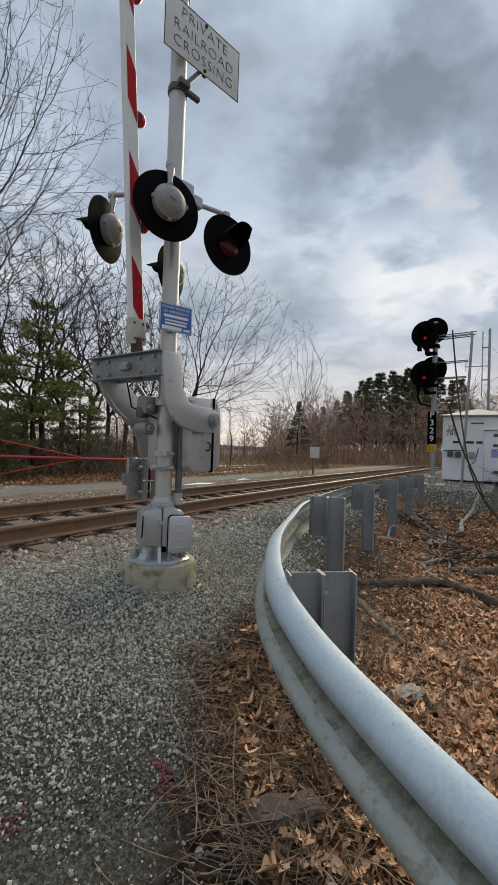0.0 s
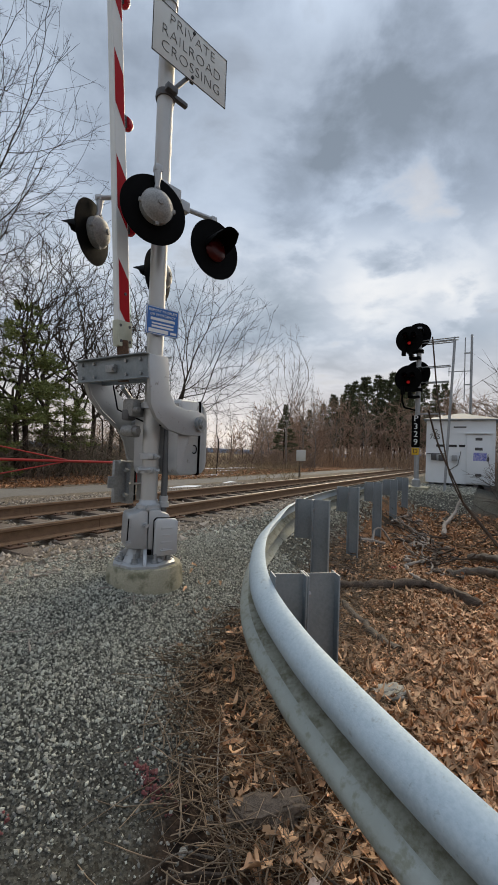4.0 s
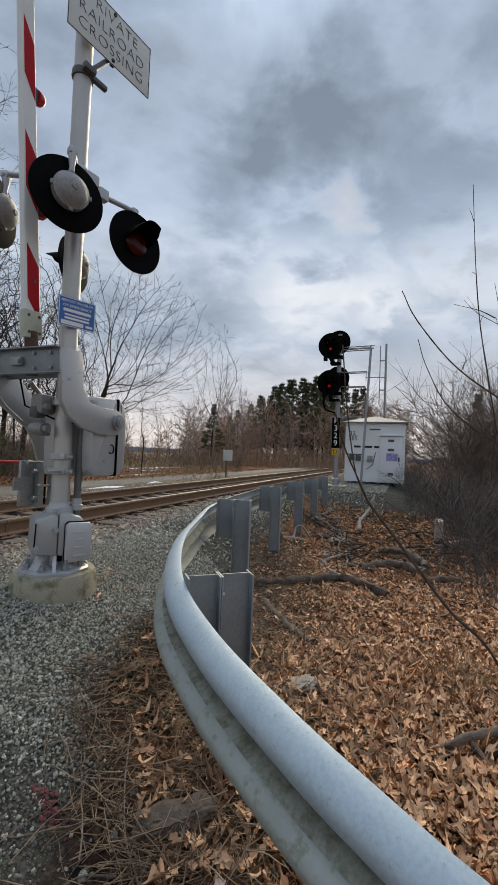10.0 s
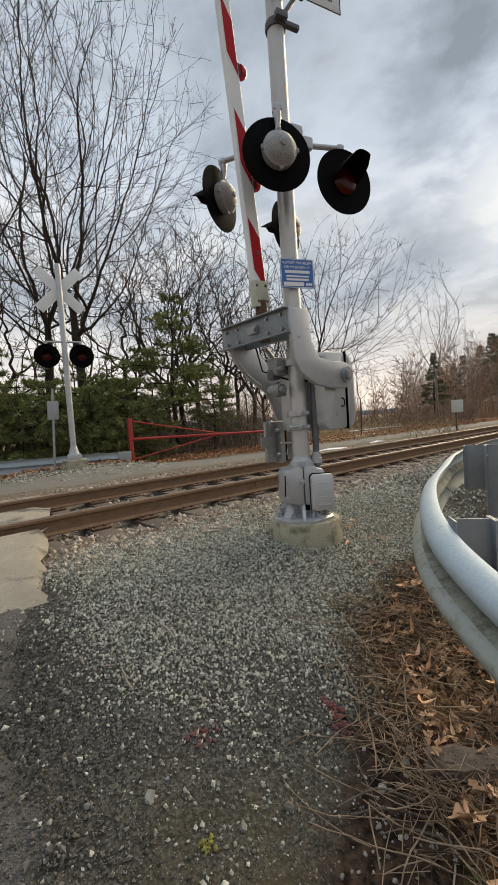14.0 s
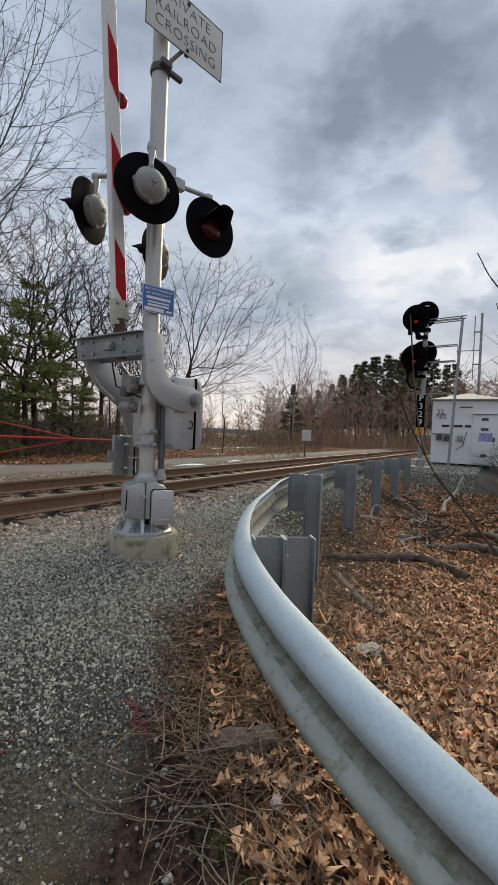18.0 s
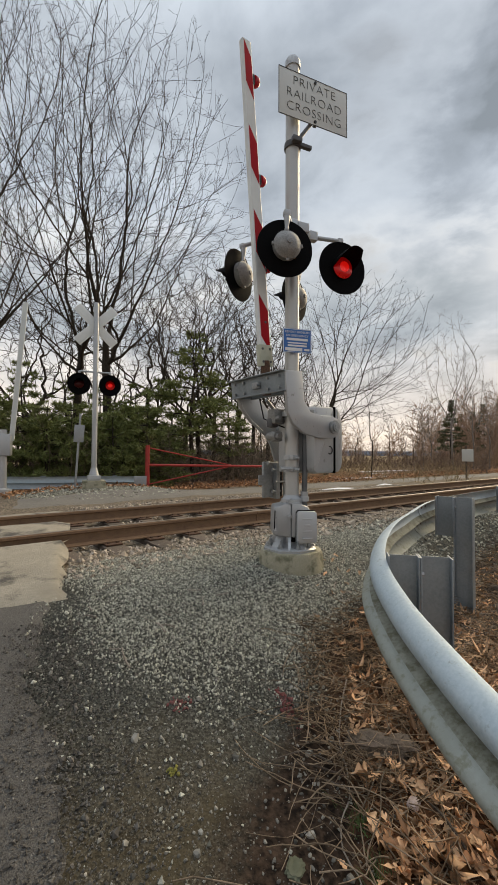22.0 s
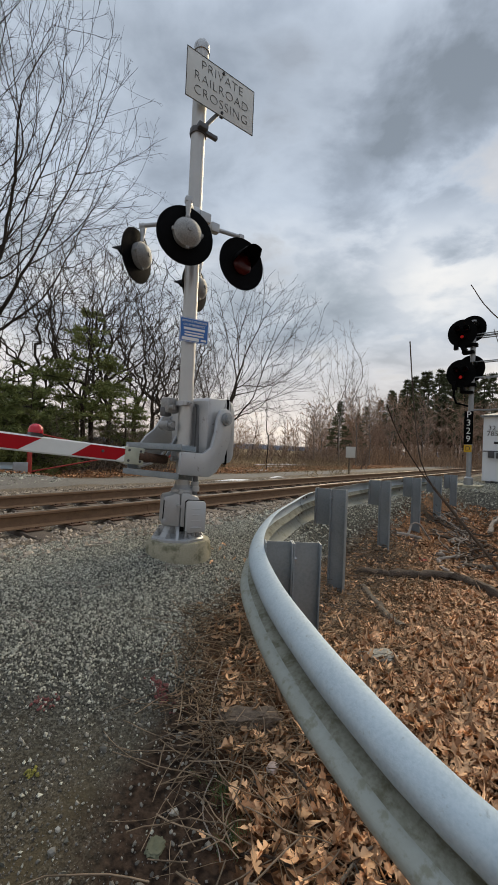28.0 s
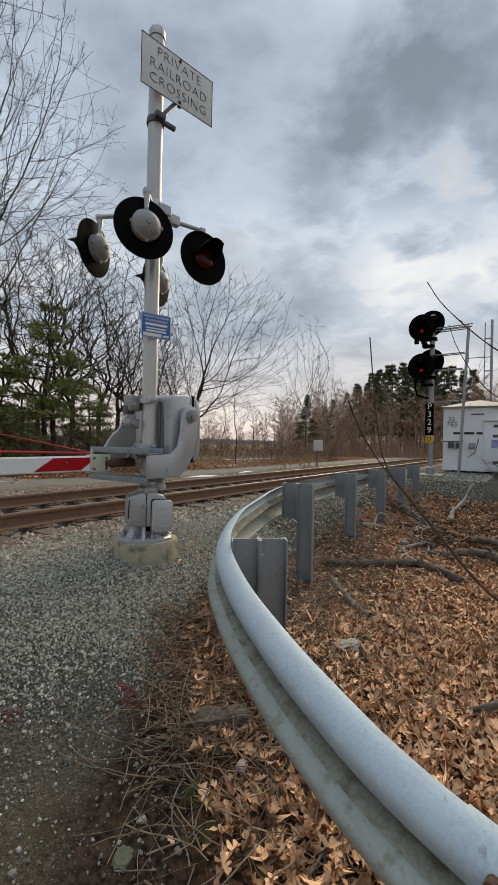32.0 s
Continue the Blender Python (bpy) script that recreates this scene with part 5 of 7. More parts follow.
for z in (4.3, 5.7):
    part("bracket", Geo().cyl((0, 0, z), (-0.11, 0.27, z), 0.03, n=6), M["galv"], antenna)
part("yagi", Geo().cyl((0.0, 0.0, 4.9), (-0.35, 0.85, 4.9), 0.02, n=6).cyl((-0.33, 0.82, 4.7), (-0.33, 0.82, 5.15), 0.015, n=6), M["galv"], antenna)

# ---- far side of the crossing ----
FZ = on_land(-1.45, 7.0)
far = thing("crossbuck_signal", pose(-1.45, 7.0, FZ), "white crossbuck mast with two red flashing lamps", "crossing signal")
part("foundation", Geo().box((0, 0, 0.0), (0.52, 0.52, 0.30), 0.03), M["concrete"], far)
part("base_casting", Geo().box((0, 0, 0.20), (0.30, 0.30, 0.14), 0.03).lathe([(0.12, 0.26), (0.08, 0.40), (0.07, 0.44)], 16), M["silver"], far)
part("mast", Geo().lathe([(0.062, 0.3), (0.062, 4.62 - FZ), (0.05, 4.66 - FZ), (0.0, 4.67 - FZ)], 16), M["silver"], far)
for sgn in (-1, 1):
    part("crossbuck_blade", Geo().box((0, 0.09 + 0.012 * sgn, 0), (1.22, 0.012, 0.22), 0.003), M["white"], far, "grey back of a crossbuck blade", m=pose(0, 0, 4.13 - FZ, 0, 45 * sgn, 0))
part("crossarm", Geo().tube([(-0.36, -0.02, 2.98 - FZ), (0.36, -0.02, 2.98 - FZ)], 0.022, 8), M["silver"], far)
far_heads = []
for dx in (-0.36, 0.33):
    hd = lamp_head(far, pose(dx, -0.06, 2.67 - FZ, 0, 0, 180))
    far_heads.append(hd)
notice = thing("notice_post", pose(-1.86, 6.9, on_land(-1.86, 6.9), 0, 3, 0), "small grey sign back on a thin leaning post", "sign post")
part("post", Geo().cyl((0, 0, -0.1), (0, 0, 1.75), 0.025, n=8), M["galv"], notice)
part("panel", Geo().box((0.0, -0.03, 1.50 - on_land(-1.86, 6.9)), (0.22, 0.006, 0.40), 0.002), M["galv"], notice)
far_rail = thing("far_guard_rail", pose(0, 0, 0), "short galvanised guard rail behind the track", "guard rail")
fl = [Vector((-0.40, 7.62, 0.45)), Vector((-1.4, 7.75, 0.46)), Vector((-3.2, 8.1, 0.46)), Vector((-5.5, 9.2, 0.48))]
fl = smooth_line([tuple(p) for p in fl][::-1], 0.2)
part("beam", beam([p + Vector((0, 0, 0.0)) for p in fl]), M["galv_rail"], far_rail)
part("end_shoe", Geo().box((-0.28, 7.60, 0.30), (0.32, 0.03, 0.30), 0.01), M["galv"], far_rail)
for x, y in ((-0.9, 7.85), (-2.6, 8.15), (-4.2, 8.75)):
    part("post", w_post(0.46, on_land(x, y) - 0.2), M["galv_dark"], far_rail, m=pose(x, y, 0, 0, 0, 80))
boom2 = thing("raised_boom", pose(-3.40, 7.5, on_land(-3.4, 7.5)), "raised grey and white gate boom behind the track", "gate boom")
part("boom", Geo().box((0.08, 0, 2.9), (0.11, 0.05, 3.3), 0.01, pose(0, 0, 0, 0, 4, 0)), M["sign"], boom2)
part("stand", Geo().lathe([(0.20, -0.1), (0.20, 0.12), (0.09, 0.16), (0.075, 1.5)], 16).box((0.02, 0, 1.15), (0.3, 0.35, 0.5), 0.03), M["silver"], boom2)

red_gate = thing("red_barrier_gate", pose(0.0, 8.2, on_land(0, 8.2), 0, 0, 0), "red painted steel swing gate, closed", "gate")
rz0 = on_land(0, 8.2)
part("post", Geo().cyl((0, 0, -0.2), (0, 0, 1.27 - rz0), 0.06, n=12), M["gate_red"], red_gate)
part("footing", Geo().lathe([(0.17, -0.1), (0.14, 0.04), (0.07, 0.07)], 14), M["concrete"], red_gate)
part("bar", Geo().cyl((0.05, 0, 0.72 - rz0), (4.6, 0, 0.64 - rz0), 0.035, n=10), M["gate_red"], red_gate)
part("brace", Geo().cyl((0.03, 0, 1.20 - rz0), (2.5, 0, 0.70 - rz0), 0.018, n=8), M["gate_red"], red_gate)
part("brace", Geo().cyl((0.03, 0, 0.18 - rz0), (2.4, 0, 0.65 - rz0), 0.018, n=8), M["gate_red"], red_gate)
part("end_post", Geo().cyl((4.6, 0, -0.1), (4.6, 0, 0.75 - rz0), 0.05, n=10), M["gate_red"], red_gate)
mile = thing("track_marker", pose(13.1, 8.6, on_land(13.1, 8.6), 7, -9, 0), "small white marker board on a leaning dark post", "sign post")
part("post", Geo().cyl((0, 0, -0.1), (0, 0, 1.4), 0.035, n=8), M["tie"], mile)
part("board", Geo().box((-0.05, -0.05, 1.02), (0.02, 0.42, 0.50), 0.004, pose(0, 0, 0, 0, 0, 36)), M["sign"], mile)

# ---- trees ----
def tubes(segs, n):
    """All branch pieces as one array mesh. segs: rows of x0 y0 z0 x1 y1 z1 r0 r1."""
    s = np.asarray(segs, float)
    a, b, r0, r1 = s[:, 0:3], s[:, 3:6], s[:, 6], s[:, 7]
    d = b - a
    d /= np.linalg.norm(d, axis=1, keepdims=True) + 1e-9
    ref = np.where(np.abs(d[:, 2:3]) < 0.9, np.array([[0, 0, 1.0]]), np.array([[1.0, 0, 0]]))
    u = np.cross(d, ref)
    u /= np.linalg.norm(u, axis=1, keepdims=True) + 1e-9
    w = np.cross(d, u)
    ang = 2 * np.pi * np.arange(n) / n
    ring = u[:, None] * np.cos(ang)[None, :, None] + w[:, None] * np.sin(ang)[None, :, None]
    v = np.concatenate([a[:, None] + ring * r0[:, None, None], b[:, None] + ring * r1[:, None, None]], 1).reshape(-1, 3)
    k = np.arange(n)
    f = np.stack([k, (k + 1) % n, n + (k + 1) % n, n + k], -1)
    return v, (f[None] + (np.arange(len(s)) * 2 * n)[:, None, None]).reshape(-1, 4)


def fan_tree(seed, fork, rx, rz, cz, count, pull=0.55, bend=0.9, ease=6, jitter=0.03, tip=0.0055, expo=1.9, offset=(0.0, 0.0), lean=(0.0, 0.0), twigs=1.6, twig=(0.3, 0.7), lift=0.1, step=0.45, egg=0.0, thick=0.2):
    """Branch pieces of one bare tree: limbs fan out from the fork to fill an egg-shaped crown. A list for trunk and limbs, a list for twigs."""
    rs = np.random.RandomState(seed)
    u = rs.normal(size=(count * 3, 3))
    u /= np.linalg.norm(u, axis=1, keepdims=True)
    u *= rs.uniform(0, 1, (count * 3, 1)) ** (1 / 2.6)
    u[:, :2] *= (1 - egg * u[:, 2:])
    goal = u * np.array([rx, rx, rz]) + np.array([offset[0], offset[1], cz])
    goal = goal[goal[:, 2] > fork * 0.95 + 0.10 * np.hypot(goal[:, 0], goal[:, 1])][:count]
    n0 = max(4, int(fork / step))
    total = n0 + 1 + len(goal)
    P, D, far, up, kids = np.zeros((total, 3)), np.zeros((total, 3)), np.zeros(total), np.zeros(total, int), np.zeros(total, int)
    for k in range(n0 + 1):
        z = -0.25 + (fork + 0.25) * k / n0
        P[k] = (lean[0] * z + 0.05 * math.sin(1.1 * z + seed), lean[1] * z + 0.05 * math.cos(0.9 * z + seed), z)
        D[k], far[k], up[k], kids[k] = (lean[0], lean[1], 1.0), z, max(0, k - 1), 1 if k < n0 else 0
    ready, low = n0 + 1, int(n0 * 0.86)
    for g in goal[np.argsort(np.linalg.norm(goal - P[n0], axis=1))]:
        v = g - P[low:ready]
        ln = np.linalg.norm(v, axis=1) + 1e-6
        c = np.einsum("ij,ij->i", v, D[low:ready]) / ln
        cost = ln * (1 + bend * (1 - c)) + pull * far[low:ready] + np.where((kids[low:ready] >= 3) | (c < 0.1), 1e3, 0)
        j = low + int(cost.argmin())
        d = (g - P[j]) / (np.linalg.norm(g - P[j]) + 1e-6) + 0.5 * D[j] + np.array([0, 0, lift])
        P[ready], D[ready], far[ready], up[ready] = g, d / np.linalg.norm(d), far[j] + np.linalg.norm(g - P[j]), j
        kids[j] += 1
        ready += 1
    size = np.zeros(total)
    for i in range(total - 1, 0, -1):
        size[i] = max(size[i], tip ** expo)
        size[up[i]] += size[i]
    heir = np.full(total, -1)
    for i in range(total - 1, 0, -1):
        if heir[up[i]] < 0 or size[i] > size[heir[up[i]]]:
            heir[up[i]] = i
    inner = np.nonzero((heir >= 0) & (np.arange(total) > n0))[0]
    for _ in range(ease):
        P[inner] = 0.4 * P[inner] + 0.3 * (P[up[inner]] + P[heir[inner]])
    rad = np.minimum(size ** (1 / expo), thick)
    stout, crown = [], []
    core = np.array([offset[0], offset[1], cz - 0.55 * rz])
    for i in range(1, total):
        j = up[i]
        e = P[i] - P[j]
        span = np.linalg.norm(e)
        a, r0 = P[j], min(rad[j], rad[i] * 1.35)
        m = 1 if i <= n0 else max(1, int(span / step + 0.5))
        for k in range(m):
            b = P[j] + e * (k + 1) / m + (rs.normal(0, jitter, 3) if k < m - 1 else 0)
            row = (*a, *b, r0 + (rad[i] - r0) * k / m, r0 + (rad[i] - r0) * (k + 1) / m)
            (stout if rad[i] > 0.03 else crown).append(row)
            a = b
        if rad[i] < 0.022:
            out = P[i] - core
            out /= np.linalg.norm(out) + 1e-9
            for _ in range(rs.poisson(twigs) + (heir[i] < 0)):
                d = 0.7 * e / (span + 1e-9) + rs.normal(0, 0.55, 3) + 0.35 * out
                d /= np.linalg.norm(d)
                a, ln = P[j] + e * rs.uniform(0.3, 1.0), rs.uniform(*twig)
                mid = a + d * ln * 0.5
                crown.append((*a, *mid, tip * 0.8, tip * 0.6))
                for _ in range(2):
                    d2 = d + rs.normal(0, 0.22, 3)
                    crown.append((*mid, *(mid + d2 * ln * 0.5), tip * 0.6, tip * 0.35))
    return stout, crown


def bare_tree(seed, mat, label, **kw):
    stout, crown = fan_tree(seed, **kw)
    t = thing("tree", pose(0, 0, 0), label, "tree", group="bare trees behind the track")
    part("trunk", raw_mesh("trunk", *tubes(stout, 8), mat, True), None, t)
    part("crown", raw_mesh("crown", *tubes(crown, 3), mat, False), None, t)
    return t


def bearing(az, dist):
    """A place by compass angle from +x and distance from where the camera stands."""
    return -1.87 + dist * math.cos(radians(az)), -3.3 + dist * math.sin(radians(az))


def plant(src, az, dist, turn, size=1.0, first=False):
    x, y = bearing(az, dist)
    m = pose(x, y, on_land(x, y), 0, 0, turn) @ Matrix.Diagonal((size, size, size, 1))
    if first:
        src.matrix_basis = m
        return src
    ob = copy_thing(src, pose(0, 0, 0))
    ob.matrix_basis = m
    return ob


oak = bare_tree(11, M["bark"], "tall bare oak with a wide fine-twigged crown", fork=5.6, rx=6.4, rz=7.8, cz=12.0, count=1700, pull=0.32, bend=0.75, ease=4, jitter=0.03, tip=0.0052, expo=1.86, twigs=1.6, twig=(0.15, 0.45), egg=0.2)
crook = bare_tree(23, M["bark"], "crooked bare tree with tangled branches", fork=2.6, rx=3.6, rz=3.9, cz=6.8, count=300, pull=0.25, bend=0.4, ease=1, jitter=0.08, tip=0.0088, expo=1.86, thick=0.16, twigs=1.1, twig=(0.15, 0.4), step=0.3)
slim = bare_tree(37, M["bark"], "slender bare tree with upright branches", fork=3.2, rx=1.8, rz=3.6, cz=6.4, count=130, pull=0.2, bend=0.6, ease=3, tip=0.0055, lift=0.3, expo=1.85, twigs=1.8, twig=(0.15, 0.4))
maple = bare_tree(41, M["bark"], "spreading bare tree with several rising limbs", fork=2.4, rx=4.7, rz=4.2, cz=6.0, count=850, pull=0.34, bend=0.7, ease=4, jitter=0.03, tip=0.0054, expo=1.84, thick=0.17, offset=(0.7, -0.7), twigs=1.8, twig=(0.15, 0.45), egg=0.1)
birch = bare_tree(53, M["birch"], "thin pale-barked birch, bare", fork=3.4, rx=2.0, rz=3.9, cz=7.3, count=220, pull=0.25, bend=0.6, tip=0.0058, lift=0.25, expo=1.9, twigs=2.0, twig=(0.15, 0.45), egg=0.2)
plant(oak, 86.2, 17.5, 0, 1.0, True)
for az, d, tr, s in ((89.6, 19, 140, 0.98), (102.0, 15.5, 60, 0.85)):
    plant(oak, az, d, tr, s)
plant(crook, 80.5, 19, 30, 1.0, True)
for az, d, tr, s in ((75.5, 20, 100, 1.0), (71.7, 18, 210, 0.95), (66, 23, 20, 1.0), (95, 21, 170, 1.05), (84, 27, 260, 1.1), (62.5, 27, 80, 0.9), (73.8, 16, 140, 0.85), (68.3, 19.5, 60, 0.95), (64, 18, 290, 0.8)):
    plant(crook, az, d, tr, s)
plant(maple, 56.0, 21, 0, 1.0, True)
for az, d, tr, s in ((59.0, 30, 120, 0.85), (62.5, 36, 230, 0.85)):
    plant(maple, az, d, tr, s)
plant(slim, 49.8, 19, 0, 0.50, True)
for az, d, tr, s in ((77.5, 23, 70, 0.95), (65, 19, 240, 0.7), (92.5, 17, 190, 0.8), (98, 19, 15, 1.0), (87.5, 24, 20, 0.9), (52.0, 34, 50, 0.55), (46, 40, 130, 0.5), (59.5, 22, 200, 0.6), (47.6, 44, 10, 0.6), (44.6, 46, 90, 0.62)):
    plant(slim, az, d, tr, s)
plant(birch, 40.1, 31, 0, 1.0, True)
for az, d, tr, s in ((37.8, 33, 110, 0.75), (36.0, 36, 250, 0.62), (42.5, 38, 200, 0.62), (43.5, 34, 60, 0.5), (33.5, 40, 20, 0.6), (29.5, 42, 140, 0.62)):
    plant(birch, az, d, tr, s)


def pine(seed, height, r0, low, reach, mat, label, whorls=10, gap=0.13, size=0.15, width=0.07, needles=7, droop=0.03, per=5, top=0.55, group="pines behind the track"):
    """A pine: trunk with layered boughs, each a flat fan of branchlets set with tufts of needles."""
    rs = np.random.RandomState(seed)
    wood, tufts_at, tufts_to = [], [], []
    n = 10
    line = np.stack([np.cumsum(rs.normal(0, 0.03, n + 1)), np.cumsum(rs.normal(0, 0.03, n + 1)), np.linspace(-0.2, height, n + 1)], -1)
    for k in range(n):
        wood.append((*line[k], *line[k + 1], r0 * (1 - 0.9 * k / n), r0 * (1 - 0.9 * (k + 1) / n)))
    for w in range(whorls):
        t = low + (0.99 - low) * (w + rs.uniform(0, 0.5)) / whorls
        p = np.array([np.interp(t * n, np.arange(n + 1), line[:, c]) for c in range(3)])
        prof = min(1.0, ((1.02 - t) / (1 - low)) ** top)
        for b in range(per + rs.randint(0, 2)):
            az, ln = rs.uniform(0, 6.283), reach * prof * rs.uniform(0.45, 1.12)
            d = np.array([math.cos(az), math.sin(az), rs.uniform(0.0, 0.35)])
            m = max(3, int(ln / gap))
            q = p.copy()
            for k in range(m):
                d = d + np.array([rs.normal(0, 0.07), rs.normal(0, 0.07), rs.normal(0, 0.05) - droop])
                d /= np.linalg.norm(d)
                q2 = q + d * ln / m
                wood.append((*q, *q2, 0.17 * r0 * (1 - k / m) + 0.004, 0.17 * r0 * (1 - (k + 1) / m) + 0.003))
                q = q2
                if k < m * 0.22:
                    continue
                for sgn in (-1, 1):
                    side = np.array([-d[1] * sgn, d[0] * sgn, rs.normal(0.08, 0.22)]) + 0.75 * d
                    side /= np.linalg.norm(side)
                    bl = (0.16 + 0.38 * ln * (1.08 - k / m) * rs.uniform(0.5, 1.0)) * (0.6 if ln < 0.8 else 1.0)
                    if bl > 0.3:
                        wood.append((*q, *(q + side * bl * 0.9), 0.006, 0.003))
                    c = max(2, int(bl / (size * 0.62)))
                    for e in range(c):
                        tufts_at.append(q + side * bl * (e + 1) / c + rs.normal(0, 0.025, 3))
                        tufts_to.append(side + 0.35 * d)
    at, to = np.repeat(np.array(tufts_at), needles, 0), np.repeat(np.array(tufts_to), needles, 0)
    e = to * 0.7 + rs.normal(0, 0.55, at.shape) + np.array([0, 0, 0.22])
    e *= (size * rs.uniform(0.6, 1.2, (len(at), 1))) / np.linalg.norm(e, axis=1, keepdims=True)
    o = np.cross(e, rs.normal(0, 1, e.shape))
    o *= size * width / (np.linalg.norm(o, axis=1, keepdims=True) + 1e-9)
    tri = np.stack([at - o, at + o, at + e], 1).reshape(-1, 3)
    t = thing("pine_tree", pose(0, 0, 0), label, "pine tree", group=group)
    part("trunk", raw_mesh("trunk", *tubes(wood, 4), M["bark"], True), None, t)
    part("crown", raw_mesh("crown", tri, np.arange(len(tri)).reshape(-1, 3), mat, False), None, t)
    return t


young = pine(5, 3.0, 0.07, 0.06, 2.0, M["needle"], "dense young green pine with low spreading boughs", whorls=8, gap=0.15, size=0.19, width=0.11, needles=9)
loose = pine(8, 5.9, 0.11, 0.28, 2.35, M["needle"], "layered green pine with bare lower trunk", whorls=9, gap=0.15, size=0.20, width=0.10, needles=9, droop=0.01, per=5, top=0.9)
plant(young, 85.6, 13.3, 0, 0.78, True)
for az, d, tr, s in ((81, 13.4, 60, 0.85), (84, 14.2, 15, 0.82), (87, 14, 130, 0.80), (90.3, 13.6, 250, 0.85), (93, 13.5, 200, 0.85), (99, 14, 40, 0.90), (84, 16.5, 330, 0.95), (82.2, 15.2, 100, 0.9), (107, 15, 250, 0.9), (90, 17, 310, 1.0), (96, 17, 20, 1.0), (96.5, 14.3, 300, 0.85), (103, 14.6, 120, 0.9)):
    plant(young, az, d, tr, s)
plant(loose, 74.6, 14.6, 0, 0.95, True)
for az, d, tr, s in ((69.6, 16.4, 100, 0.62), (79.5, 16.2, 45, 0.70), (96, 16, 220, 0.75), (82.5, 17.5, 300, 0.70), (91, 19, 150, 0.75), (87, 16.0, 80, 0.62)):
    plant(loose, az, d, tr, s)
tall = pine(15, 12.6, 0.2, 0.22, 2.7, M["needle_far"], "tall dark pine at the wood's edge", whorls=20, gap=0.42, size=0.46, width=0.12, needles=6, droop=0.03, per=5, top=1.1, group="tall pines beyond the field")
plant(tall, 31.5, 62, 0, 0.95, True)
for az, d, tr, s in ((29.6, 60, 80, 1.0), (28.0, 66, 160, 1.12), (26.3, 62, 250, 1.0), (33.2, 66, 300, 0.85), (24.8, 58, 20, 0.95), (40.3, 42, 130, 0.50), (35.0, 70, 210, 0.8), (22.8, 64, 50, 1.0), (20.8, 60, 110, 0.9), (6.0, 46, 60, 0.72), (3.0, 44, 190, 0.75), (30.5, 70, 15, 1.1), (27.2, 72, 95, 1.15), (25.5, 70, 175, 1.1), (23.8, 72, 270, 1.1), (36.6, 74, 330, 0.75), (32.4, 76, 140, 1.0), (39.2, 72, 70, 0.62), (37.9, 60, 200, 0.55), (29.0, 73, 35, 1.2), (31.2, 66, 125, 1.0), (26.0, 66, 215, 1.15), (24.2, 66, 305, 1.1), (22.0, 70, 65, 1.1), (33.8, 72, 155, 0.95), (19.6, 66, 245, 1.0)):
    plant(tall, az, d, tr, s)


def far_wood():
    """The brown belt of bare trees and brush beyond the field."""
    rng = random.Random(77)
    segs = []
    for i in range(440):
        az = (rng.uniform(14, 45) if i % 5 else rng.uniform(45, 66)) if i < 395 else rng.uniform(-12, 16)
        d = rng.uniform(46, 84) if az < 48 else rng.uniform(60, 110)
        x, y = bearing(az, d)
        z = on_land(x, y)
        h = rng.uniform(3.5, 8.5) * (1.0 if az < 40 else 0.8)
        p, dirn = Vector((x, y, z - 0.2)), Vector((rng.gauss(0, 0.05), rng.gauss(0, 0.05), 1))
        r = 0.03 + 0.005 * h
        for k in range(6):
            q = p + (dirn + Vector((rng.gauss(0, 0.07), rng.gauss(0, 0.07), 0))) * h / 6
            segs.append((*p, *q, r * (1 - k / 6.5), r * (1 - (k + 1) / 6.5)))
            if k > 0:
                for _ in range(5):
                    e = Vector((rng.gauss(0, 0.7), rng.gauss(0, 0.7), rng.uniform(0.2, 1.1))).normalized() * h * rng.uniform(0.10, 0.26)
                    b = p.lerp(q, rng.random())
                    segs.append((*b, *(b + e), 0.024, 0.012))
                    for _ in range(3):
                        g = e * 0.5 + Vector((rng.gauss(0, 1), rng.gauss(0, 1), rng.gauss(0.4, 0.6))) * h * 0.045
                        segs.append((*(b + e * 0.6), *(b + e * 0.6 + g), 0.018, 0.009))
            p = q
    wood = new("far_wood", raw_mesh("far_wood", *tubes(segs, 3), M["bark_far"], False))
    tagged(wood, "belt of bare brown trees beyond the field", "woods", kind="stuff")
    segs = []
    for i in range(6000):
        az = rng.uniform(12, 46) if i % 8 else rng.uniform(46, 68)
        d = rng.uniform(36, 62) * (1.25 if az > 46 else 1)
        x, y = bearing(az, d)
        z = on_land(x, y)
        h = rng.uniform(0.4, 2.3) * (1 if az < 40 else 0.6)
        lean = Vector((rng.gauss(0, 0.5), rng.gauss(0, 0.5), 1)).normalized() * h
        segs.append((x, y, z - 0.1, x + lean.x, y + lean.y, z + lean.z, 0.015, 0.006))
    brush = new("far_brush", raw_mesh("far_brush", *tubes(segs, 3), material("red_brush", (0.33, 0.21, 0.125), 0.9, 0.0, (0.20, 0.125, 0.075), 1, 0.6, island=0.5), False))
    tagged(brush, "reddish brown brush along the wood's edge", "brush", kind="stuff")


far_wood()


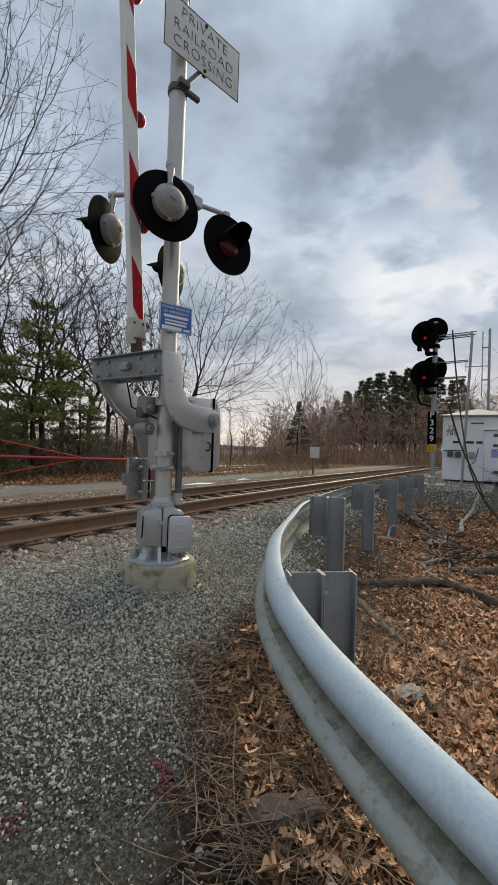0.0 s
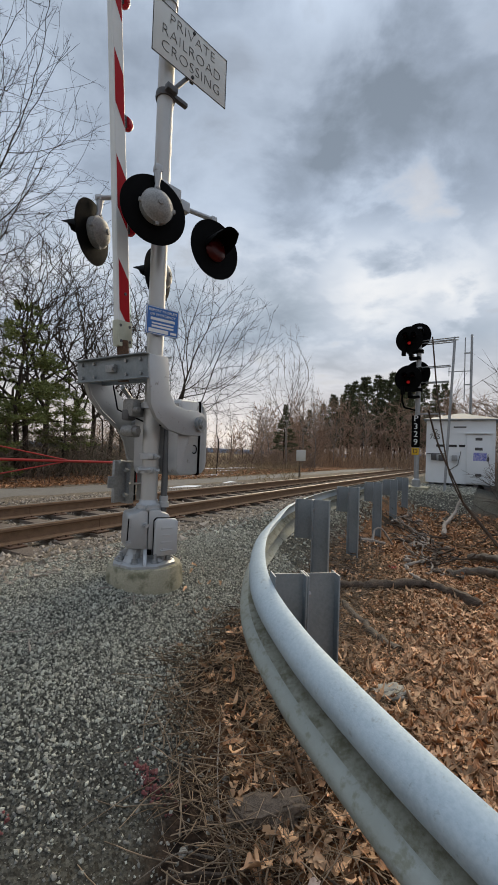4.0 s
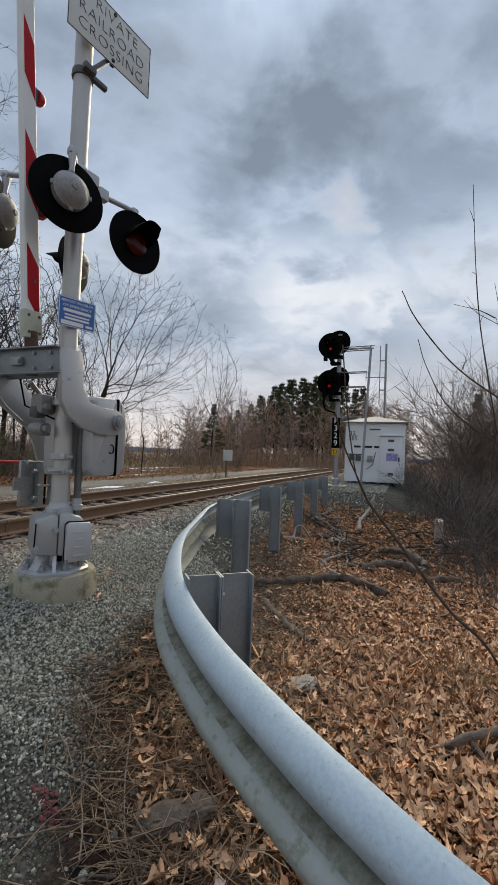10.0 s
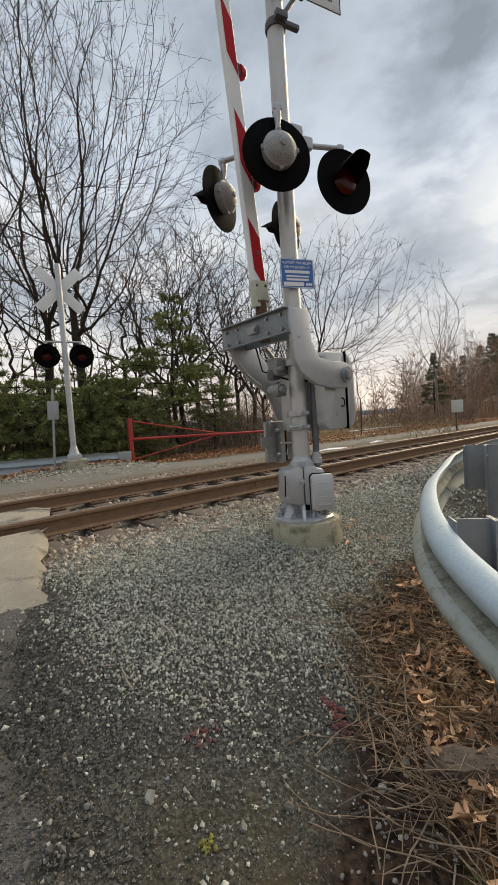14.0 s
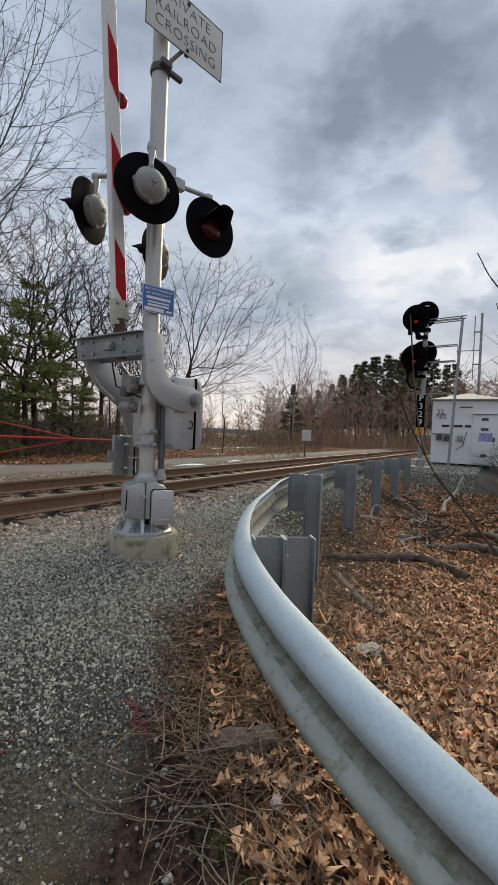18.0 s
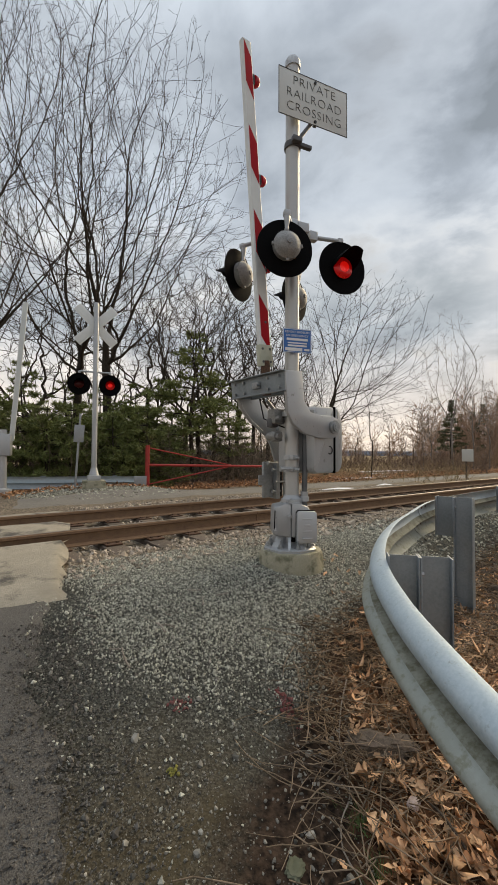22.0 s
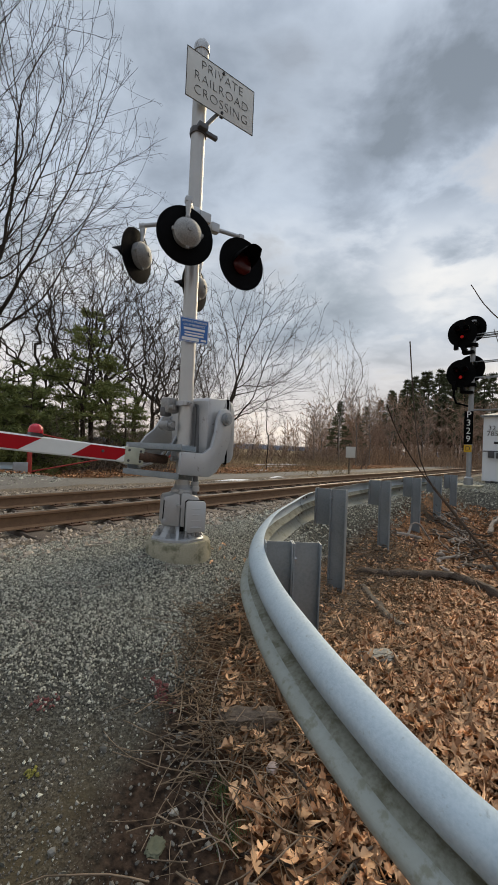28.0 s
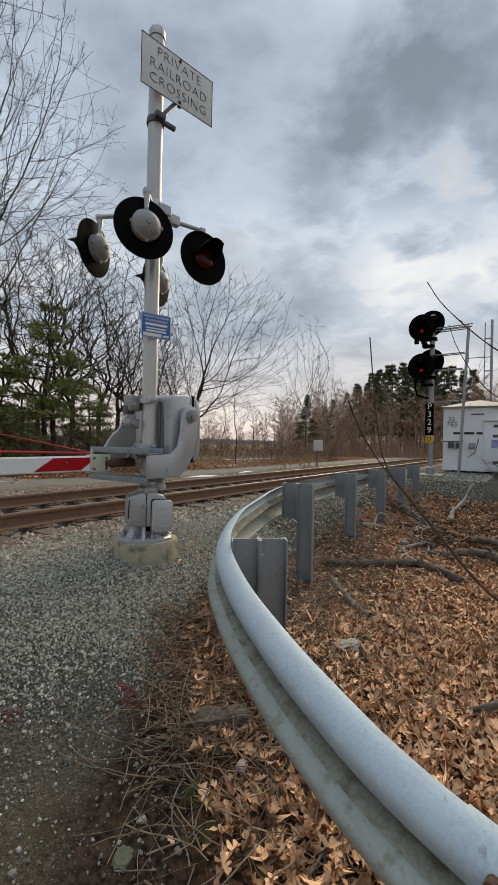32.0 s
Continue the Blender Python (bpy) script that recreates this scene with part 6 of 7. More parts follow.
def far_ridge():
    """Low blue-grey hills on the horizon behind the field."""
    v, f, n = [], [], 160
    for i in range(n + 1):
        a = radians(-30 + 160 * i / n)
        h = 9 + 5 * noise.noise((i * 0.09, 2.0, 0.0)) + 1.6 * noise.noise((i * 0.8, 5.0, 0.0))
        for rad, z in ((900, -6.0), (900, h * 0.7), (940, h), (1000, -6.0)):
            v.append((rad * math.cos(a), rad * math.sin(a), z))
    for i in range(n):
        f += [(i * 4 + k, (i + 1) * 4 + k, (i + 1) * 4 + k + 1, i * 4 + k + 1) for k in range(3)]
    # distance haze is put into the base colour as blue-grey
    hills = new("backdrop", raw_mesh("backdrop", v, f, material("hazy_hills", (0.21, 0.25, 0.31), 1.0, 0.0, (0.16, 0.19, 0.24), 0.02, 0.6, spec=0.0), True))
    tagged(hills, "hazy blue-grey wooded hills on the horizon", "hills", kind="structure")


far_ridge()


def thicket(name, seed, count, where, height, mat, label, r=0.008, kink=0.22, branch=2):
    """Tangled bare stems."""
    rng = random.Random(seed)
    segs = []
    for _ in range(count):
        x, y = where(rng)
        h = height(rng, x, y)
        p = Vector((x, y, on_land(x, y) - 0.05))
        d = Vector((rng.gauss(0, 0.35), rng.gauss(0, 0.35), 1)).normalized()
        for k in range(5):
            d = (d + Vector((rng.gauss(0, kink), rng.gauss(0, kink), rng.gauss(-0.05, kink)))).normalized()
            q = p + d * h / 5
            segs.append((*p, *q, r * (1.2 - 0.17 * k), r * (1.2 - 0.17 * (k + 1))))
            for _ in range(branch if k > 0 else 0):
                e = (d + Vector((rng.gauss(0, 0.6), rng.gauss(0, 0.6), rng.gauss(0, 0.5)))).normalized() * h * rng.uniform(0.12, 0.3)
                segs.append((*q, *(q + e), r * 0.6, r * 0.3))
            p = q
    ob = new(name, raw_mesh(name, *tubes(segs, 3), mat, False))
    return tagged(ob, label, "brush", kind="stuff")


def polar(a0, a1, d0, d1):
    return lambda rng: bearing(rng.uniform(a0, a1), rng.uniform(d0, d1))


grey_stem = material("grey_stems", (0.135, 0.11, 0.095), 0.9, 0.0, (0.07, 0.057, 0.05), 2, 0.6, island=0.45)
thicket("brush_thicket", 3, 1400, polar(-14, 10.2, 6.8, 16), lambda g, x, y: g.uniform(0.4, 1.7), grey_stem, "dense grey tangle of bare brush", 0.009)
thicket("tall_brush", 6, 1200, polar(-14, 9.6, 18.5, 34), lambda g, x, y: g.uniform(3.2, 6.3), material("brown_stems", (0.19, 0.145, 0.115), 0.9, 0.0, (0.10, 0.076, 0.06), 2, 0.6, island=0.45), "tall bare brown shrubs behind the equipment house", 0.015, 0.16, 4)
thicket("under_brush", 16, 900, polar(64, 83, 15.5, 25), lambda g, x, y: g.uniform(0.4, 2.3), material("olive_brush", (0.105, 0.095, 0.055), 0.9, 0.0, (0.055, 0.05, 0.03), 2, 0.6, island=0.5), "dark olive undergrowth beneath the trees", 0.011, 0.25, 3)
thicket("house_brush", 15, 420, polar(8.5, 14.4, 11.5, 20), lambda g, x, y: g.uniform(0.4, 1.5), grey_stem, "grey brush beside the equipment house", 0.010)
thicket("low_brush", 4, 1000, polar(-15, 10.5, 5.2, 12), lambda g, x, y: g.uniform(0.2, 0.8), material("dark_brush", (0.15, 0.12, 0.10), 0.9, 0.0, (0.08, 0.065, 0.055), 2, 0.6, island=0.5), "low dark tangle of brush and briars", 0.005, 0.35, 2)
thicket("undergrowth", 9, 800, polar(60, 106, 12.5, 19), lambda g, x, y: g.uniform(0.4, 2.4), material("dark_stems", (0.17, 0.125, 0.09), 0.9, 0.0, (0.10, 0.075, 0.055), 2, 0.6, island=0.5), "dark undergrowth below the trees", 0.008)
thicket("field_brush", 13, 1500, polar(36, 68, 24, 46), lambda g, x, y: g.uniform(0.5, 1.9), material("russet_brush", (0.20, 0.135, 0.09), 0.9, 0.0, (0.12, 0.08, 0.058), 2, 0.6, island=0.5), "russet brush along the field", 0.011)
thicket("field_edge", 12, 900, polar(38, 64, 15, 34), lambda g, x, y: g.uniform(0.2, 0.9), M["grass"], "tawny dead weeds at the field's edge", 0.007)

# ---- what lies on the ground ----


def litter_side(x, y):
    """True where leaves cover the ground."""
    return ((0.40 * x - 1.02 - y) > -0.1) & ((x - 0.55 * y - 0.30) > 0)


def turns(rs, n, tilt):
    """Random rotation matrices: any heading, a limited lean."""
    a, b, c = rs.uniform(0, 2 * np.pi, n), rs.normal(0, tilt, n), rs.normal(0, tilt, n)
    ca, sa, cb, sb, cc, sc = np.cos(a), np.sin(a), np.cos(b), np.sin(b), np.cos(c), np.sin(c)
    z, o = np.zeros(n), np.ones(n)
    rz = np.stack([ca, -sa, z, sa, ca, z, z, z, o], -1).reshape(-1, 3, 3)
    rx = np.stack([o, z, z, z, cb, -sb, z, sb, cb], -1).reshape(-1, 3, 3)
    ry = np.stack([cc, z, sc, z, o, z, -sc, z, cc], -1).reshape(-1, 3, 3)
    return rx @ ry @ rz


def ico():
    bm = bmesh.new()
    bmesh.ops.create_icosphere(bm, subdivisions=1, radius=1)
    v, f = np.array([q.co[:] for q in bm.verts]), np.array([[q.index for q in g.verts] for g in bm.faces])
    bm.free()
    return v, f


ICO_V, ICO_F = ico()


OCTA_V = np.array([(1, 0, 0), (-1, 0, 0), (0, 1, 0), (0, -1, 0), (0, 0, 1), (0, 0, -1)], float)
OCTA_F = np.array([(0, 2, 4), (2, 1, 4), (1, 3, 4), (3, 0, 4), (2, 0, 5), (1, 2, 5), (3, 1, 5), (0, 3, 5)])


def stones(name, seed, xy, size, mat, label, sink=0.25, category="gravel", shape=None):
    """Angular crushed stones lying on the land."""
    rs = np.random.RandomState(seed)
    n = len(xy)
    BV, BF = shape or (ICO_V, ICO_F)
    v = BV[None] * rs.uniform(0.68, 1.22, (n, len(BV), 1)) + rs.normal(0, 0.10 if len(BV) > 6 else 0.13, (n, len(BV), 3))
    v = v * rs.uniform(0.6, 1.25, (n, 1, 3)) * size[:, None, None]
    v = np.einsum("nij,nkj->nki", turns(rs, n, 1.2), v)
    z = land(xy[:, 0], xy[:, 1]) + size * (0.55 - sink) + 0.014 * ((xy[:, 0] < -1.9) & (xy[:, 1] < 0.3))
    v += np.concatenate([xy, z[:, None]], 1)[:, None]
    f = BF[None] + (np.arange(n) * len(BV))[:, None, None]
    ob = new(name, raw_mesh(name, v.reshape(-1, 3), f.reshape(-1, 3), mat, False))
    return tagged(ob, label, category, kind="stuff")


def scatter(rs, n, x0, x1, y0, y1, keep):
    """Random places in a rectangle for which keep() holds."""
    out = []
    while sum(map(len, out)) < n:
        p = np.stack([rs.uniform(x0, x1, n), rs.uniform(y0, y1, n)], -1)
        out.append(p[keep(p[:, 0], p[:, 1], rs.uniform(0, 1, n))])
    return np.concatenate(out)[:n]


def dist_track(x, y):
    return (RAIL_A + RAIL_B * x - y) * math.cos(RAIL_ANG)


rs = np.random.RandomState(21)


def soil_side(x, y):
    """From 0 on the gravel to 1 on the bare soil before the litter."""
    return np.clip(np.minimum(x - 0.55 * y - 0.04 + 0.8 * np.clip(-1.45 - y, 0, 0.5) + 0.05 * np.sin(9 * y), 0.40 * x - 0.74 - y + 0.05 * np.sin(8 * x)) / 0.25, 0, 1)


def gravel_near(x, y, u):
    d = dist_track(x, y)
    ok = (d > 0.75) & (x > -2.15) & ~litter_side(x + 0.12 * (u - 0.5), y) & (np.hypot(x + 0.02, y) > 0.30)
    return ok & (u < np.clip((3.04 + 0.55 * (x + 1.4) + 0.10 * np.sin(9 * x + 4 * y) - d) / 0.7, 0.05, 1) * np.clip((x + 2.02 + 0.06 * np.sin(7 * y)) / 0.40, 0.06, 1) * (1 - 0.97 * soil_side(x, y)))


xy = scatter(rs, 74000, -2.15, 2.2, -3.3, 1.4, gravel_near)
stones("gravel", 1, xy, np.random.RandomState(2).lognormal(math.log(0.0066), 0.30, len(xy)), M["stone"], "crushed grey gravel round the signal base", shape=(OCTA_V, OCTA_F))
xy = scatter(rs, 15000, 1.5, 14.8, -0.6, 5.4, lambda x, y, u: (dist_track(x, y) > 0.9) & ((0.40 * x - 1.02 - y) < 0.1) | ((x > 9) & (dist_track(x, y) > 0.9) & (dist_track(x, y) < 4)))
stones("gravel_bank", 3, xy, np.random.RandomState(4).lognormal(math.log(0.016), 0.3, len(xy)), M["stone"], "loose grey gravel between track and guard rail", shape=(OCTA_V, OCTA_F))
xy = scatter(rs, 15000, -2.0, 11.0, -0.6, 7.2, lambda x, y, u: (dist_track(x, y) > -3.2) & (dist_track(x, y) < 1.25) & (np.abs(dist_track(x, y)) > 0.09) & (np.abs(dist_track(x, y) + GAUGE) > 0.09))
stones("ballast", 5, xy, np.random.RandomState(6).lognormal(math.log(0.022), 0.28, len(xy)), M["ballast"], "brown-grey ballast stones under the track", sink=0.40, shape=(OCTA_V, OCTA_F))
xy = scatter(rs, 9000, -2.7, -0.4, -3.4, -0.8, lambda x, y, u: ~litter_side(x, y) & (u < np.clip((x + 2.7) / 0.9, 0.04, 1) * (1 - 0.85 * soil_side(x, y))))
stones("loose_stones", 7, xy, np.random.RandomState(8).lognormal(math.log(0.0027), 0.32, len(xy)), material("pale_pebble", (0.19, 0.178, 0.158), 0.85, 0.0, (0.14, 0.13, 0.12), 20, 0.6, island=0.45), "scattered pale pebbles on bare dirt", shape=(OCTA_V, OCTA_F))
xy = scatter(rs, 1500, -2.7, -0.5, -3.6, -0.9, lambda x, y, u: ~litter_side(x - 0.15, y) & (u < np.clip((x + 2.15) / 0.8, 0.04, 1)))
stones("dirt_pebbles", 11, xy, np.random.RandomState(12).lognormal(math.log(0.0056), 0.42, len(xy)), material("mixed_pebble", (0.27, 0.255, 0.22), 0.8, 0.0, (0.12, 0.112, 0.096), 30, 0.6, island=0.8), "mixed pale pebbles half sunk in the dirt", sink=0.35)
xy = scatter(rs, 9000, -3.2, -1.5, -3.9, -0.6, lambda x, y, u: u < np.exp(-((x + 1.98 - 0.10 * np.clip(-y - 1.1, 0, 2)) / 0.22) ** 2))
stones("road_grit", 13, xy, np.random.RandomState(14).lognormal(math.log(0.0042), 0.4, len(xy)), material("grit", (0.135, 0.122, 0.106), 0.9, 0.0, (0.06, 0.053, 0.046), 30, 0.6, island=0.5), "dark grit strewn along the broken edge of the asphalt", sink=0.0, shape=(OCTA_V, OCTA_F))
xy = scatter(rs, 6000, -3.0, 1.2, 5.6, 8.4, lambda x, y, u: ((x + 1.3) / 1.9) ** 2 + ((y - 6.7) / 1.0) ** 2 < 1)
stones("gravel_mound", 9, xy, np.random.RandomState(10).lognormal(math.log(0.017), 0.3, len(xy)), M["stone"], "low heap of grey gravel round the far mast", shape=(OCTA_V, OCTA_F))

# oak leaves: a lobed outline, fan-shaped round the midrib
half = [(0.0, 0.04), (0.14, 0.15), (0.22, 0.15), (0.29, 0.07), (0.42, 0.24), (0.51, 0.25), (0.56, 0.10), (0.70, 0.20), (0.79, 0.19), (0.85, 0.08), (1.0, 0.0)]
LEAF = np.array([(u - 0.5, w) for u, w in half] + [(u - 0.5, -w) for u, w in half[-2::-1]] + [(-0.72, 0.0)])
LEAF_V = np.concatenate([[(0.0, 0.0)], LEAF])
LEAF_F = np.array([(0, i, i % len(LEAF) + 1) for i in range(1, len(LEAF) + 1)])


coarse = [(0.0, 0.04), (0.18, 0.17), (0.30, 0.08), (0.46, 0.25), (0.57, 0.10), (0.75, 0.20), (1.0, 0.0)]
FAR = np.array([(u - 0.5, w) for u, w in coarse] + [(u - 0.5, -w) for u, w in coarse[-2::-1]])
FAR_V = np.concatenate([[(0.0, 0.0)], FAR])
FAR_F = np.array([(0, i, i % len(FAR) + 1) for i in range(1, len(FAR) + 1)])


def leaves(name, seed, xy, lift, mat, label, size=(0.050, 0.108), tilt=0.34, simple=False):
    rs = np.random.RandomState(seed)
    n = len(xy)
    LV, LF = (FAR_V, FAR_F) if simple else (LEAF_V, LEAF_F)
    u, w = LV[:, 0], LV[:, 1]
    c = rs.normal(0, 1, (n, 4))
    z = 1.1 * c[:, :1] * u ** 2 + (3.0 * np.abs(c[:, 1:2]) - 0.3) * w ** 2 + 0.9 * c[:, 2:3] * u * w + 0.10 * c[:, 3:] * np.sin(7 * u)
    v = np.stack([np.broadcast_to(u, z.shape), np.broadcast_to(w * 0.92, z.shape), z], -1) * rs.uniform(*size, n)[:, None, None]
    v = np.einsum("nij,nkj->nki", turns(rs, n, tilt), v)
    v += np.concatenate([xy, (land(xy[:, 0], xy[:, 1]) + lift)[:, None]], 1)[:, None]
    f = LF[None] + (np.arange(n) * len(LV))[:, None, None]
    ob = new(name, raw_mesh(name, v.reshape(-1, 3), f.reshape(-1, 3), mat, True))
    return tagged(ob, label, "fallen leaves", kind="stuff")


def leafy(x, y, u):
    past = 0.40 * x - 1.02 - y
    fade = np.clip((y + 6.4 + 0.4 * np.sin(2.3 * x)) / 1.6, 0, 1) * np.clip((x + 1.32 + 0.08 * np.sin(5 * y)) / 0.3, 0, 1) * np.clip((5.2 + 0.3 * np.sin(3 * y) - x) / 1.2, 0.25, 1)
    return litter_side(x, y) & (u < np.clip(0.14 + 0.75 * (past - 0.55), 0.14, 1.0) * fade)


rs = np.random.RandomState(31)
xy = scatter(rs, 45000, -1.4, 4.8, -6.4, 0.6, leafy)
k = len(xy)
lift = rs.uniform(0.002, 0.045, k)
close = np.hypot(xy[:, 0] + 1.8, xy[:, 1] + 3.3) < 3.6
first = np.arange(k) < k // 2
leaves("leaf_litter", 41, xy[first & close], lift[first & close], M["leaf"], "deep layer of brown fallen oak leaves")
leaves("pale_leaf_litter", 42, xy[~first & close], lift[~first & close] + 0.012, M["leaf_bright"], "tan curled oak leaves on top of the litter")
leaves("leaf_litter", 46, xy[first & ~close], lift[first & ~close], M["leaf"], "deep layer of brown fallen oak leaves", simple=True)
leaves("pale_leaf_litter", 47, xy[~first & ~close], lift[~first & ~close] + 0.012, M["leaf_bright"], "tan curled oak leaves on top of the litter", simple=True)
xy = scatter(rs, 5500, 3.8, 10.5, -5.0, 2.4, lambda x, y, u: leafy(x, y, u) & (x < 9.5))
leaves("far_leaf_litter", 43, xy, rs.uniform(0.004, 0.06, len(xy)), M["leaf"], "brown leaves spread under the brush", (0.08, 0.15), simple=True)
xy = scatter(rs, 7000, -4.0, 24, 6.0, 17, lambda x, y, u: (dist_track(x, y) < -5.0) & (dist_track(x, y) > -8.0))
leaves("verge_leaves", 44, xy, rs.uniform(0.01, 0.06, len(xy)), M["leaf"], "band of orange-brown leaves along the path", (0.07, 0.14), simple=True)
xy = scatter(rs, 60, -2.0, 0.6, -3.0, 0.2, lambda x, y, u: x - 0.55 * y > 0.10)
leaves("stray_leaves", 45, xy, rs.uniform(0.008, 0.03, len(xy)), M["leaf_bright"], "stray tan leaves at the gravel's edge", (0.045, 0.08))


def sticks(name, seed, xy, lengths, radius, mat, label, rise=0.10, bends=3, lift=0.01):
    """Dead stems lying about."""
    rng = random.Random(seed)
    segs = []
    for (x, y), ln in zip(xy, lengths):
        a = rng.uniform(0, 6.283)
        p = Vector((x, y, on_land(x, y) + lift + rng.uniform(0, 0.03)))
        r = radius * rng.uniform(0.45, 2.4)
        d = Vector((math.cos(a), math.sin(a), rng.uniform(-0.1, 1) * rise))
        for k in range(bends):
            d = (d + Vector((rng.gauss(0, 0.13), rng.gauss(0, 0.13), rng.gauss(0, 0.10)))).normalized()
            q = p + d * ln / bends
            q.z = max(q.z, on_land(q.x, q.y) + 0.004)
            segs.append((*p, *q, r * (1 - 0.25 * k / bends), r * (1 - 0.25 * (k + 1) / bends)))
            p = q
    ob = new(name, raw_mesh(name, *tubes(segs, 3), mat, True))
    return tagged(ob, label, "twigs", kind="stuff")


def twiggy(x, y, u):
    past = 0.40 * x - 1.02 - y
    return (x - 0.55 * y > 0.06 + 0.5 * np.clip(-1.75 - y, 0, 1)) & (past > -0.22) & (u < np.clip(1.25 - 0.75 * np.abs(past - 0.35), 0.05, 1) * np.clip(1.3 + 0.9 * (y + 1.6), 0.25, 1))


xy = scatter(rs, 10500, -1.4, 4.2, -3.4, 0.6, twiggy)
sticks("dead_stems", 51, xy, rs.uniform(0.05, 0.26, len(xy)), 0.0012, M["twig"], "tangle of dead brown stems by the guard rail", 0.12, 3, 0.02)
xy = scatter(rs, 4200, 0.4, 4.8, -1.6, 1.0, lambda x, y, u: (0.40 * x - 1.02 - y > -0.32 + 0.2 * u) & (0.40 * x - 1.02 - y < 0.55))
sticks("post_debris", 55, xy, rs.uniform(0.03, 0.15, len(xy)), 0.0022, material("grey_debris", (0.24, 0.19, 0.155), 0.9, 0.0, (0.06, 0.046, 0.037), 6, 0.6, island=0.7), "grey-brown bits of bark and stem under the guard rail posts", 0.05, 2)
xy = scatter(rs, 260, -1.3, 0.4, -2.7, -1.0, lambda x, y, u: (x - 0.55 * y > -0.05) & (x - 0.55 * y < 0.75))
sticks("pale_stalks", 52, xy, rs.uniform(0.10, 0.38, len(xy)), 0.0016, material("pale_stalk", (0.30, 0.22, 0.15), 0.85, 0.0, (0.15, 0.11, 0.075), 6, 0.6, island=0.4), "pale broken stalks strewn over the litter", 0.16, 6)
xy = scatter(rs, 1300, 2.6, 9.0, -4.0, 1.6, lambda x, y, u: litter_side(x, y) & (u < 0.06 + 0.94 * (0.34 * x - 2.3 - y > 0)))
sticks("brush_twigs", 53, xy, rs.uniform(0.12, 0.5, len(xy)), 0.005, M["twig"], "fallen twigs heaped under the brush", 0.35, 4)
xy = scatter(rs, 60, -2.0, 1.5, -1.4, 1.0, lambda x, y, u: ~litter_side(x, y) & (dist_track(x, y) > 0.9))
sticks("gravel_twigs", 54, xy, rs.uniform(0.05, 0.2, len(xy)), 0.003, M["wood"], "few pale twigs on the gravel", 0.1, 3)


def limb(name, ctrl, r0, r1, mat, label, category="branch", group="", n=11, rough=0.22, seed=1, step=0.045, bent=0.0):
    """A crooked log or branch through the given points, with knots and uneven bark."""
    rng = random.Random(seed)
    line = [Vector(p) + Vector((rng.gauss(0, 1), rng.gauss(0, 1), rng.gauss(0, 0.6))) * (0.10 * (r0 + r1) + bent) for p in smooth_line(ctrl, step)]
    m = len(line)
    g = Geo().tube(line, [(r0 + (r1 - r0) * k / (m - 1)) * (1 + rng.uniform(-rough, rough)) for k in range(m)], n)
    size = 0.5 * (r0 + r1)
    g.v = [tuple(Vector(p) + noise.noise_vector(Vector(p) * (0.55 / size)) * 0.28 * size + noise.noise_vector(Vector(p) * (1.6 / size)) * 0.13 * size) for p in g.v]
    ob = part(name, g, mat)
    return tagged(ob, label, category, group)


def lying(pts, up=0.0):
    return [(x, y, on_land(x, y) + h + up) for x, y, h in pts]


SPLIT = material("split_bark", (0.12, 0.09, 0.066), 0.9, 0.0, (0.035, 0.026, 0.02), 18, 0.5, (0.20, 0.165, 0.13), 1.0, 50)
limb("fallen_log", lying([(2.25, -0.30, 0.04), (2.45, -0.42, 0.06), (3.04, -0.60, 0.07), (3.45, -0.86, 0.08), (3.33, -1.22, 0.07), (3.06, -1.62, 0.05)]), 0.05, 0.065, M["wood_dark"], "long crooked fallen log lying in brown leaves", "log", seed=2)
limb("mossy_log", lying([(1.95, -0.62, 0.04), (1.62, -1.08, 0.05), (1.31, -1.52, 0.03)]), 0.034, 0.045, SPLIT, "short dark fallen log with pale lichen", "log", seed=3)
limb("fallen_branch", lying([(4.55, 0.62, 0.03), (4.70, 0.50, 0.05), (4.88, 0.36, 0.04)]), 0.035, 0.025, M["wood"], "pale barkless fallen branch", "branch", "fallen branches", 7, 0.22, 81, 0.07)
limb("fallen_branch", lying([(4.7, 0.50, 0.05), (4.95, 0.58, 0.20), (5.05, 0.50, 0.24), (5.15, 0.35, 0.02)]), 0.022, 0.015, M["wood"], "pale barkless fallen branch", "branch", "fallen branches", 7, 0.22, 82, 0.07)
limb("fallen_branch", lying([(7.4, 0.25, 0.06), (8.0, 0.45, 0.18), (8.7, 0.50, 0.34), (9.3, 0.52, 0.55)]), 0.05, 0.025, M["wood"], "pale barkless fallen branch", "branch", "fallen branches", 7, 0.22, 83, 0.07)
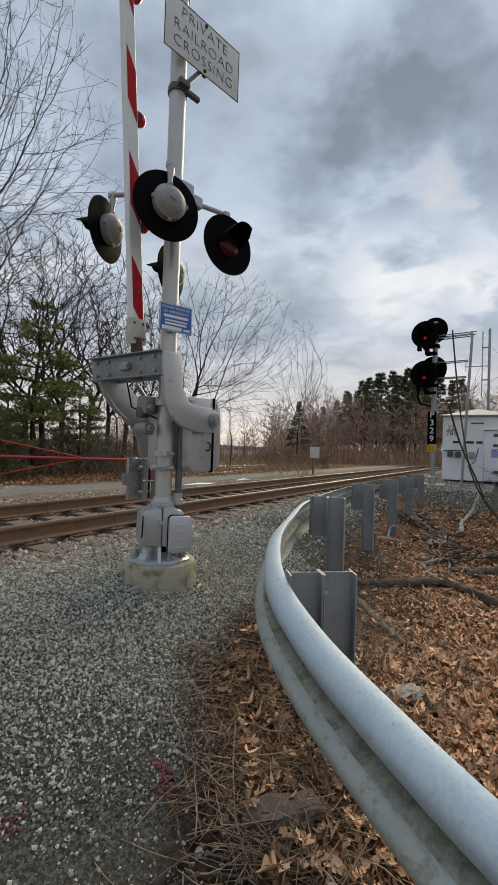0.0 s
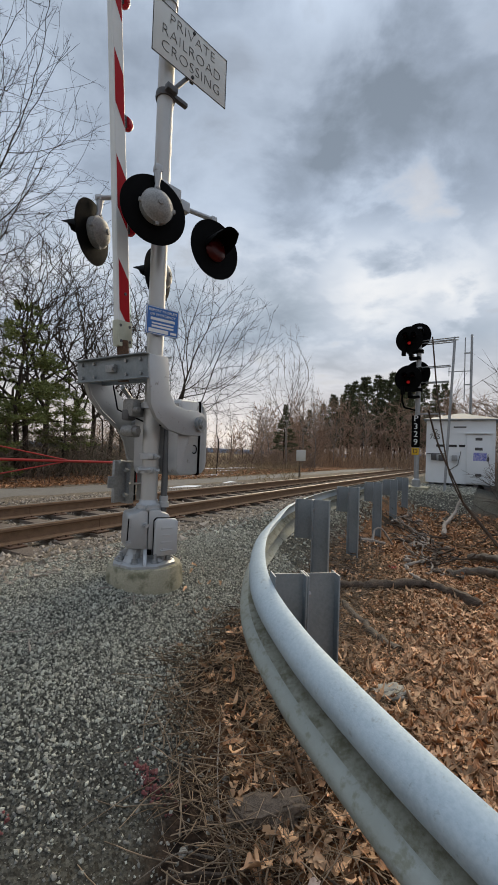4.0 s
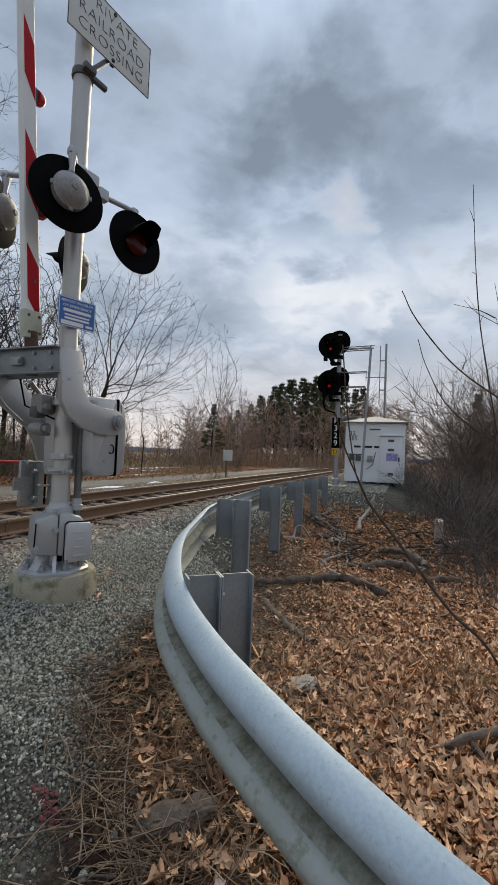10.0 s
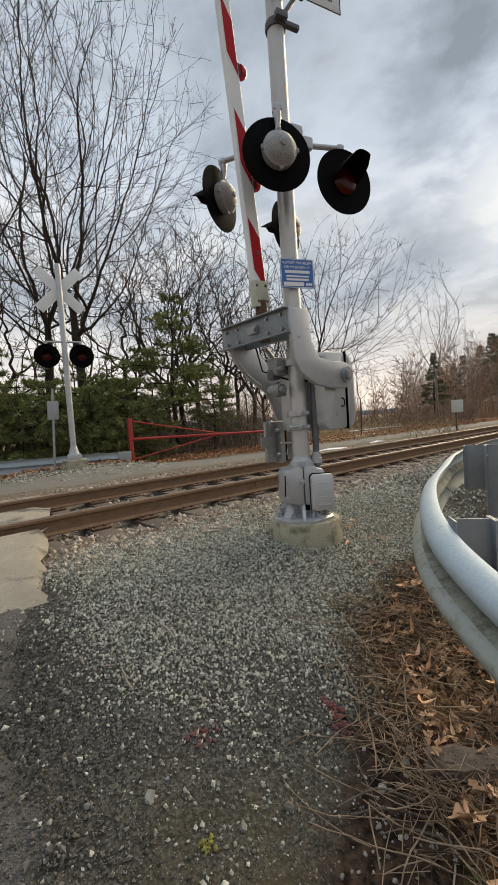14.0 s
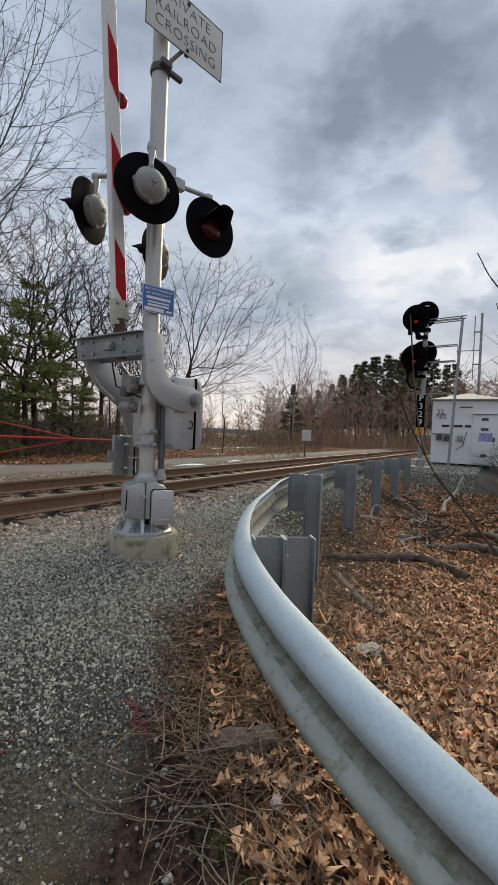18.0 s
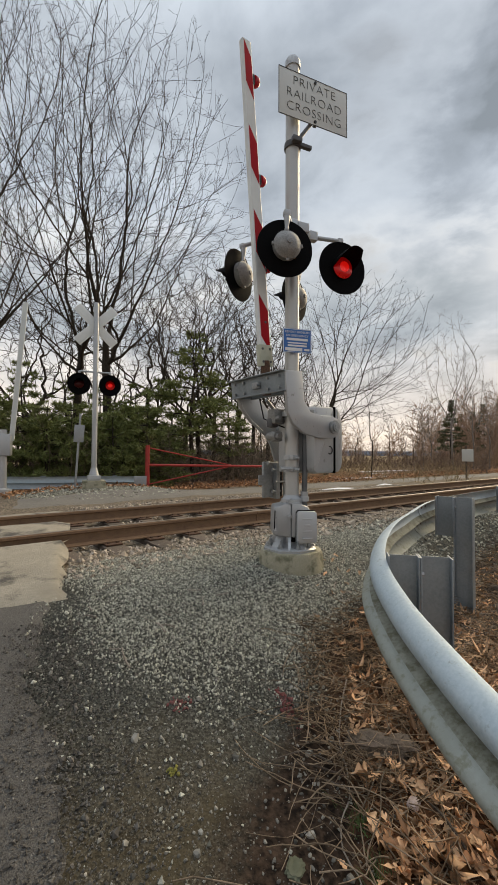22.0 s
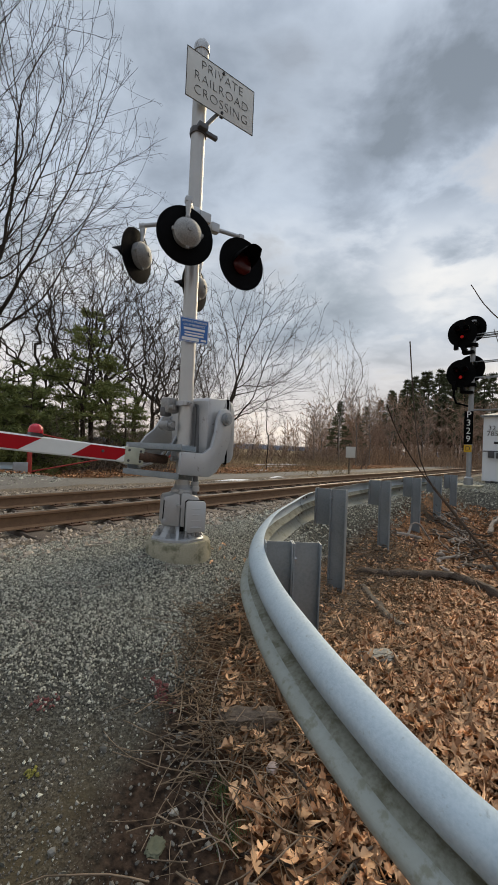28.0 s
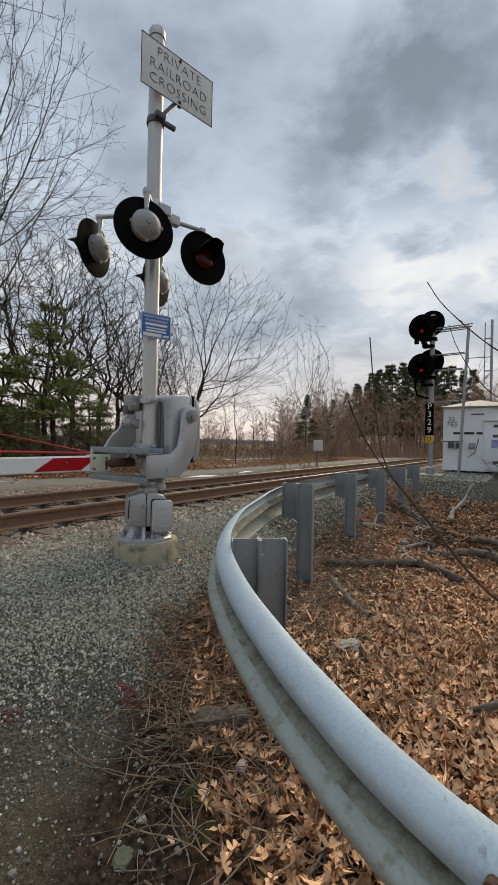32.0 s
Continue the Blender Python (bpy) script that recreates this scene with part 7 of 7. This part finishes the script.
for k, (ctrl, r0, r1, pale) in enumerate((
        ([(-1.10, -1.84, 0.015), (-1.0, -1.88, 0.03), (-0.92, -1.94, 0.03), (-0.85, -1.99, 0.01)], 0.006, 0.010, False),
        ([(-1.12, -1.80, 0.01), (-0.98, -1.83, 0.04), (-0.88, -1.90, 0.02)], 0.004, 0.007, True),
        ([(-1.05, -1.92, 0.01), (-0.97, -1.95, 0.02), (-0.86, -2.04, 0.01)], 0.004, 0.006, True),
        ([(-0.634, -2.178, 0.03), (-0.64, -2.28, 0.05), (-0.66, -2.41, 0.03)], 0.008, 0.010, False),
        ([(-0.60, -2.60, 0.05), (-0.68, -2.60, 0.05), (-0.78, -2.61, 0.04)], 0.008, 0.010, True),
        ([(-0.70, -2.60, 0.05), (-0.72, -2.66, 0.04), (-0.72, -2.72, 0.03)], 0.006, 0.005, True),
        ([(-1.0, -2.37, 0.02), (-0.94, -2.42, 0.03), (-0.87, -2.49, 0.02)], 0.007, 0.009, False))):
    limb("dead_root", lying(ctrl), r0 * 0.6, r1 * 0.6, SPLIT if pale else M["wood_dark"], "pale dry root at the edge of the dirt" if pale else "dark dry root at the edge of the dirt", "root", "dry roots", 7, 0.25, 90 + k, 0.025)
limb("dead_vine", lying([(-0.48, -1.47, 0.03), (-0.66, -1.66, 0.03), (-0.79, -1.83, 0.025), (-0.84, -1.95, 0.02), (-0.91, -2.06, 0.02), (-0.99, -2.12, 0.015), (-1.05, -2.21, 0.012), (-1.05, -2.29, 0.012), (-1.07, -2.35, 0.01)]), 0.0035, 0.0022, M["wood"], "long thin dead vine trailing over the dirt", "vine", "", 6, 0.3, 99, 0.03)
def lump(name, x, y, size, heading, rise, mat, label, category, seed):
    """A stone or chunk of wood with a broken, uneven surface."""
    bmr = bmesh.new()
    bmesh.ops.create_icosphere(bmr, subdivisions=4, radius=1)
    for q in bmr.verts:
        c = Vector((math.copysign(abs(q.co.x) ** 0.6, q.co.x) * size[0], math.copysign(abs(q.co.y) ** 0.7, q.co.y) * size[1], math.copysign(abs(q.co.z) ** 0.7, q.co.z) * size[2]))
        o = Vector((seed, 0, 0))
        q.co = c * (1 + 0.30 * noise.noise(q.co * 2.3 + o) + 0.16 * noise.noise(q.co * 6 + o) + 0.15 * noise.noise(Vector((q.co.x * 3, q.co.y * 15, q.co.z * 15))))
    bmr.verts.index_update()
    g = Geo()
    g.add([q.co for q in bmr.verts], [[q.index for q in f.verts] for f in bmr.faces], pose(x, y, on_land(x, y) + rise, 0, 0, heading))
    bmr.free()
    return tagged(part(name, g, mat), label, category)


lump("rock", 0.57, -1.80, (0.12, 0.07, 0.045), -30, 0.03, material("lichen_rock", (0.33, 0.30, 0.25), 0.9, 0.0, (0.17, 0.15, 0.12), 14, 0.5, (0.42, 0.41, 0.35), 0.6, 60), "flat pale lichen-covered rock in the leaves", "rock", 1.0)
lump("bark_chunk", -0.61, -1.895, (0.15, 0.06, 0.04), -30, 0.02, material("rotten_wood", (0.19, 0.135, 0.095), 0.95, 0.0, (0.04, 0.028, 0.02), 30, 0.5, (0.26, 0.20, 0.15), 1.0, 45), "broken slab of rotten brown wood lying on the litter", "log", 5.0)
lump("rock", -0.695, -2.173, (0.026, 0.020, 0.014), 20, 0.03, material("pink_stone", (0.50, 0.40, 0.36), 0.8, 0.0, (0.36, 0.28, 0.25), 40, 0.6, bump=0.3), "small pale pinkish stone on the leaves", "rock", 3.0)
lump("rock", -1.234, -2.204, (0.035, 0.026, 0.008), 40, 0.006, material("mossy_stone", (0.13, 0.135, 0.09), 0.9, 0.0, (0.08, 0.085, 0.05), 40, 0.6, bump=0.3), "flat greenish stone set in the dirt", "rock", 7.0)
scrap = Geo()
rngs = random.Random(12)
for k in range(5):
    p = [(rngs.uniform(-0.06, 0.06), rngs.uniform(-0.05, 0.05), rngs.uniform(0.0, 0.07)) for _ in range(4)]
    scrap.add(p, [(0, 1, 2), (0, 2, 3)])
tagged(part("red_scrap", scrap, material("red_plastic", (0.50, 0.03, 0.02), 0.5, 0.0, (0.35, 0.02, 0.015), 30, 0.6), smooth=False, m=pose(3.78, -0.32, on_land(3.78, -0.32) + 0.04)), "crumpled scrap of red plastic in the leaves", "litter")
limb("drift_root", [(0.50, -2.56, on_land(0.50, -2.56) + 0.01), (0.62, -2.64, on_land(0.62, -2.64) + 0.07), (0.78, -2.76, on_land(0.78, -2.76) + 0.10), (1.10, -2.95, on_land(1.1, -2.95) + 0.06)], 0.012, 0.035, SPLIT, "weathered pale root arching over a hollow", "root", seed=5)
limb("drift_root", lying([(0.72, -2.72, 0.08), (0.66, -2.80, 0.05), (0.56, -2.86, 0.01)]), 0.016, 0.009, SPLIT, "weathered pale root fork reaching to the ground", "root", seed=6)
st = thing("birch_stump", pose(6.2, -1.62, on_land(6.2, -1.62), 4, -14, 0) @ Matrix.Diagonal((0.62, 0.62, 0.72, 1)), "pale broken birch stump in the brush", "stump")
part("stem", Geo().tube([(0, 0, -0.1), (0.02, 0, 0.2), (0.0, 0.02, 0.5), (-0.02, 0.03, 0.78)], [0.17, 0.13, 0.115, 0.11], 14), material("stump_wood", (0.58, 0.53, 0.47), 0.9, 0.0, (0.30, 0.26, 0.22), 6, 0.6, bump=0.5, bump_scale=30), st)
part("root", Geo().tube([(0.05, -0.05, 0.12), (0.35, -0.25, 0.05), (0.8, -0.6, 0.06), (1.2, -0.8, 0.0)], [0.10, 0.08, 0.06, 0.05], 10), M["wood"], st)
rngb = random.Random(61)
limb("fallen_log", lying([(4.18, -0.93, 0.06), (4.34, -1.20, 0.10), (4.33, -1.42, 0.12), (4.14, -1.83, 0.08)]), 0.06, 0.075, SPLIT, "thick dark fallen log in the heap of dead wood", "log", seed=12)
limb("fallen_log", lying([(5.2, -0.90, 0.10), (5.05, -1.20, 0.17), (4.9, -1.46, 0.16), (4.4, -1.78, 0.10)]), 0.05, 0.065, SPLIT, "split grey log in the heap of dead wood", "log", seed=13)
limb("fallen_log", lying([(3.80, -1.89, 0.06), (3.95, -2.06, 0.07), (4.10, -2.26, 0.07)]), 0.055, 0.06, M["wood_dark"], "short dark log in the leaves", "log", seed=14)
# the heap of crooked dead wood between the posts and the brush
for i in range(84):
    along_t = rngb.random()
    x, y = 7.4 - 3.3 * along_t + rngb.gauss(0, 0.16), 1.15 - 2.1 * along_t + rngb.gauss(0, 0.16)
    if i % 3 == 2:
        x, y = rngb.uniform(4.2, 7.2), rngb.uniform(-2.2, -0.7)
    a = (math.atan2(2.1, 3.3) + rngb.gauss(0, 0.4)) if i % 3 == 0 else rngb.uniform(0, 3.14)
    ln, h = rngb.uniform(0.25, 1.0), rngb.uniform(0.0, 0.30)
    pts = []
    for k in range(5):
        px, py = x + math.cos(a) * ln * (k / 4 - 0.5) + rngb.gauss(0, 0.05), y + math.sin(a) * ln * (k / 4 - 0.5) + rngb.gauss(0, 0.05)
        pts.append((px, py, on_land(px, py) + 0.02 + h * (k / 4 if i % 2 else 1 - k / 4) + rngb.uniform(0, 0.05)))
    if min(0.40 * p[0] - 1.15 - p[1] for p in pts) < 0.1 and x < 5.0:
        continue
    pale = i % 3 == 0
    limb("fallen_branch", pts, rngb.choice((0.010, 0.016, 0.024, 0.034)), 0.006, M["wood"] if pale else SPLIT if i % 4 == 1 else M["wood_dark"], "pale barkless fallen branch" if pale else "dark fallen branch in the leaf litter", "branch", "fallen branches", 7, 0.3, i, 0.06, 0.010)

# thin sapling leaning over the litter, and twigs that reach into view
sap = thing("leaning_sapling", pose(0, 0, 0), "thin bare sapling leaning over the leaf litter", "sapling")
SB = (1.30, -2.95, on_land(1.30, -2.95))
part("stem", Geo().tube(smooth_line([SB, (0.80, -2.80, 0.08), (0.62, -2.63, 0.30), (0.47, -2.46, 0.57), (0.33, -2.27, 0.86)], 0.06), 0.0075, 7), M["wood_dark"], sap)
part("shoot", Geo().tube(smooth_line([(0.33, -2.27, 0.86), (0.28, -2.22, 1.0), (0.29, -2.16, 1.32), (0.29, -2.12, 1.69)], 0.08), 0.0036, 6), M["wood_dark"], sap)
part("shoot", Geo().tube(smooth_line([(0.33, -2.27, 0.86), (0.14, -2.30, 0.95), (-0.03, -2.28, 1.12), (-0.13, -2.27, 1.27)], 0.08), 0.0036, 6), M["wood_dark"], sap)
shrub = thing("bare_shrub", pose(0, 0, 0), "bare dark shrub with long curved twigs", "shrub")
SR = (2.05, -3.35, on_land(2.05, -3.35))
part("stem", Geo().tube(smooth_line([SR, (1.95, -3.22, 0.3), (1.78, -3.05, 1.0), (1.66, -2.95, 1.55), (1.50, -2.84, 2.3), (1.42, -2.80, 2.9)], 0.1), 0.011, 7), M["wood_dark"], shrub)
for pts, r in (([(1.68, -2.97, 1.40), (1.35, -2.80, 1.50), (0.95, -2.58, 1.66), (0.60, -2.43, 1.86), (0.45, -2.38, 1.99)], 0.0062),
               ([(1.74, -3.02, 1.12), (1.30, -2.78, 1.22), (0.92, -2.56, 1.40), (0.72, -2.46, 1.62), (0.66, -2.42, 1.78)], 0.005),
               ([(1.72, -3.0, 1.18), (1.35, -2.84, 1.45), (1.25, -2.80, 1.75), (1.22, -2.78, 2.05), (1.24, -2.75, 2.25)], 0.003),
               ([(1.60, -2.91, 1.85), (1.45, -2.80, 2.0), (1.22, -2.66, 2.06), (1.05, -2.60, 2.10)], 0.0026),
               ([(1.62, -2.76, 1.29), (1.56, -2.70, 1.69), (1.46, -2.65, 2.07), (1.33, -2.63, 2.43), (1.10, -2.63, 2.86)], 0.0048),
               ([(1.50, -2.74, 2.10), (1.44, -2.65, 2.15), (1.40, -2.49, 2.21)], 0.003),
               ([(1.64, -2.94, 1.62), (1.9, -2.8, 1.9), (2.1, -2.7, 2.3)], 0.003)):
    line = smooth_line(pts, 0.05)
    bump_r = random.Random(len(line))
    part("twig", Geo().tube(line, [r * (1.15 - 0.75 * k / len(line)) * bump_r.uniform(0.85, 1.18) for k in range(len(line))], 6), M["wood_dark"], shrub)
    for k in range(3, len(line) - 3, 6):
        e = Vector((bump_r.gauss(0, 1), bump_r.gauss(0, 1), bump_r.uniform(0.2, 1.2))).normalized() * bump_r.uniform(0.03, 0.16)
        part("side_shoot", Geo().tube([line[k], line[k] + e * 0.5 + Vector((0, 0, 0.006)), line[k] + e], [r * 0.45, r * 0.35, r * 0.2], 5), M["wood_dark"], shrub)

# paint marks and snow
def marks(name, seed, spots, mat, label, category):
    rs = np.random.RandomState(seed)
    xy = np.concatenate([rs.normal(c, s, (n, 2)) for c, s, n in spots])
    return stones(name, seed, xy, rs.lognormal(math.log(0.0058), 0.3, len(xy)), mat, label, -0.25, category)


marks("paint_mark", 71, [((-0.90, -1.53), (0.024, 0.065), 110), ((-1.43, -1.41), (0.026, 0.026), 40)], M["redspot"], "faded red marking paint on gravel stones", "paint mark")
marks("yellow_mark", 72, [((-1.53, -1.74), (0.011, 0.011), 30)], M["moss"], "yellow-green marking paint on the dirt", "paint mark")
for i, (x, y, a, b) in enumerate(((9.3, 10.9, 1.5, 0.5), (11.2, 11.6, 1.0, 0.35), (5.2, 6.55, 0.9, 0.10), (7.6, 7.3, 0.5, 0.07), (17, 17.5, 3.0, 0.6), (14.0, 14.5, 1.4, 0.4))):
    v, f, rs2 = [(x, y, on_land(x, y) + 0.05)], [], np.random.RandomState(i)
    for k in range(22):
        t = 2 * math.pi * k / 22
        w = rs2.uniform(0.7, 1.15)
        px, py = x + a * w * math.cos(t) * math.cos(RAIL_ANG) - b * w * math.sin(t) * math.sin(RAIL_ANG), y + a * w * math.cos(t) * math.sin(RAIL_ANG) + b * w * math.sin(t)
        v.append((px, py, on_land(px, py) + 0.012))
        f.append((0, k + 1, (k + 1) % 22 + 1))
    tagged(new("snow_patch", raw_mesh("snow_patch", v, f, M["snow"], True)), "thin patch of old snow on the ground", "snow", "snow patches")


def tufts(places, seed):
    """Small sprigs of green grass."""
    rng = random.Random(seed)
    for x, y in places:
        tri = []
        z = on_land(x, y)
        for _ in range(70):
            bx, by = x + rng.gauss(0, 0.03), y + rng.gauss(0, 0.03)
            e = Vector((rng.gauss(0, 0.03), rng.gauss(0, 0.03), rng.uniform(0.02, 0.06)))
            tri.append(((bx - 0.0022, by, z), (bx + 0.0022, by, z), (bx + e.x, by + e.y, z + e.z)))
        v = np.array(tri).reshape(-1, 3)
        tagged(new("grass_tuft", raw_mesh("grass_tuft", v, np.arange(len(v)).reshape(-1, 3), GREEN, False)), "small tuft of green grass in the dirt", "grass", "grass tufts")


GREEN = material("green_grass", (0.10, 0.16, 0.05), 0.8, 0.0, (0.06, 0.10, 0.03), 9, 0.6, island=0.4)
tufts([(-0.93, -2.14), (-0.985, -2.31)], 5)


thicket("dry_grass", 92, 170, lambda g: (g.gauss(1.45, 0.16), g.gauss(-2.62, 0.14)), lambda g, x, y: g.uniform(0.15, 0.42), M["grass"], "tawny tuft of dry grass in the leaves", 0.0022, 0.16, 0)


def motions():
    """The gate arm comes down and the lamps flash."""
    turn = [(0, 85), (22.3, 85), (22.6, 82.5), (23, 78), (23.5, 67), (24, 57.6), (24.5, 49.5), (25.2, 39), (26, 29), (26.5, 23), (27, 16.5), (27.5, 10), (28, 5), (28.5, 1.5), (29, 0), (32, 0)]
    walk(gate_arm, [(t, gate_frame @ pose(0, 0, 0, 0, a, 0)) for t, a in turn])
    still = pose(0, 0.012, 0)

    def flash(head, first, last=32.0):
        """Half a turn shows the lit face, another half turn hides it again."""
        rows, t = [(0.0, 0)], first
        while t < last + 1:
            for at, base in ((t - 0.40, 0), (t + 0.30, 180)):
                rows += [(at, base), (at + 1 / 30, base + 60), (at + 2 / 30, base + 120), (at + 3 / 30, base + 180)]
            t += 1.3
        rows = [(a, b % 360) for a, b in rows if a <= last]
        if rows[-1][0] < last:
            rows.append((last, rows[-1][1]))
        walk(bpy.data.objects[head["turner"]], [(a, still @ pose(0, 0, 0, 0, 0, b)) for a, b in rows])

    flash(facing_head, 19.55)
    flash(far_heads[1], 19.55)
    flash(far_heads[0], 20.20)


motions()
